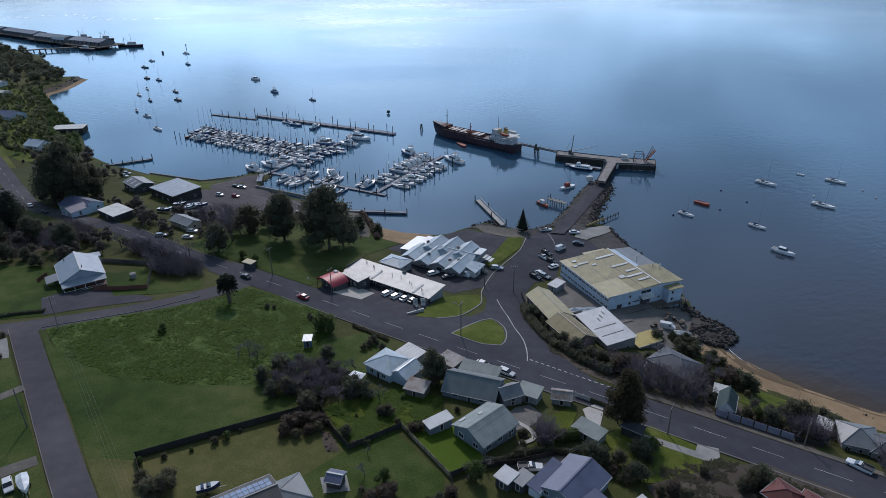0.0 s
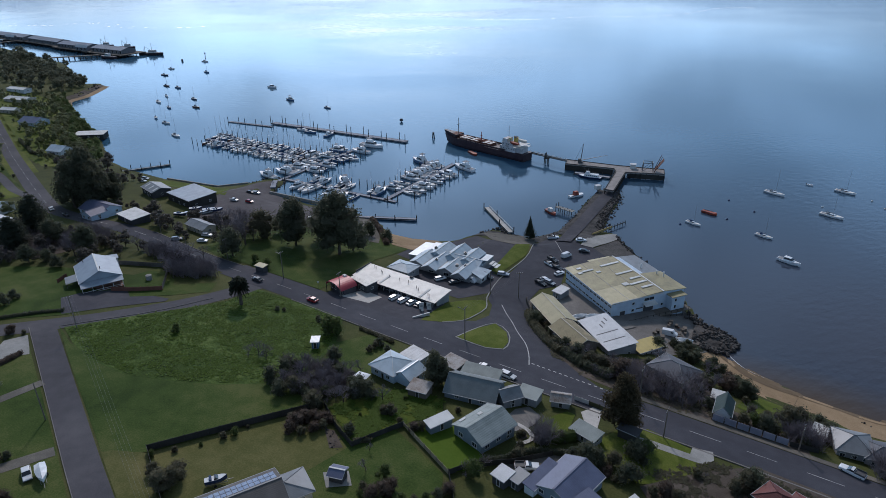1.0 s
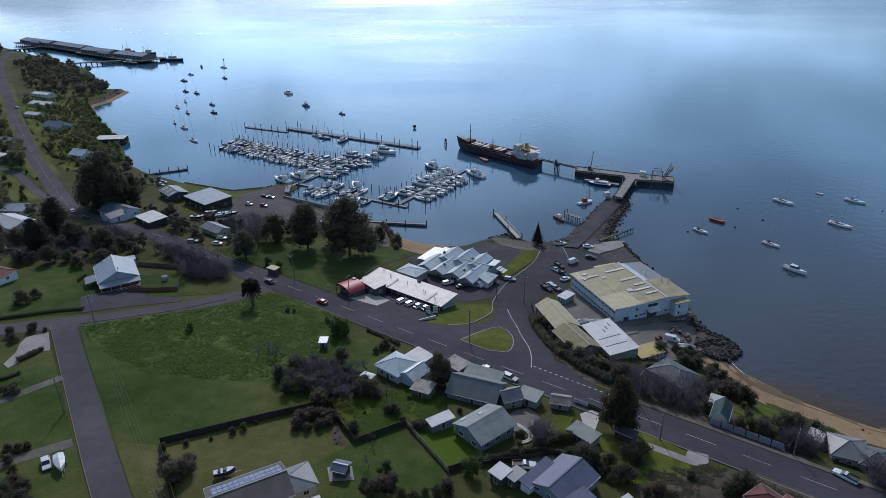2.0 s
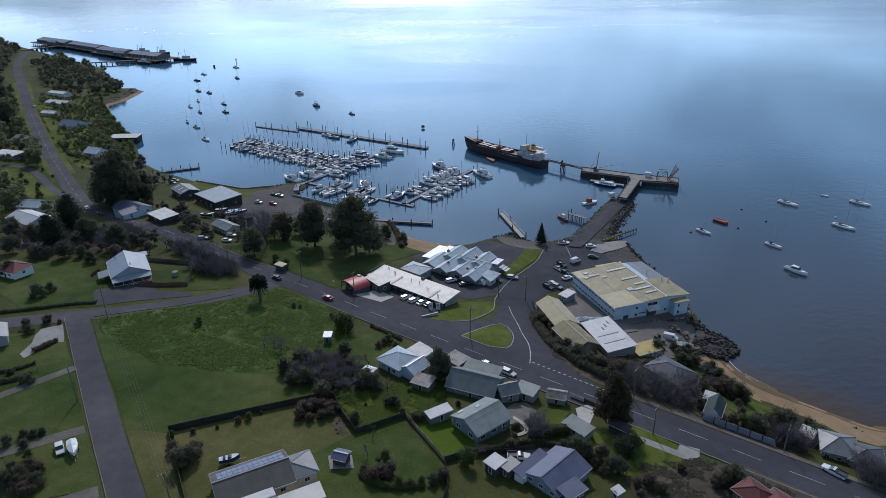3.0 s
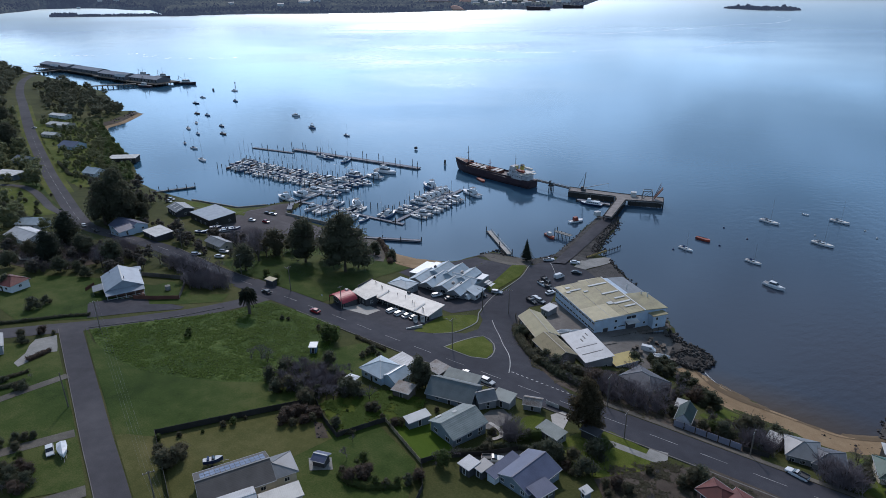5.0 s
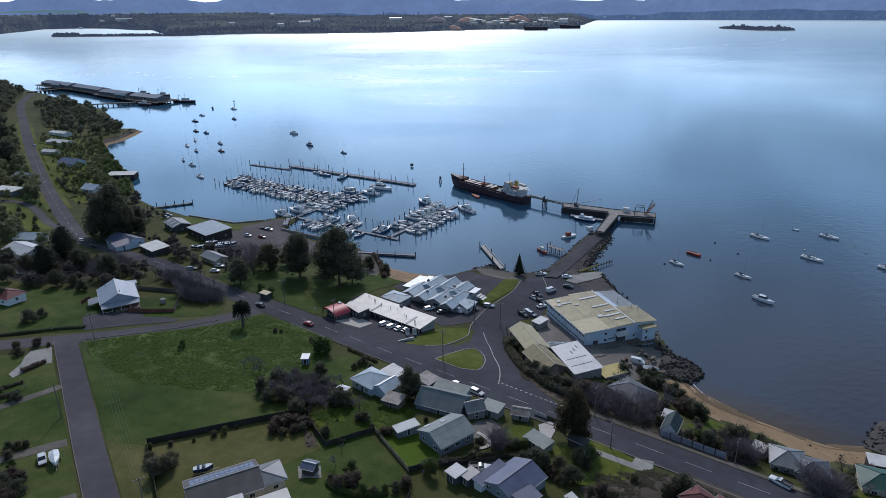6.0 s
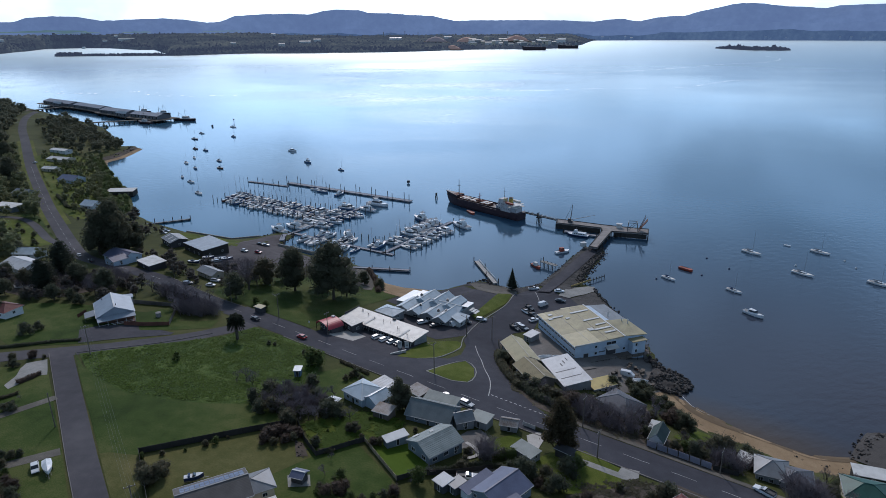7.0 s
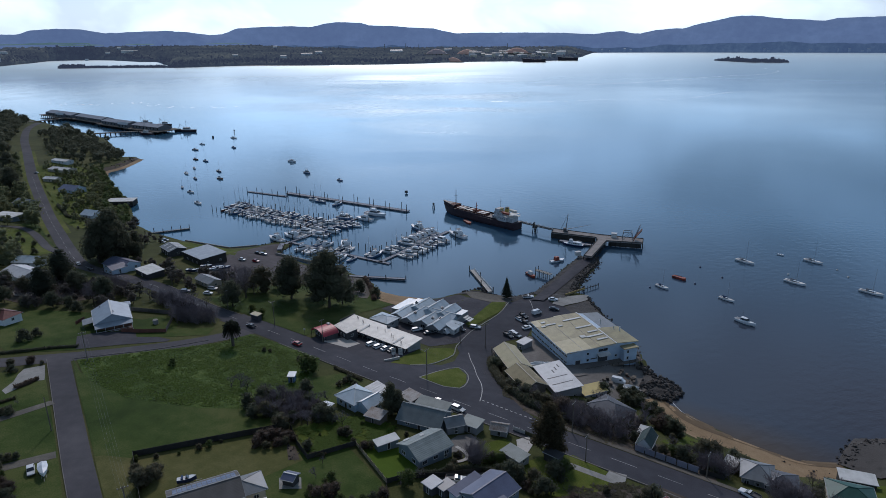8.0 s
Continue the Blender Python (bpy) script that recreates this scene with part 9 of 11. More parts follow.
scatter([(26, 158), (40, 160), (34, 190), (24, 182)], 14, [("B", 1.5, 3), ("D", 4, 8), ("O", 1.5, 3)], 15, 2.5, ((22, 170, 6), (38, 174, 7)))
# back gardens
scatter([(-106, 103), (-92, 103), (-86, 112), (-94, 122), (-106, 120), (-112, 112)], 58, [("D", 3.5, 6.5), ("D", 3, 6), ("D", 4, 7), ("O", 2, 3.6), ("B", 2, 3.6)], 16, 1.6, ((-91, 118, 3),))
scatter([(-20, 116), (-10, 112), (14, 120), (0, 128), (-12, 124)], 14, [("O", 1.5, 3), ("D", 3, 5), ("B", 1.5, 3)], 20, 2.2, ((3, 135, 6),))


def tufts(name, ring, count, low, high, material, label, seed):
    """Clumps of long grass, too many to count."""
    rnd, g = random.Random(seed), Geo()
    x0, x1, y0, y1 = min(p[0] for p in ring), max(p[0] for p in ring), min(p[1] for p in ring), max(p[1] for p in ring)
    xy = [(rnd.uniform(x0, x1), rnd.uniform(y0, y1)) for _ in range(count * 2)]
    xy = [p for p in xy if inside(ring, *p) and noise.noise(Vector((p[0] * 0.16, p[1] * 0.22, seed))) + 0.5 * noise.noise(Vector((p[0] * 0.5, p[1] * 0.6, seed))) + rnd.uniform(-0.2, 0.24) > 0][:count]
    zs = height([p[0] for p in xy], [p[1] for p in xy])
    for (x, y), z in zip(xy, zs):
        h = rnd.uniform(low, high)
        for k in range(3):
            a, w = rnd.uniform(0, 6.28), h * rnd.uniform(0.5, 0.9)
            dx, dy = math.cos(a), math.sin(a)
            t = rnd.uniform(0.17, 0.2) + h * 0.08
            g.add([(x, y, z + t), (x + dx * w - dy * w * 0.5, y + dy * w + dx * w * 0.5, z + t + h * 0.12), (x + dx * w * 1.7, y + dy * w * 1.7, z + t + h * rnd.uniform(-0.05, 0.3)), (x + dx * w + dy * w * 0.5, y + dy * w - dx * w * 0.5, z + t + h * 0.12)], [(0, 3, 2, 1)])
    return tagged(part(name, g, material), label, "grass", kind="stuff")


MEADOW = [(-180.5, 88.5), (-174, 101), (-166, 116), (-160, 129), (-160, 142), (-140, 143.5), (-123, 143), (-113, 129), (-108, 117), (-108, 106), (-112, 102), (-120, 95.5), (-131, 89.5), (-143, 84.5), (-157, 83.5), (-170, 85.5)]
tufts("long_grass", MEADOW, 14000, 0.18, 0.5, BLADE, "uncut bright green meadow grass in clumps", 1)
tufts("long_grass", MEADOW, 1500, 0.5, 1.0, BLADE, "tall bright tussocks in an uncut meadow", 9)
tufts("long_grass", [(-90, 104), (-76, 97), (-72, 109), (-66, 118), (-70, 124), (-84, 120)], 4200, 0.25, 0.7, BLADE, "rough long grass in a back garden", 2)
tufts("long_grass", [(-58, 164), (-48, 159), (-20, 157), (-12, 160), (-24, 188), (-34, 184), (-46, 174), (-56, 171), (-67, 175), (-78, 189)], 2600, 0.3, 0.8, LEAF_OLIVE, "dry brown scrub on a bank", 3)
tufts("long_grass", [(-9, 139), (-20, 126), (-14, 116), (14, 122), (20, 140), (0, 142)], 1800, 0.3, 0.9, LEAF_OLIVE, "dry scrub on bare ground", 4)

# ---- vehicles ----
def wheel(owner, x, y, r=0.33):
    part("wheel", Geo().rod((x, y - 0.11, r), (x, y + 0.11, r), r, n=12), RUBBER, owner)


def body_loft(profile, width, tuck=0.88):
    """A car body from a side outline of (x, z low, z high, half-width factor)."""
    rings = []
    for x, z0, z1, k in profile:
        w = width / 2 * k
        rings.append([(x, -w, z0), (x, w, z0), (x, w, (z0 + z1) / 2), (x, w * tuck, z1), (x, -w * tuck, z1), (x, -w, (z0 + z1) / 2)])
    return Geo().loft(rings)


def make_car(paint, kind, label):
    def make():
        ob = thing(kind, Matrix(), label, "car" if kind != "van" else "van")
        L, W = {"car": (4.5, 1.8), "wagon": (4.7, 1.85), "van": (5.6, 2.0), "utility_truck": (5.3, 1.9)}[kind]
        h = L / 2
        if kind == "van":
            part("body", body_loft([(-h, 0.5, 2.3, 0.92), (-h + 0.15, 0.35, 2.45, 1), (h - 1.7, 0.35, 2.45, 1), (h - 0.9, 0.35, 1.55, 0.98), (h - 0.15, 0.4, 1.15, 0.94), (h, 0.5, 0.95, 0.86)], W), paint, ob)
            part("windscreen", body_loft([(h - 1.62, 1.5, 2.3, 0.9), (h - 0.98, 1.45, 1.62, 0.9)], W * 0.98), PANE, ob)
            for s in (-1, 1):
                part("side_window", Geo().box(h - 2.0, s * W * 0.485, 1.75, 0.9, 0.06, 0.5), PANE, ob)
        else:
            part("body", body_loft([(-h, 0.5, 0.88, 0.86), (-h + 0.2, 0.32, 0.98, 0.97), (-0.6, 0.28, 0.98, 1), (h - 1.3, 0.3, 0.95, 1), (h - 0.2, 0.35, 0.78, 0.95), (h, 0.45, 0.66, 0.84)], W), paint, ob)
            back = {"car": (-1.75, -1.15), "wagon": (-2.2, -2.0), "utility_truck": (-0.35, -0.2)}[kind]
            part("glasshouse", body_loft([(back[0], 0.95, 1.05, 0.9), (back[1], 0.95, 1.4, 0.84), (0.35, 0.95, 1.42, 0.84), (1.05, 0.95, 1.02, 0.9)], W), PANE, ob)
            part("roof", body_loft([(back[1] - 0.05, 1.4, 1.46, 0.8), (0.3, 1.42, 1.49, 0.8)], W), paint, ob)
            if kind == "utility_truck":
                part("tray", Geo().box(-1.5, 0, 1.0, 2.1, W * 0.96, 0.1).box(-1.5, W * 0.46, 1.2, 2.1, 0.08, 0.35).box(-1.5, -W * 0.46, 1.2, 2.1, 0.08, 0.35).box(-2.5, 0, 1.2, 0.08, W * 0.95, 0.35), PLASTIC_GREY, ob)
        for end in (1, -1):
            part("bumper", Geo().box(end * (h - 0.05), 0, 0.51, 0.14, W * 0.86, 0.2), PLASTIC_GREY, ob)
        for s in (-1, 1):
            part("headlight", Geo().box(h - 0.08, s * W * 0.34, 0.72, 0.1, 0.35, 0.14), HULL_WHITE, ob)
            part("tail_light", Geo().box(-h + 0.05, s * W * 0.36, 0.8, 0.1, 0.25, 0.16), CAR_RED, ob)
            wheel(ob, h - 0.9, s * (W / 2 - 0.13))
            wheel(ob, -h + 0.9, s * (W / 2 - 0.13))
        return ob
    return Stock(make)


CARS = {"w": make_car(CAR_WHITE, "car", "white sedan parked on asphalt"), "s": make_car(CAR_SILVER, "wagon", "silver wagon parked on asphalt"), "d": make_car(CAR_DARK, "car", "dark sedan parked on asphalt"),
        "g": make_car(CAR_WHITE, "wagon", "white station wagon parked outdoors"), "v": make_car(CAR_WHITE, "van", "white van parked on asphalt"), "u": make_car(CAR_WHITE, "utility_truck", "white utility truck with an open tray"),
        "k": make_car(CAR_DARK, "utility_truck", "dark utility truck parked in the open"), "r": make_car(CAR_RED, "car", "dark red sedan on the main road")}
PARKED = [("g", -120, 168, 78), ("g", -116.3, 168, 80), ("w", -112.8, 168.2, 80), ("d", -109.8, 168.6, 82), ("g", -119, 194.5, 60), ("d", -113, 195, 62), ("v", -109, 200.5, -10), ("d", -105.5, 206.8, 5),
          ("s", -102, 213, 18), ("k", -92, 236.5, -25), ("u", -91.3, 232, -25), ("k", -87.2, 230.5, -20), ("v", -89, 243, 70), ("w", -84.4, 226, 65), ("w", -86.2, 217.6, -20), ("k", -86.6, 214.4, -20), ("s", -83.9, 216.6, -15)]
PARKED_WEST = [("u", -103.4, 261, 40), ("w", -90.6, 262, 30), ("d", -85, 252, 15), ("d", -167, 148.2, 178), ("r", -139, 147.6, 179), ("w", -305, 145.6, 165), ("d", -291, 145, 172), ("w", -122.6, 50.4, -20), ("u", -40.6, 112.6, 35),
               ("w", -69.5, 144.2, -4), ("g", -62.5, 144.4, -4), ("u", 17.8, 155.4, 166), ("v", -36, 207, 10), ("d", -264, 227, 20), ("s", -261.5, 228.8, 20), ("w", -257, 211, 10)]
PARKED_MARINA = [("r", -249, 214, 8), ("s", -251, 190, 70), ("w", -253.5, 186.5, 75), ("s", -205, 214, 30), ("w", -218, 163, 30), ("g", -223, 169, 25), ("s", -228, 158, 40), ("w", -325, 204, 10), ("s", -334, 211, 15), ("w", -612, 252, 200), ("w", -256, 183, 75)]
for k, x, y, turn in PARKED + PARKED_WEST + PARKED_MARINA:
    CARS[k].put(x, y, ground_at(x, y) + 0.16, turn, 0.88 if k == "v" else 1.0)


def trailer_boat(x, y, turn, L, label, covered):
    ob = thing("trailer_boat", pose(x, y, ground_at(x, y) + 0.1, 0, 0, turn), label, "boat")
    h = part("hull", hull(L, L * 0.36, 0.8, 0.35), HULL_WHITE if covered else NAVY, ob)
    h.location.z = 0.9
    if covered:
        part("cover", Geo().loft([[(-L * 0.5, -1.0, 1.6), (-L * 0.5, 1.0, 1.6), (-L * 0.5, 0, 1.9)], [(-L * 0.1, -1.15, 1.7), (-L * 0.1, 1.15, 1.7), (-L * 0.1, 0, 2.5)], [(L * 0.2, -0.95, 1.8), (L * 0.2, 0.95, 1.8), (L * 0.2, 0, 2.3)], [(L * 0.52, -0.1, 1.9), (L * 0.52, 0.1, 1.9), (L * 0.52, 0, 2.0)]]), HULL_WHITE, ob)
    else:
        d = part("deck", deck_of(L, L * 0.36, 0.8, 0.92), HULL_WHITE, ob)
        d.location.z = 0.9
        part("windscreen", cabin_geo(-0.3, 0.6, 0.7, 0.6, 1.75, 2.2, 0.5), PANE, ob)
        part("seat", Geo().box(-1.0, 0, 1.9, 0.5, 1.3, 0.5), CANVAS_BLUE, ob)
    part("trailer", Geo().box(0, 0.5, 0.55, L, 0.1, 0.1).box(0, -0.5, 0.55, L, 0.1, 0.1).box(L * 0.6, 0, 0.55, L * 0.3, 0.1, 0.1), STEEL, ob)
    for s in (-1, 1):
        wheel(ob, -0.3, s * 0.95, 0.3)


trailer_boat(-119.6, 52.0, -20, 5.6, "boat under a white cover on a trailer", True)
trailer_boat(-89.4, 71.0, 55, 4.4, "blue and white speedboat on a trailer", False)
for x, y in ((-256, 179), (-252, 192), (-249, 194), (-258, 189), (-205, 215)):
    trailer_boat(x, y, random.uniform(20, 60), 6.0, "white runabout on a trailer in a yard", False)
tr = thing("box_trailer", pose(-41.8, 112.2, ground_at(-41.8, 112.2), 0, 0, 30), "rusty brown box trailer", "trailer")
part("tray", Geo().box(0, 0, 0.55, 3.0, 1.7, 0.1).box(0, 0.82, 0.8, 3.0, 0.06, 0.5).box(0, -0.82, 0.8, 3.0, 0.06, 0.5).box(1.47, 0, 0.8, 0.06, 1.6, 0.5).box(-1.47, 0, 0.8, 0.06, 1.6, 0.5), RUST, tr)
for s in (-1, 1):
    wheel(tr, 0, s * 0.95, 0.3)
wt = thing("water_tank", pose(-195.5, 124.5, ground_at(-195.5, 124.5)), "round pale water tank on a lawn", "water tank")
part("tank", Geo().rod((0, 0, 0), (0, 0, 1.9), 1.0, n=20), CONCRETE, wt)
part("lid", Geo().rod((0, 0, 1.9), (0, 0, 2.1), 1.05, 0.3, 20), CONCRETE, wt)


# ---- fences ----
def fence(pts, h, material, label, span=2.4, posts=TIMBER, gap=0.0):
    """A fence of posts, rails and panels along a line on the ground."""
    ob = thing("fence", pose(pts[0][0], pts[0][1], 0), label, "fence")
    ox, oy = pts[0]
    for (ax, ay), (bx, by) in zip(pts, pts[1:]):
        L, turn = math.hypot(bx - ax, by - ay), math.degrees(math.atan2(by - ay, bx - ax))
        n = max(1, round(L / span))
        for i in range(n):
            t0, t1 = i / n, (i + 1) / n
            x0, y0, x1, y1 = ax + (bx - ax) * t0, ay + (by - ay) * t0, ax + (bx - ax) * t1, ay + (by - ay) * t1
            z0, z1 = ground_at(x0, y0), ground_at(x1, y1)
            nx, ny = -(by - ay) / L * 0.03, (bx - ax) / L * 0.03
            f = gap / span / 2
            p0, p1 = Vector((x0, y0, z0)).lerp(Vector((x1, y1, z1)), f), Vector((x0, y0, z0)).lerp(Vector((x1, y1, z1)), 1 - f)
            q = [(p.x - ox + k * nx, p.y - oy + k * ny, p.z + dz) for k in (-1, 1) for p, dz in ((p0, -0.3), (p1, -0.3), (p1, h), (p0, h))]
            part("panel", Geo().add(q, [(3, 2, 1, 0), (4, 5, 6, 7), (0, 1, 5, 4), (1, 2, 6, 5), (2, 3, 7, 6), (3, 0, 4, 7)]), material, ob)
            part("post", Geo().box(x0 - ox, y0 - oy, z0 + h / 2, 0.13, 0.13, h + 0.5, turn), posts, ob)
    return ob


fence([(-110, 69), (-100.5, 87), (-92, 103)], 1.8, TIMBER_DARK, "dark paling fence behind a mown field", posts=TIMBER_DARK)
fence([(-110, 69), (-98, 63.5), (-86, 58)], 1.7, PALING, "grey paling fence beside a verge")
fence([(-91.5, 104), (-83, 99), (-75.5, 96), (-70.5, 109)][:3], 1.7, TIMBER_DARK, "dark paling fence between gardens", posts=TIMBER_DARK)
fence([(-75.5, 96), (-62, 102), (-71, 109)][::2], 1.5, TIMBER_DARK, "dark fence at a garden corner", posts=TIMBER_DARK)
fence([(-71, 109), (-62, 105), (-53, 101)], 1.3, mat("bleached_timber", (0.4, 0.33, 0.22), (0.26, 0.21, 0.14), rough=0.9), "pale timber paling fence round a bright lawn")
fence([(-53, 101), (-50.5, 106), (-44, 112), (-38, 120)], 1.5, TIMBER_DARK, "dark hedge-like fence beside a drive", posts=TIMBER_DARK)
fence([(-53, 101), (-47, 94), (-43, 84)], 1.6, TIMBER_DARK, "dark fence between back lawns", posts=TIMBER_DARK)

fence([(-12.6, 158.6), (4.8, 158.4)], 1.9, PANEL, "lilac-grey panel fence with dark posts by the road", span=2.9, posts=TIMBER_DARK, gap=0.3)
fence([(5.0, 158.6), (11, 160)], 1.4, TIMBER_DARK, "dark picket fence before a shore garden", posts=TIMBER_DARK)
fence([(-205, 136), (-196, 132), (-184, 122)], 1.7, PALING, "grey paling fence round a back yard")
fence([(-184, 122), (-190, 115.5), (-196, 111)], 1.6, TIMBER_RED, "red-brown timber fence before a yard", posts=TIMBER_RED)
fence([(-216, 103.6), (-219.5, 108.5)], 1.4, TIMBER_RED, "short red-brown fence beside a house", posts=TIMBER_RED)
fence([(-203, 135), (-225, 122)], 1.7, PALING, "grey paling fence along a garden")


def hedge(pts, width, tall, leaf, label, seed, size=0.2, dense=46):
    """A clipped or straggling hedge along a line: leaf sprays over an uneven core."""
    rnd = random.Random(seed)
    row = curve_points(pts, 0.8)
    base = row[len(row) // 2]
    z0 = ground_at(base.x, base.y)
    ob = thing("hedge", pose(base.x, base.y, z0), label, "hedge")
    core, skin, rings = Geo(), Geo(), []
    for i, p in enumerate(row):
        d = (row[min(i + 1, len(row) - 1)] - row[max(i - 1, 0)]).normalized()
        n = Vector((-d.y, d.x, 0))
        w, h = width * 0.5 * rnd.uniform(0.75, 1.1), tall * rnd.uniform(0.75, 1.1)
        o = Vector((p.x - base.x, p.y - base.y, ground_at(p.x, p.y) - z0))
        rings.append([o + n * w * 0.8 - Vector((0, 0, 0.3)), o + n * w * 0.9 + Vector((0, 0, h * 0.6)), o + n * w * 0.35 + Vector((0, 0, h * 0.9)), o - n * w * 0.35 + Vector((0, 0, h * 0.9)), o - n * w * 0.9 + Vector((0, 0, h * 0.6)), o - n * w * 0.8 - Vector((0, 0, 0.3))])
        for _ in range(dense):
            a = rnd.uniform(-0.15, math.pi + 0.15)
            q = o + n * math.cos(a) * w * rnd.uniform(0.85, 1.2) + d * rnd.uniform(-0.4, 0.4) + Vector((0, 0, max(0.05, math.sin(a)) ** 0.6 * h * rnd.uniform(0.8, 1.15)))
            u = Vector((rnd.gauss(0, 1), rnd.gauss(0, 1), rnd.gauss(0, 0.7))).normalized()
            v = u.orthogonal().normalized() * size * rnd.uniform(0.4, 0.8)
            u = u * size * rnd.uniform(0.6, 1.2)
            skin.add([q - u, q - v, q + u, q + v], [(0, 1, 2), (0, 2, 3)])
    part("core", core.loft(rings), leaf, ob)
    part("foliage", skin, leaf, ob)


hedge([(-209.3, 68.6), (-203.8, 76.6), (-197.3, 87.6), (-192.5, 93.6)], 1.3, 1.1, LEAF_DARK, "long low dark hedge beside the side street", 1)
hedge([(-173.4, 66.4), (-174, 69.6), (-174.9, 73.2)], 1.9, 1.3, LEAF_RED, "rounded clipped brown hedge before a terrace", 2)
hedge([(-168.5, 55.2), (-166.6, 59.8), (-166.2, 63.6)], 1.2, 1.0, LEAF_OLIVE, "low hedge beside a gravel drive", 3)
hedge([(-163, 53.0), (-161.4, 57.0), (-160.9, 60.6)], 1.7, 1.3, LEAF_DARK, "dark hedge before a front lawn", 4)
hedge([(-50.5, 106.4), (-46.5, 111.6), (-43.6, 116.6), (-38.8, 120.4), (-34.5, 122.6)], 1.3, 1.5, LEAF_DARK, "overgrown dark hedge along a drive", 5)
hedge([(-36.6, 128.6), (-38.6, 126), (-40.5, 124.6)], 2.2, 2.6, LEAF_LIGHT, "tall green hedge behind a garage", 6)
hedge([(-64.5, 86.2), (-60.5, 85.6), (-56, 87.4), (-51.6, 91.6)], 1.8, 1.4, LEAF_LIGHT, "mixed straggling hedge across a back lawn", 7)
hedge([(-100, 105.4), (-94.6, 103.2), (-91.4, 102.6)], 2.6, 2.8, LEAF_DARK, "dark hedge at the end of a field", 8)
hedge([(-76, 97.6), (-73.4, 100)], 1.2, 1.3, LEAF_OLIVE, "dark hedge between two back gardens", 9)
hedge([(-79, 189), (-74, 182.4), (-66, 174.2), (-58, 168)], 3.0, 2.4, LEAF_OLIVE, "straggling brown hedge on the bank above the road", 10, 0.24)
hedge([(-57, 168.6), (-49, 164.4), (-40, 162)], 3.2, 2.8, LEAF_DARK, "dark scrub hedge on the bank below the sheds", 11, 0.24)
hedge([(-187, 235.4), (-175.6, 227.4), (-166, 219), (-158.6, 211.6)], 2.4, 2.2, LEAF_RED, "brown hedge along the boat ramp", 12, 0.24)
hedge([(-470, 207.6), (-449, 202.2), (-431, 197), (-420, 199), (-406, 200.6)], 2.2, 2.0, LEAF_DARK, "clipped hedge round a cottage garden", 14, 0.3)
drape("lawn", [(-428, 193.6), (-395, 198.4), (-383, 192), (-396, 185)], 0.13, LAWN_BRIGHT, "grass slope below a cottage hedge", "lawn", cell=4)
hedge([(-112.6, 141.6), (-106, 141.2), (-99, 140.4)], 1.4, 1.1, LEAF_OLIVE, "low straggling hedge beside the main road", 13)


def brushwood(ring, count, low, high, label, seed):
    """A thicket of leafless stems, too dense to count."""
    rnd, g = random.Random(seed), Geo()
    x0, x1, y0, y1 = min(p[0] for p in ring), max(p[0] for p in ring), min(p[1] for p in ring), max(p[1] for p in ring)
    road_row = [p for p in curve_points(MAIN, 4.0)]
    for _ in range(count):
        x, y = rnd.uniform(x0, x1), rnd.uniform(y0, y1)
        if not inside(ring, x, y) or any((p.x - x) ** 2 + (p.y - y) ** 2 < 45 for p in road_row):
            continue
        z, h = ground_at(x, y) - 0.2, rnd.uniform(low, high)
        for _ in range(7):
            d = Vector((rnd.gauss(0, 0.28), rnd.gauss(0, 0.28), 1)).normalized()
            p = Vector((x + rnd.gauss(0, 0.4), y + rnd.gauss(0, 0.4), z))
            q = p + d * h * rnd.uniform(0.35, 0.6)
            g.rod(p, q, 0.05, 0.035, 3)
            for _ in range(5):
                e = (d + Vector((rnd.gauss(0, 0.45), rnd.gauss(0, 0.45), rnd.gauss(0, 0.25)))).normalized()
                m = p.lerp(q, rnd.uniform(0.4, 1.0))
                r = m + e * h * rnd.uniform(0.25, 0.5)
                g.rod(m, r, 0.03, 0.015, 3)
                f = (e + Vector((rnd.gauss(0, 0.5), rnd.gauss(0, 0.5), rnd.gauss(0, 0.3)))).normalized()
                g.rod(m.lerp(r, 0.5), m.lerp(r, 0.5) + f * h * 0.2, 0.02, 0.01, 3)
    return tagged(part("brushwood", g, TWIG), label, "thicket", kind="stuff")


brushwood([(-222, 139), (-205, 138.5), (-192, 131), (-182, 137), (-180, 142), (-196, 147), (-216, 149)], 420, 4, 9, "dense grey-brown thicket of leafless stems", 1)
brushwood([(-262, 126), (-246, 126), (-240, 136), (-250, 143), (-268, 142)], 260, 3, 7, "grey-brown leafless brush behind a house", 2)
brushwood([(-32, 160), (-18, 160), (-17, 180), (-30, 172), (-40, 166)], 150, 3, 7, "leafless brush on a bank above the road", 3)
brushwood([(-104, 104), (-95, 105), (-89, 112), (-96, 119), (-106, 117)], 130, 2.5, 5.5, "brown leafless thicket at the field's edge", 4)
brushwood([(-48, 172), (-40, 164), (-30, 160), (-24, 164), (-36, 176)], 90, 2.5, 5, "leafless scrub below the workshops", 5)
brushwood([(4, 160), (12, 160), (12, 170), (2, 172)], 60, 3, 7, "leafless shrubs in a shore garden", 6)
brushwood([(-43.8, 122.2), (-41, 122), (-40.6, 125), (-43.6, 125.2)], 26, 4, 7.5, "leafless brown garden tree with dense twigs", 8)
brushwood([(-232, 181), (-238, 195), (-225, 199), (-208, 190), (-204, 180), (-210, 171)], 90, 5, 10, "leafless grey-brown trees beside the marina car park", 10)
drape("bare_ground", [(-277, 96.6), (-256, 101), (-245, 111.4), (-245, 126), (-269, 134), (-283.7, 127), (-290, 113), (-291, 102.6)], 0.12, SOIL, "brown scrubby ground in an overgrown garden", "bare ground", cell=4)
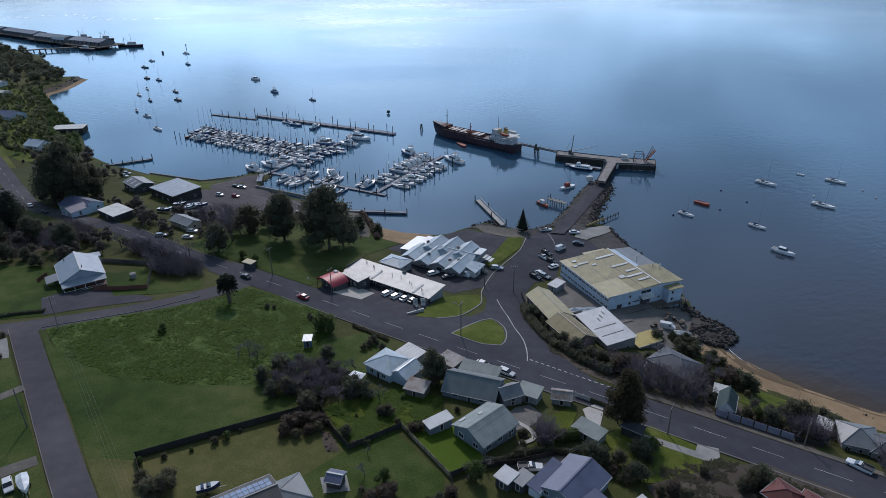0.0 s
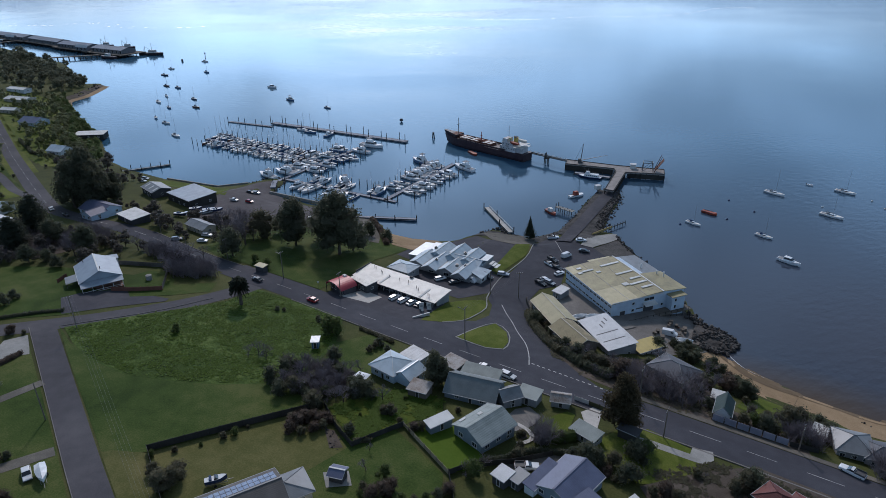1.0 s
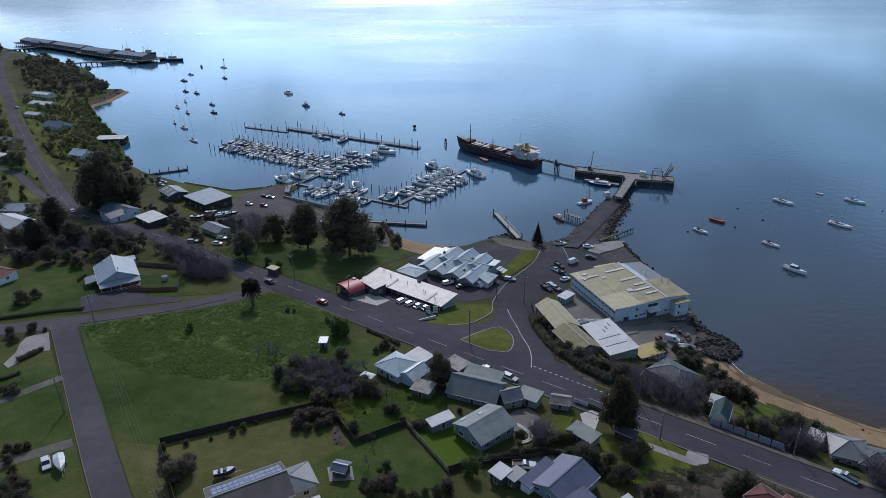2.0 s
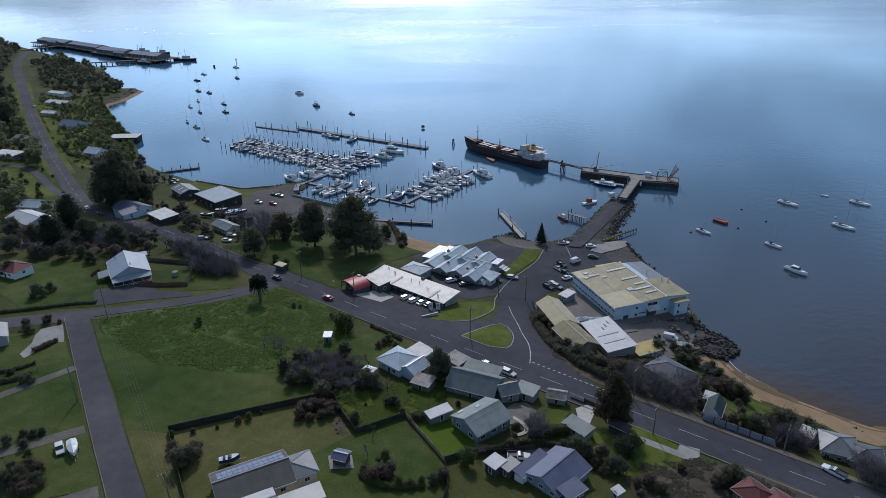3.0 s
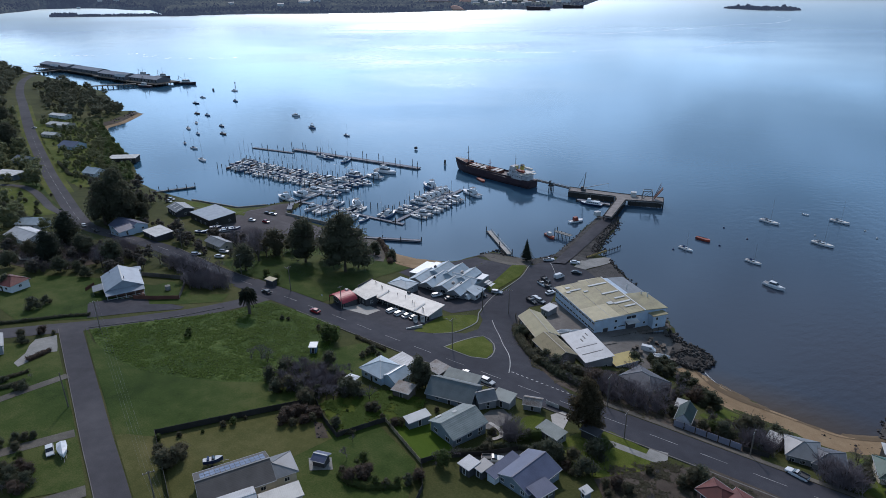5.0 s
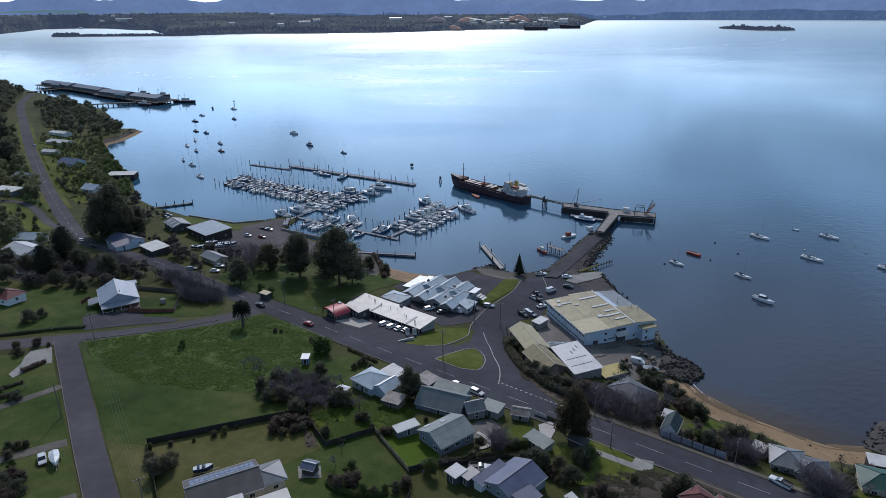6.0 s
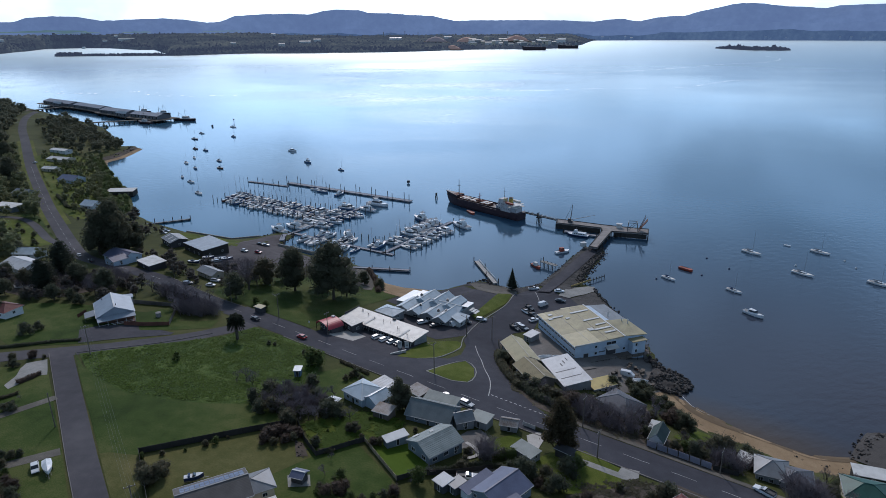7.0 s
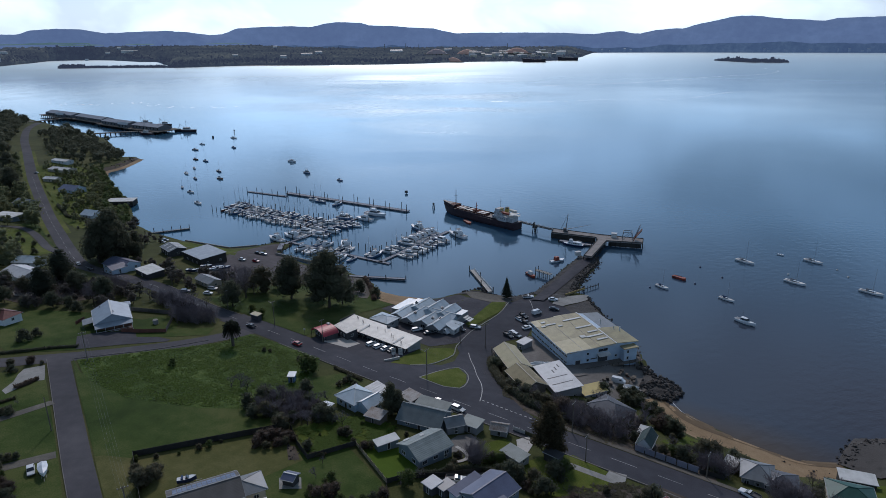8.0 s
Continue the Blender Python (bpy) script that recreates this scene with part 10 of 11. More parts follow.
brushwood([(-276, 99), (-256, 103), (-247, 112), (-247, 124), (-268, 131), (-280, 122), (-284, 110)], 190, 2.5, 5, "tangled leafless brush in an overgrown garden", 11)
drape("pavement", [(-279.4, 105), (-268.9, 111.4), (-263.5, 107.7), (-270.5, 102.7)], 0.5, PALE_CONCRETE, "pale bare concrete slab among brush", "pavement", cell=2.0)
brushwood([(22, 156.5), (31, 157), (30, 164), (22, 162)], 60, 4, 9, "leafless trees before a shore house", 7)
fence([(-394, 196), (-420, 202), (-400, 215)], 1.6, PALING, "grey fence round a cottage garden")
fence([(-43.5, 145), (-39.5, 145)], 1.3, PAINT_WHITE, "short white wall by the road", posts=PAINT_WHITE)
fence([(-39.5, 145), (-34, 144.6)], 1.3, LEAF_DARK, "clipped dark hedge panel by the road", posts=TIMBER_DARK)
drape("pavement", [(-53.6, 126.6), (-53.4, 131.4), (-51.2, 134.6), (-46.8, 132.4), (-46.6, 128.6), (-47.2, 126), (-49.3, 122.6)], 0.14, YARD_SLAB, "brown-grey gravel garden courtyard", "pavement", cell=1.5)
tagged(part("garden_path", ribbon([(-50.2, 126), (-48.2, 125.6), (-46.4, 125.0), (-44.9, 123.7), (-44.5, 122.2), (-45.2, 120.4), (-46.4, 119.0)], 1.1, 0.24, 1, step=1.0), PALE_CONCRETE), "pale curved garden path round a flower bed", "path", kind="structure")
drape("bare_ground", [(-48.6, 124.4), (-46.6, 124.0), (-45.6, 122.6), (-46.2, 120.8), (-47.8, 121.4)], 0.16, SOIL, "round planted flower bed", "bare ground", cell=1.0)
drape("lawn", [(-46.2, 126.4), (-46, 130), (-44.4, 135), (-42.6, 138.6), (-40.4, 138.4), (-39.4, 133.2), (-38.8, 127), (-42.3, 122.9), (-43.8, 124.2)], 0.15, LAWN_BRIGHT, "sunlit grass bank behind a hedge", "lawn", cell=1.5)
drape("pavement", [(-39.8, 140.4), (-38.2, 144.4), (-35.8, 144.4), (-34.6, 139.6), (-33.6, 135), (-37.4, 136.8)], 0.17, PALE_CONCRETE, "pale concrete drive opening to the road", "pavement", cell=1.5)
drape("pavement", [(-41.8, 117.8), (-37.4, 123.6), (-33.8, 125.4), (-36.2, 118.5), (-38.4, 113), (-43.4, 109.5), (-45, 111.5)], 0.13, GRAVEL, "grey gravel drive behind a blue-roofed house", "pavement", cell=1.5)
drape("lawn", [(-338, 147), (-352, 148), (-370, 151.6), (-391, 156.4), (-409, 158.4), (-418, 152), (-400, 141), (-366, 134), (-336, 132)], 0.09, LAWN_BRIGHT, "grass plots with low shrubs beside a lane", "lawn", cell=6)
drape("lawn", [(-346, 153), (-370, 158), (-391, 163), (-409, 165), (-424, 163), (-434, 176), (-400, 168), (-362, 156)], 0.09, LAWN, "rough grass between lane and shore road", "lawn", cell=6)
tagged(part("driveway", ribbon([(-336, 149.5), (-352, 150.5), (-370, 154.8), (-391, 159.6), (-409, 161.6), (-420, 159.4), (-428, 153), (-436, 146)], 4.6, 0.12, 2), ASPHALT_PALE), "curved grey lane leading off between gardens", "driveway", kind="structure")


# ---- poles and wires ----
def pole(x, y, h, arm=True, label="timber power pole with a crossarm", turn=90.0, lamp=False):
    ob = thing("power_pole", pose(x, y, ground_at(x, y), 0, 0, turn), label, "power pole", "power poles")
    part("shaft", Geo().rod((0, 0, -1), (0, 0, h), 0.17, 0.12, 8), TIMBER, ob)
    if arm:
        part("crossarm", Geo().box(0, 0, h - 0.5, 2.4, 0.12, 0.14), TIMBER, ob)
        for i in range(4):
            part("insulator", Geo().rod((-1.05 + i * 0.7, 0, h - 0.43), (-1.05 + i * 0.7, 0, h - 0.2), 0.06, n=6), PAINT_WHITE, ob)
    if lamp:
        part("lamp_arm", Geo().rod((0, 0, h - 1.2), (0, 2.0, h - 0.8), 0.05, n=6), STEEL, ob)
        part("lamp_head", Geo().box(0, 2.2, h - 0.82, 0.28, 0.7, 0.14), PLASTIC_GREY, ob)
    return Vector((x, y, ground_at(x, y) + h - 0.25))


P = [pole(-178, 90, 10.9, turn=68), pole(-139, 62, 10.5, arm=False, label="thin grey pole beside the street"), pole(-87.6, 55.8, 8.8, turn=68), pole(-162, 156, 11.0, lamp=True), pole(-193, 156, 9.2), pole(-84, 156.5, 11.5, turn=90, lamp=True), pole(-88, 199, 10.5, turn=40),
     pole(-30, 155.5, 10.3), pole(-20, 142.5, 8.5), pole(7, 157.5, 7.5), pole(-20, 123, 4.1, arm=False, label="thin timber pole in a garden"), pole(-98, 196, 9.0, arm=False, label="slim grey lamp post", lamp=True), pole(-135, 157, 9.5, turn=90), pole(-240, 158.5, 9.5), pole(-57, 46, 9, turn=80)]


def wires(a, b, turn, sag=0.9, offsets=(-1.05, -0.35, 0.35, 1.05), thick=0.02):
    ob = thing("power_line", pose(a.x, a.y, a.z), "thin power lines sagging between poles", "power line")
    d = Vector((math.cos(radians(turn)), math.sin(radians(turn)), 0))
    for o in offsets:
        u = (b - a).normalized().orthogonal().normalized()
        w = (b - a).normalized().cross(u)
        rings = []
        for i in range(13):
            t = i / 12
            p = (b - a) * t + d * o - Vector((0, 0, sag * 4 * t * (1 - t)))
            rings.append([p + (u * math.cos(k * math.pi * 2 / 3) + w * math.sin(k * math.pi * 2 / 3)) * thick for k in range(3)])
        g = Geo()
        g.loft(rings)
        part("wire", g, PLASTIC_GREY if thick < 0.01 else STEEL, ob)


wires(P[0], P[2], 68, 1.4, thick=0.0101)
wires(P[2], P[14], 80, thick=0.0101)
wires(P[3], P[4], 90, thick=0.008)
wires(P[12], P[3], 90, thick=0.008)
wires(P[5], P[12], 90, thick=0.008)
wires(P[5], P[7], 90, thick=0.008)
wires(P[7], P[9], 90, thick=0.008)
wires(P[5], P[6], 5, thick=0.008)
for x, y in ((-147, 158.5), (-104.5, 163)):
    s = thing("road_sign", pose(x, y, ground_at(x, y), 0, 0, 10), "small road sign on a thin post", "sign")
    part("post", Geo().rod((0, 0, -0.2), (0, 0, 2.2), 0.04), STEEL, s)
    part("plate", Geo().box(0, -0.05, 2.0, 0.8, 0.03, 0.6), PAINT_WHITE, s)
for x, y, turn in ((-107.5, 166.5, 30), (-105.4, 168, 25)):
    s = thing("shop_sign", pose(x, y, ground_at(x, y), 0, 0, turn), "upright white sign panel with small dark bars", "sign")
    part("panel", Geo().box(0, 0, 1.5, 1.5, 0.14, 2.6), PAINT_WHITE, s)
    for i in range(3):
        part("bar", Geo().box(0, -0.09, 2.3 - i * 0.5, 1.0, 0.03, 0.16), PLASTIC_GREY, s)
w = thing("low_wall", pose(-104, 161.5, ground_at(-104, 161.5), 0, 0, 62), "low pale wall at the shop entrance", "wall")
part("wall", Geo().box(0, 0, 0.3, 6, 0.35, 1.1), PALE_CONCRETE, w)
part("coping", Geo().box(0, 0, 0.88, 6.1, 0.45, 0.08), PAINT_WHITE, w)

# yard clutter beside the boat sheds
rnd = random.Random(12)
for i in range(26):
    x, y = rnd.uniform(-40, -27), rnd.uniform(202, 216)
    z = ground_at(x, y) + 0.12
    c = thing("crate", pose(x, y, z, 0, 0, rnd.uniform(0, 180)), "weathered crate of boat gear in the yard", "crate", "yard clutter")
    s = rnd.uniform(0.7, 1.6)
    part("box", Geo().box(0, 0, s * 0.35, s, s * 0.8, s * 0.7), rnd.choice([TIMBER, TIMBER_DARK, STEEL, RUST, PAINT_WHITE]), c)
    part("lid", Geo().box(0, 0, s * 0.73, s * 1.06, s * 0.86, s * 0.06), TIMBER, c)
for x, y, turn in ((-63.5, 196, 50), (-60, 199, 45), (-31, 206, 20)):
    trailer_boat(x, y, turn, 5.5, "white dinghy on a trailer in the boat yard", True)
sl = thing("timber_stack", pose(-80, 196, ground_at(-80, 196), 0, 0, -45), "stack of grey timber planks on the bank", "timber stack")
for i in range(6):
    part("plank", Geo().box(0, i * 0.5 - 1.2, 0.15 + 0.1 * (i % 2), 7.0, 0.4, 0.12), TIMBER, sl)
rw = thing("retaining_wall", pose(-76, 187, ground_at(-76, 187), 0, 0, -52), "dark timber retaining wall beside the harbour road", "wall")
part("panel", Geo().box(0, 0, 0.1, 26, 0.3, 1.6), TIMBER_DARK, rw)
for i in range(10):
    part("post", Geo().box(-12.6 + i * 2.8, 0.22, 0.2, 0.2, 0.2, 2.0), TIMBER, rw)

# ---- the far shore ----
EYE = Vector((30, 6))


def far_point(bearing, dist):
    a = radians(bearing)
    return EYE.x - math.sin(a) * dist, EYE.y + math.cos(a) * dist


def far_sheet(name, b0, b1, near, far, rise, material, label, steps=260, rings=14):
    """Land across the water: near and far give its distance, rise its height, by bearing."""
    g, rows = Geo(), []
    for i in range(steps + 1):
        b = b0 + (b1 - b0) * i / steps
        n, f = near(b), far(b)
        rows.append([(*far_point(b, n + (f - n) * (k / rings) ** 1.3), rise(b, k / rings)) for k in range(rings + 1)])
    g.loft([r[::-1] for r in rows], caps=False, closed=False)
    return tagged(part(name, g, material, smooth=True), label, "far land", kind="structure")


def wobble(b, k=1.0, s=0.0):
    return noise.noise(Vector((b * k, s, 0.5)))


def along(rows, b):
    """Interpolates rows of (bearing, value)."""
    return float(np.interp(b, [r[0] for r in rows], [r[1] for r in rows]))


# the skyline's height over the water, by bearing
SKYLINE = [(-25, 180), (-8, 190), (3.4, 206), (4.9, 203), (6.5, 200), (7.4, 185), (8.3, 194), (9.8, 200), (11.7, 223), (12.9, 226), (13.7, 217), (14.7, 198), (15.8, 181), (17.0, 150), (17.7, 152),
           (19.2, 142), (20.3, 121), (21, 125), (21.8, 140), (22.9, 132), (24, 120), (26.3, 131), (30, 136), (33.4, 138), (35.3, 136), (36.2, 149), (37.2, 170), (39.5, 181), (40.7, 190), (42.6, 195),
           (43.3, 213), (45.2, 220), (46.1, 211), (47.5, 186), (48.9, 194), (51.5, 190), (53.3, 181), (54.4, 145), (55.5, 141), (57.1, 160), (58.6, 170), (60.8, 164), (62.9, 157), (64.4, 180), (66.1, 186),
           (67.8, 175), (68.5, 153), (72, 150), (80, 190), (98, 170)]
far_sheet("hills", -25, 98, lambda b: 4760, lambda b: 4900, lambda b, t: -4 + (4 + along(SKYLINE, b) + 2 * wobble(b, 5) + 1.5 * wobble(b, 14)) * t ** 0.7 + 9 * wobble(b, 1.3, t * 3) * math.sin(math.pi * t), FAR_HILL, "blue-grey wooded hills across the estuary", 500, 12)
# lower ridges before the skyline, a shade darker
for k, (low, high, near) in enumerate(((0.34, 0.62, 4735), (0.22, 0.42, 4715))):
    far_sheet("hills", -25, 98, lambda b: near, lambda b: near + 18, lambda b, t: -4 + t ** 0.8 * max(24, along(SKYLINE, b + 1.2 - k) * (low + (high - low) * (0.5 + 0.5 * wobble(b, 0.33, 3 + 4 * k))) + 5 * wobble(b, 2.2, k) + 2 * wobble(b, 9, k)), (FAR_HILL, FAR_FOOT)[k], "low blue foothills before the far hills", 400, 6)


SHORELINE = [(0, 4700), (23.9, 4690), (24.8, 3852), (26.1, 3356), (29.4, 3200), (30.9, 3249), (34.2, 3217), (35.7, 3168), (38, 3104), (40.5, 3049), (43.4, 3040), (47.1, 3091), (49, 3107), (51.7, 3190), (54.4, 3150), (58.2, 3112),
             (58.9, 3480), (59.5, 3974), (60.7, 4042), (62.6, 4460), (64.6, 4660), (66.7, 4680), (67.9, 4314), (70, 3902), (72, 3800), (98, 3600)]
LOWLAND = [(0, 16), (23.9, 20), (26, 40), (45, 46), (49, 60), (52, 80), (70, 86), (98, 86)]


def near_shore(b):
    return min(along(SHORELINE, b) + 16 * wobble(b, 1.2, 5) + 10 * wobble(b, 4, 2), 4690)


def canopy(b, t):
    """The height of the lowland and its trees behind the shore."""
    edge = min(1.0, max(0.0, (b - 23.6) / 2))
    return -2 + ((11 + 4 * wobble(b, 7, 1)) * min(1, t * 40) + along(LOWLAND, b) * 0.8 * t) * edge + 4 * wobble(b, 5, t * 9) * min(1, t * 20) + 5 * wobble(b, 9, t * 30) * min(1, t * 20) + 6 * abs(wobble(b, 31, t * 17)) * min(1, t * 30)


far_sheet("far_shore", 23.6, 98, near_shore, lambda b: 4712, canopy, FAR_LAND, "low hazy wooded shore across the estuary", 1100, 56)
random.seed(21)


def far_ground(b, d):
    """The lowland's height at a bearing and distance."""
    n = near_shore(b)
    return canopy(b, max(0.0, min(1.0, (d - n) / (4712 - n))) ** (1 / 1.3))


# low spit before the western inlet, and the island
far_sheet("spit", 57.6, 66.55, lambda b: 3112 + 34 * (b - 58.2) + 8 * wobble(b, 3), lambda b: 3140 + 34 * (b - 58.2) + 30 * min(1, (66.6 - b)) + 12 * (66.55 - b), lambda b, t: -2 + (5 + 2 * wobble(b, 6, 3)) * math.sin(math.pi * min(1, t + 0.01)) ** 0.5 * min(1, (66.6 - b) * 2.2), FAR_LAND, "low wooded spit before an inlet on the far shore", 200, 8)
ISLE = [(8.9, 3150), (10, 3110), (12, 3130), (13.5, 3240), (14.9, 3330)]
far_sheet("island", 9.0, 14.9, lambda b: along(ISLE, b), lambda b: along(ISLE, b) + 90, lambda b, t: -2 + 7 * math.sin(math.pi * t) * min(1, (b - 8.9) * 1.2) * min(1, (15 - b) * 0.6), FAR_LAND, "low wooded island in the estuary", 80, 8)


def clump(g, x, y, z, s, rnd):
    """One uneven far tree: a ring of leafy points under a broken top."""
    ring = [(x + s * 0.6 * math.cos(a) * rnd.uniform(0.6, 1.3), y + s * 0.6 * math.sin(a) * rnd.uniform(0.6, 1.3), z + s * rnd.uniform(0.1, 0.5)) for a in [k * 1.05 for k in range(6)]]
    cap = [(x + s * 0.38 * math.cos(a), y + s * 0.38 * math.sin(a), z + s * rnd.uniform(0.85, 1.35)) for a in [k * 1.05 + 0.5 for k in range(6)]]
    g.loft([[(px, py, z - 5) for px, py, _ in ring], ring, cap])


rnd = random.Random(8)
isle = Geo()
for i in range(330):
    b = rnd.uniform(9.2, 14.4)
    x, y = far_point(b, along(ISLE, b) + rnd.uniform(8, 75))
    clump(isle, x, y, 1, rnd.uniform(6, 12) * min(1, (b - 8.7) * 0.9, 0.25 + (14.6 - b) * 0.5) * (1.5 if rnd.random() < 0.08 else 1), rnd)
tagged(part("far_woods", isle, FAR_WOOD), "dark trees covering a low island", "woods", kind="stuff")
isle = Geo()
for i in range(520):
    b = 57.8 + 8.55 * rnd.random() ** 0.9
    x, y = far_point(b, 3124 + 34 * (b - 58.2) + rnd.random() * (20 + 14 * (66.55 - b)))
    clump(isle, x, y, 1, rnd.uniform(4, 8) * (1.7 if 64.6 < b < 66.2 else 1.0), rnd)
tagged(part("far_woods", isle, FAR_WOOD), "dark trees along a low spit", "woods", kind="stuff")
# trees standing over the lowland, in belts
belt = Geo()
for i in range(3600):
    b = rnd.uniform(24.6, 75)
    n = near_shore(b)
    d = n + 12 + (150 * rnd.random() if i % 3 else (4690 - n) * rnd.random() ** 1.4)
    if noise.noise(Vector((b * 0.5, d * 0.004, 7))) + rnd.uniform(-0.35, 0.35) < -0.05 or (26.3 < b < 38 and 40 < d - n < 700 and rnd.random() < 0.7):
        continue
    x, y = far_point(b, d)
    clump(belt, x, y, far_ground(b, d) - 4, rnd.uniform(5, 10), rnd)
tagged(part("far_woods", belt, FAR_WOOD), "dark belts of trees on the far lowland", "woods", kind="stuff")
for k, bs in enumerate(((53.5, 52, 50.5, 49, 47.5, 46), (44.8, 43.5, 42, 40.6), (39.6, 38.6, 37.4))):
    tagged(part("mudflat", ribbon([far_point(b, near_shore(b) - (2 if k else 14)) for b in bs], (70, 30, 34)[k], 0.7, 2, step=20), PALE_CONCRETE), "pale sand flat on the far shore", "mudflat", kind="structure")

# works, stacks of timber and ships on the opposite bank
WOODCHIP = mat("wood_chips", (0.74, 0.44, 0.34), (0.6, 0.34, 0.27), scale=0.05)
OLD_CHIP = mat("weathered_wood_chips", (0.56, 0.43, 0.41), (0.44, 0.33, 0.32), scale=0.05)


def far_factory(b, d, L, W, h, top, wall):
    x, y = far_point(b, d)
    ob = thing("factory", pose(x, y, far_ground(b, d) + 4, 0, 0, b + random.uniform(-10, 10)), "pale factory shed on the far shore", "factory", "far factories")
    walls(ob, L, W, h, wall, foot=25, rise=3)
    for sgn in (-1, 1):
        c = [(-L / 2 - 0.5, sgn * (W / 2 + 0.5), h), (L / 2 + 0.5, sgn * (W / 2 + 0.5), h), (L / 2 + 0.5, 0, h + 3.2), (-L / 2 - 0.5, 0, h + 3.2)]
        roof_plate("roof", c if sgn < 0 else c[::-1], top, ob)


for i in range(34):
    b = random.choice((random.uniform(26.4, 30), random.uniform(30, 34.4)))
    far_factory(b, near_shore(b) + 60 + random.random() ** 1.2 * 560, random.uniform(14, 48), random.uniform(10, 18), random.uniform(5, 14), random.choice([WHARF_ROOF, PALE_ROOF, GREY_ROOF, WHITE_ROOF, SHOP_ROOF]), random.choice([WALL_CREAM, PAINT_WHITE, WALL_GREY]))
for b, d, L in ((61.4, 4420, 90), (62.9, 4560, 26), (62.1, 4600, 20), (64.4, 4500, 18), (69.6, 4350, 40), (70, 3990, 24), (50.4, 4380, 24), (49.8, 3420, 30), (53.6, 3560, 26), (47.9, 3640, 60), (40.4, 3900, 70), (36.0, 4100, 46), (46.9, 3820, 40)):
    far_factory(b, d, L, 14, 6, random.choice([WHITE_ROOF, PALE_ROOF, SHOP_ROOF]), PAINT_WHITE)
for b, d, s, skin in ((35.6, 3185, 26, WOODCHIP), (37.0, 3640, 36, OLD_CHIP), (34.4, 3680, 36, WOODCHIP), (30.2, 3640, 38, WOODCHIP)):
    x, y = far_point(b, d)
    ob = thing("chip_pile", pose(x, y, 4 if d < 3200 else far_ground(b, d) + 4), "rust-brown heap of wood chips", "heap")
    part("mound", Geo().loft([[(s * k * math.cos(a) * 1.9, s * k * math.sin(a) * 0.7, z) for a in [j * math.pi / 8 for j in range(16)]] for k, z in ((1.2, -8), (0.8, s * 0.3), (0.4, s * 0.6), (0.05, s * 0.72))]), skin, ob)
    part("skirt", Geo().loft([[(s * k * math.cos(a) * 1.9, s * k * math.sin(a) * 0.7, z) for a in [j * math.pi / 8 for j in range(16)]] for k, z in ((1.5, -8), (1.15, 0.5))]), SOIL, ob)
for b, d, L in ((28.7, 3130, 105), (25.9, 3320, 95)):
    x, y = far_point(b, d)
    ob = thing("bulk_carrier", pose(x, y, 0, 0, 0, b + 180), "dark bulk carrier at a far berth", "ship")
    part("hull", hull(L, 18, 14, 3, 0.97, 0.15, 3), BLACK_HULL, ob)
    part("superstructure", Geo().box(-L * 0.38, 0, 20, L * 0.12, 14, 15), WALL_GREY, ob)
    part("funnel", Geo().rod((-L * 0.42, 0, 20), (-L * 0.42, 0, 36), 2.5), WALL_DARK, ob)
    for k in range(3):
        part("deck_crane", Geo().rod((-L * 0.15 + k * L * 0.2, 0, 14), (-L * 0.15 + k * L * 0.2, 0, 29), 1.2).rod((-L * 0.15 + k * L * 0.2, 0, 27), (-L * 0.05 + k * L * 0.2, 0, 21), 0.7), STEEL, ob)
for b in (38.5, 39.6, 41.4, 31.0):
    x, y = far_point(b, 4250)
    ob = thing("chimney_stack", pose(x, y, far_ground(b, 4250)), "tall thin works chimney", "chimney")
    part("shaft", Geo().rod((0, 0, -5), (0, 0, 34), 2.6, 1.8), CONCRETE, ob)
    part("rim", Geo().rod((0, 0, 33), (0, 0, 35), 2.2), WALL_DARK, ob)
# sheds and houses along the foot of the hills on the far side
for b in (23.2, 22.6, 21.4, 20.9, 11.0, 10.7, 9.6, 7.9, 6.1, 5.4, 4.6, 4.2):
    x, y = far_point(b, 4704)
    ob = thing("far_house", pose(x, y, random.uniform(8, 24), 0, 0, b), "tiny pale building at the foot of far hills", "house", "far houses")
    L = random.uniform(7, 20)
    # walls and trim carry the foothills' emitted haze too
    walls(ob, L, 9, 3, FAR_FOOT, foot=30)
    flat_roof(ob, L, 9, 3, 1.8, PAINT_WHITE, trim=FAR_FOOT)
# the fields emit painted haze like the land round them
FIELD = distance("far_field", [(0.4, (0.16, 0.2, 0.14)), (0.6, (0.22, 0.27, 0.17)), (0.8, (0.3, 0.32, 0.22))], 0.01, 0.2, (0.06, 0.1, 0.13))
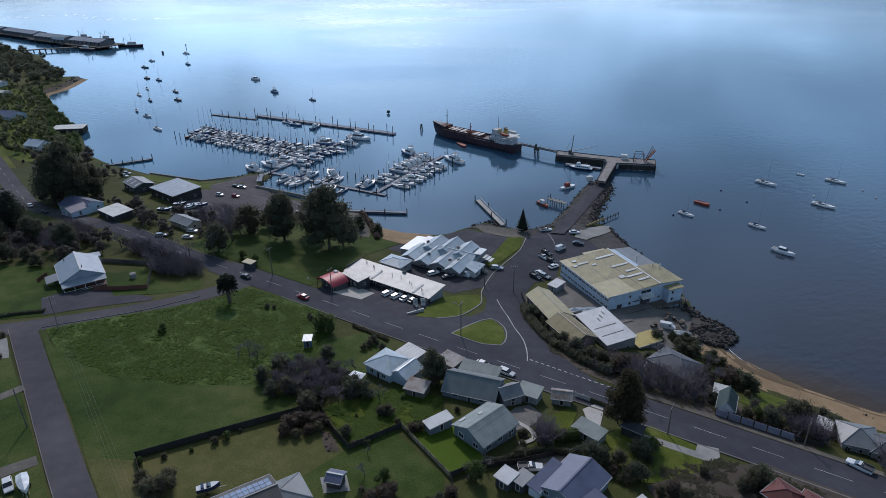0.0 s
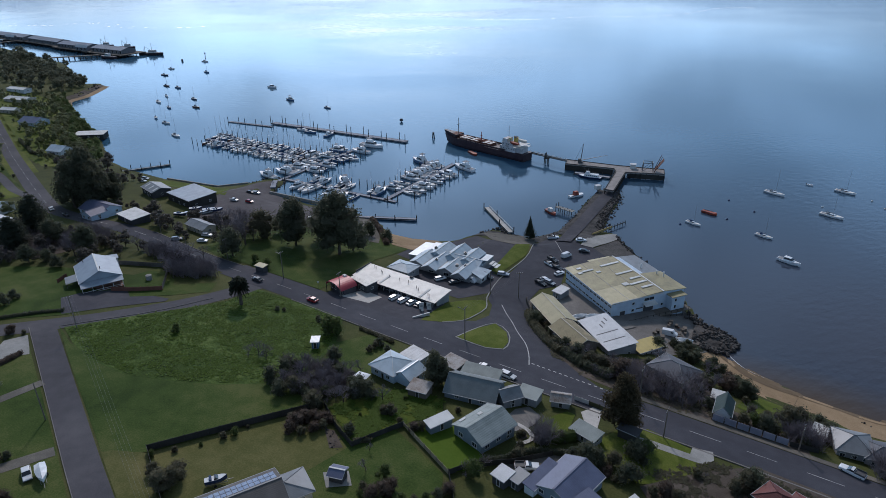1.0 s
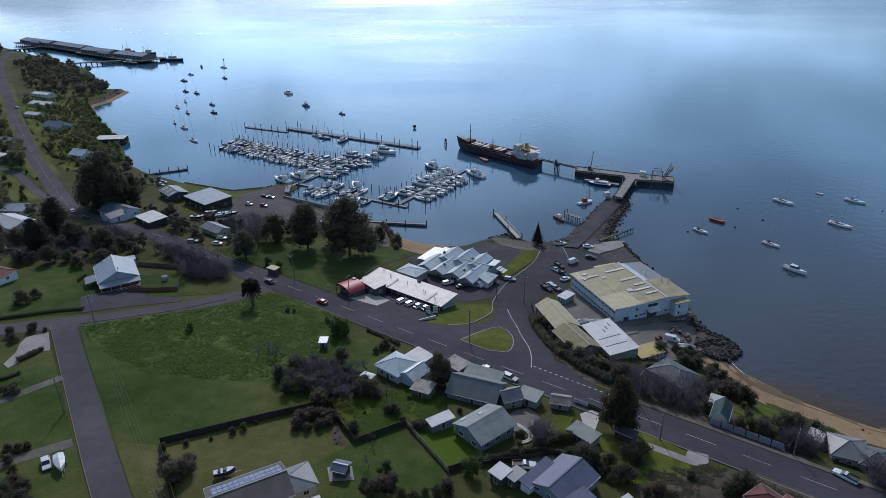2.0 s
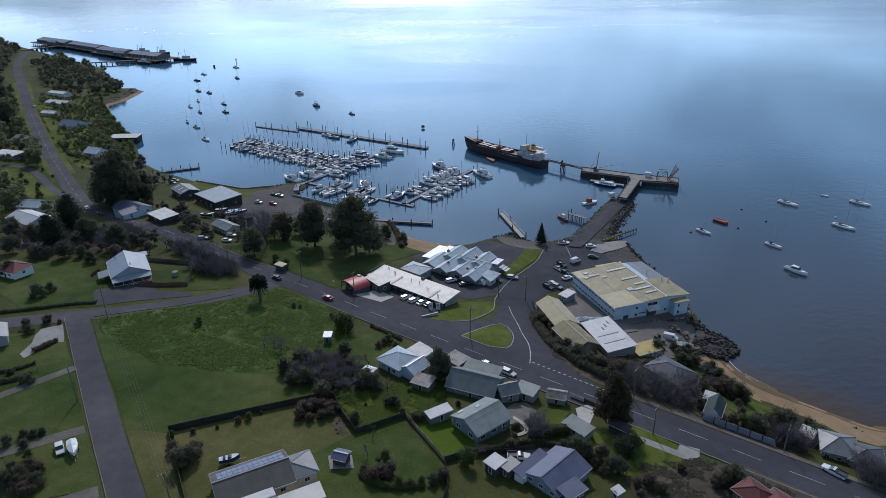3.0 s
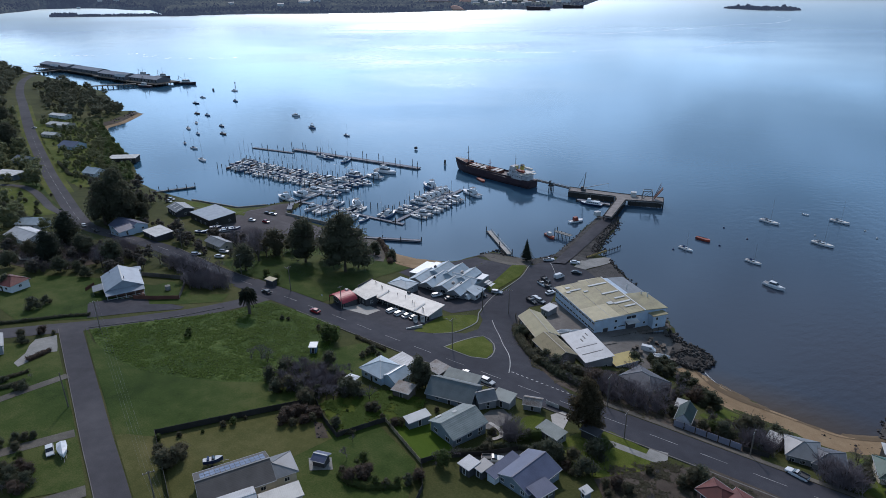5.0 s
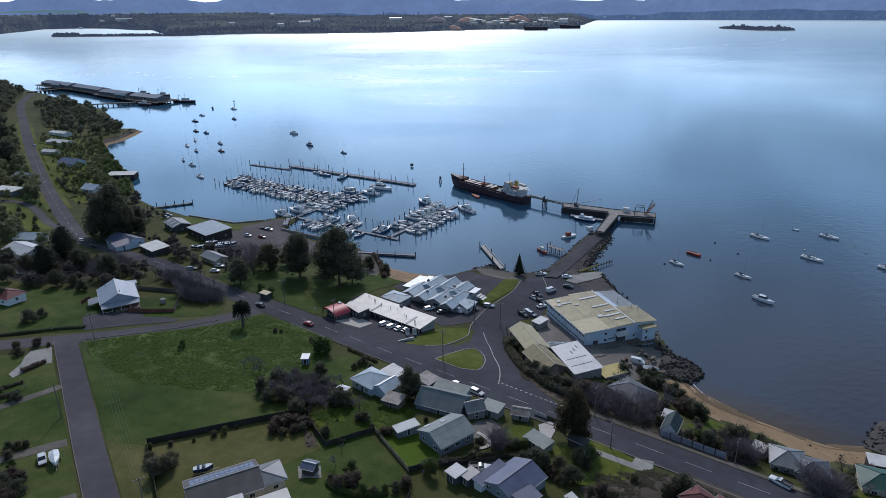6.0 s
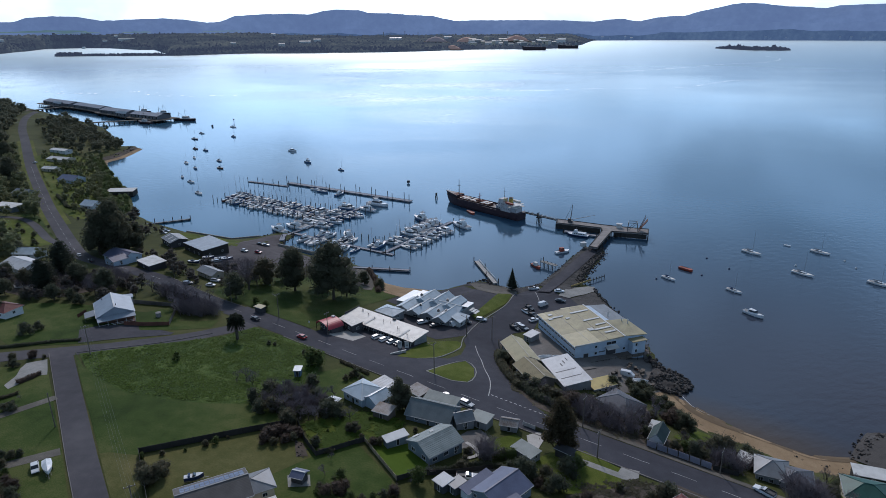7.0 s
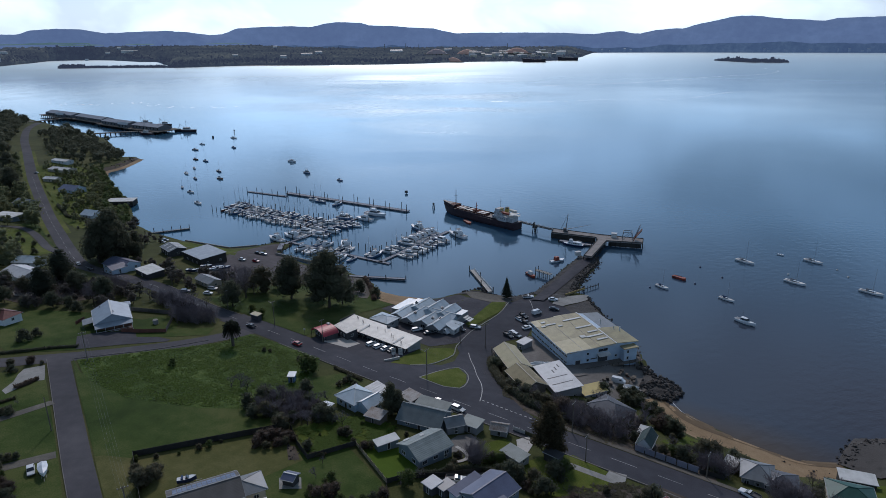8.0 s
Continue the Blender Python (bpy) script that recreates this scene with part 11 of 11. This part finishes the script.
for b, w, d, rise, tall in ((66.6, 2.6, 4706, 92, 15), (64.6, 1.5, 4702, 84, 9), (69.0, 1.2, 4704, 92, 8), (60.6, 1.0, 4698, 84, 8), (54.2, 1.6, 4690, 84, 5)):
    g = Geo()
    rowsf = [[(*far_point(b - w + 2 * w * i / 10, d + k), rise + (tall * (0.4 + 0.6 * math.sin(math.pi * (i + 0.4) / 11)) * (0.8 + 0.5 * wobble(i, 0.7, b)) if k > 0 else 0)) for k in (-2, 8)] for i in range(11)]
    g.loft([r[::-1] for r in rowsf], caps=False, closed=False)
    tagged(part("far_field", g, FIELD), "pale green field beyond the far woods", "field", kind="structure")
# the current's ripple line and two wakes
RIPPLE = [(-1400, 600), (-1313, 610), (-1274, 645), (-1236, 694), (-1114, 692), (-1048, 720), (-983, 760)]
WAKE_FAR = [(-754, 1489), (-637, 1619), (-573, 1748), (-518, 1906), (-470, 2076), (-390, 2211), (-385, 2427), (-467, 2597)]
WAKE_NEAR = [(-646, 1082), (-557, 1122), (-484, 1216), (-401, 1265), (-348, 1337), (-315, 1507), (-258, 1556)]
for pts, w, loose in ((RIPPLE, 26.0, 0.6), (WAKE_FAR, 15.0, 0.08), (WAKE_NEAR, 14.0, 0.06)):
    rnd = random.Random(len(pts))
    line = curve_points(pts, 9.0)
    g = Geo()
    for i in range(len(line) - 1):
        if rnd.random() < 0.8:
            p, q = line[i], line[i + 1]
            j = Vector((rnd.uniform(-w, w), rnd.uniform(-w, w), 0)) * loose
            n = Vector((-(q - p).y, (q - p).x, 0)).normalized() * rnd.uniform(0.15, 0.4) * w * 0.5
            a, b = p + j, p + j + (q - p) * rnd.uniform(0.4, 1.0)
            g.add([(a.x, a.y, 0.05), (a.x + n.x, a.y + n.y, 0.16), (b.x + n.x * 0.6, b.y + n.y * 0.6, 0.16), (b.x, b.y, 0.05), (b.x - n.x * 0.3, b.y - n.y * 0.3, 0.04)], [(0, 4, 3, 2, 1)])
    tagged(part("foam", g, FOAM), "broken white foam on a tidal ripple line", "foam", kind="stuff")
for b, d in ((54.2, 900), (51.3, 1900), (67.5, 1250)):
    x, y = far_point(b, d)
    ob = thing("channel_marker", pose(x, y, 0), "thin channel marker pile far out", "channel marker", "channel markers")
    part("pile", Geo().rod((0, 0, -4), (0, 0, 4.5), 0.3), TIMBER_DARK, ob)
    part("top_mark", Geo().box(0, 0, 5.0, 1.2, 1.2, 1.4), WALL_DARK, ob)
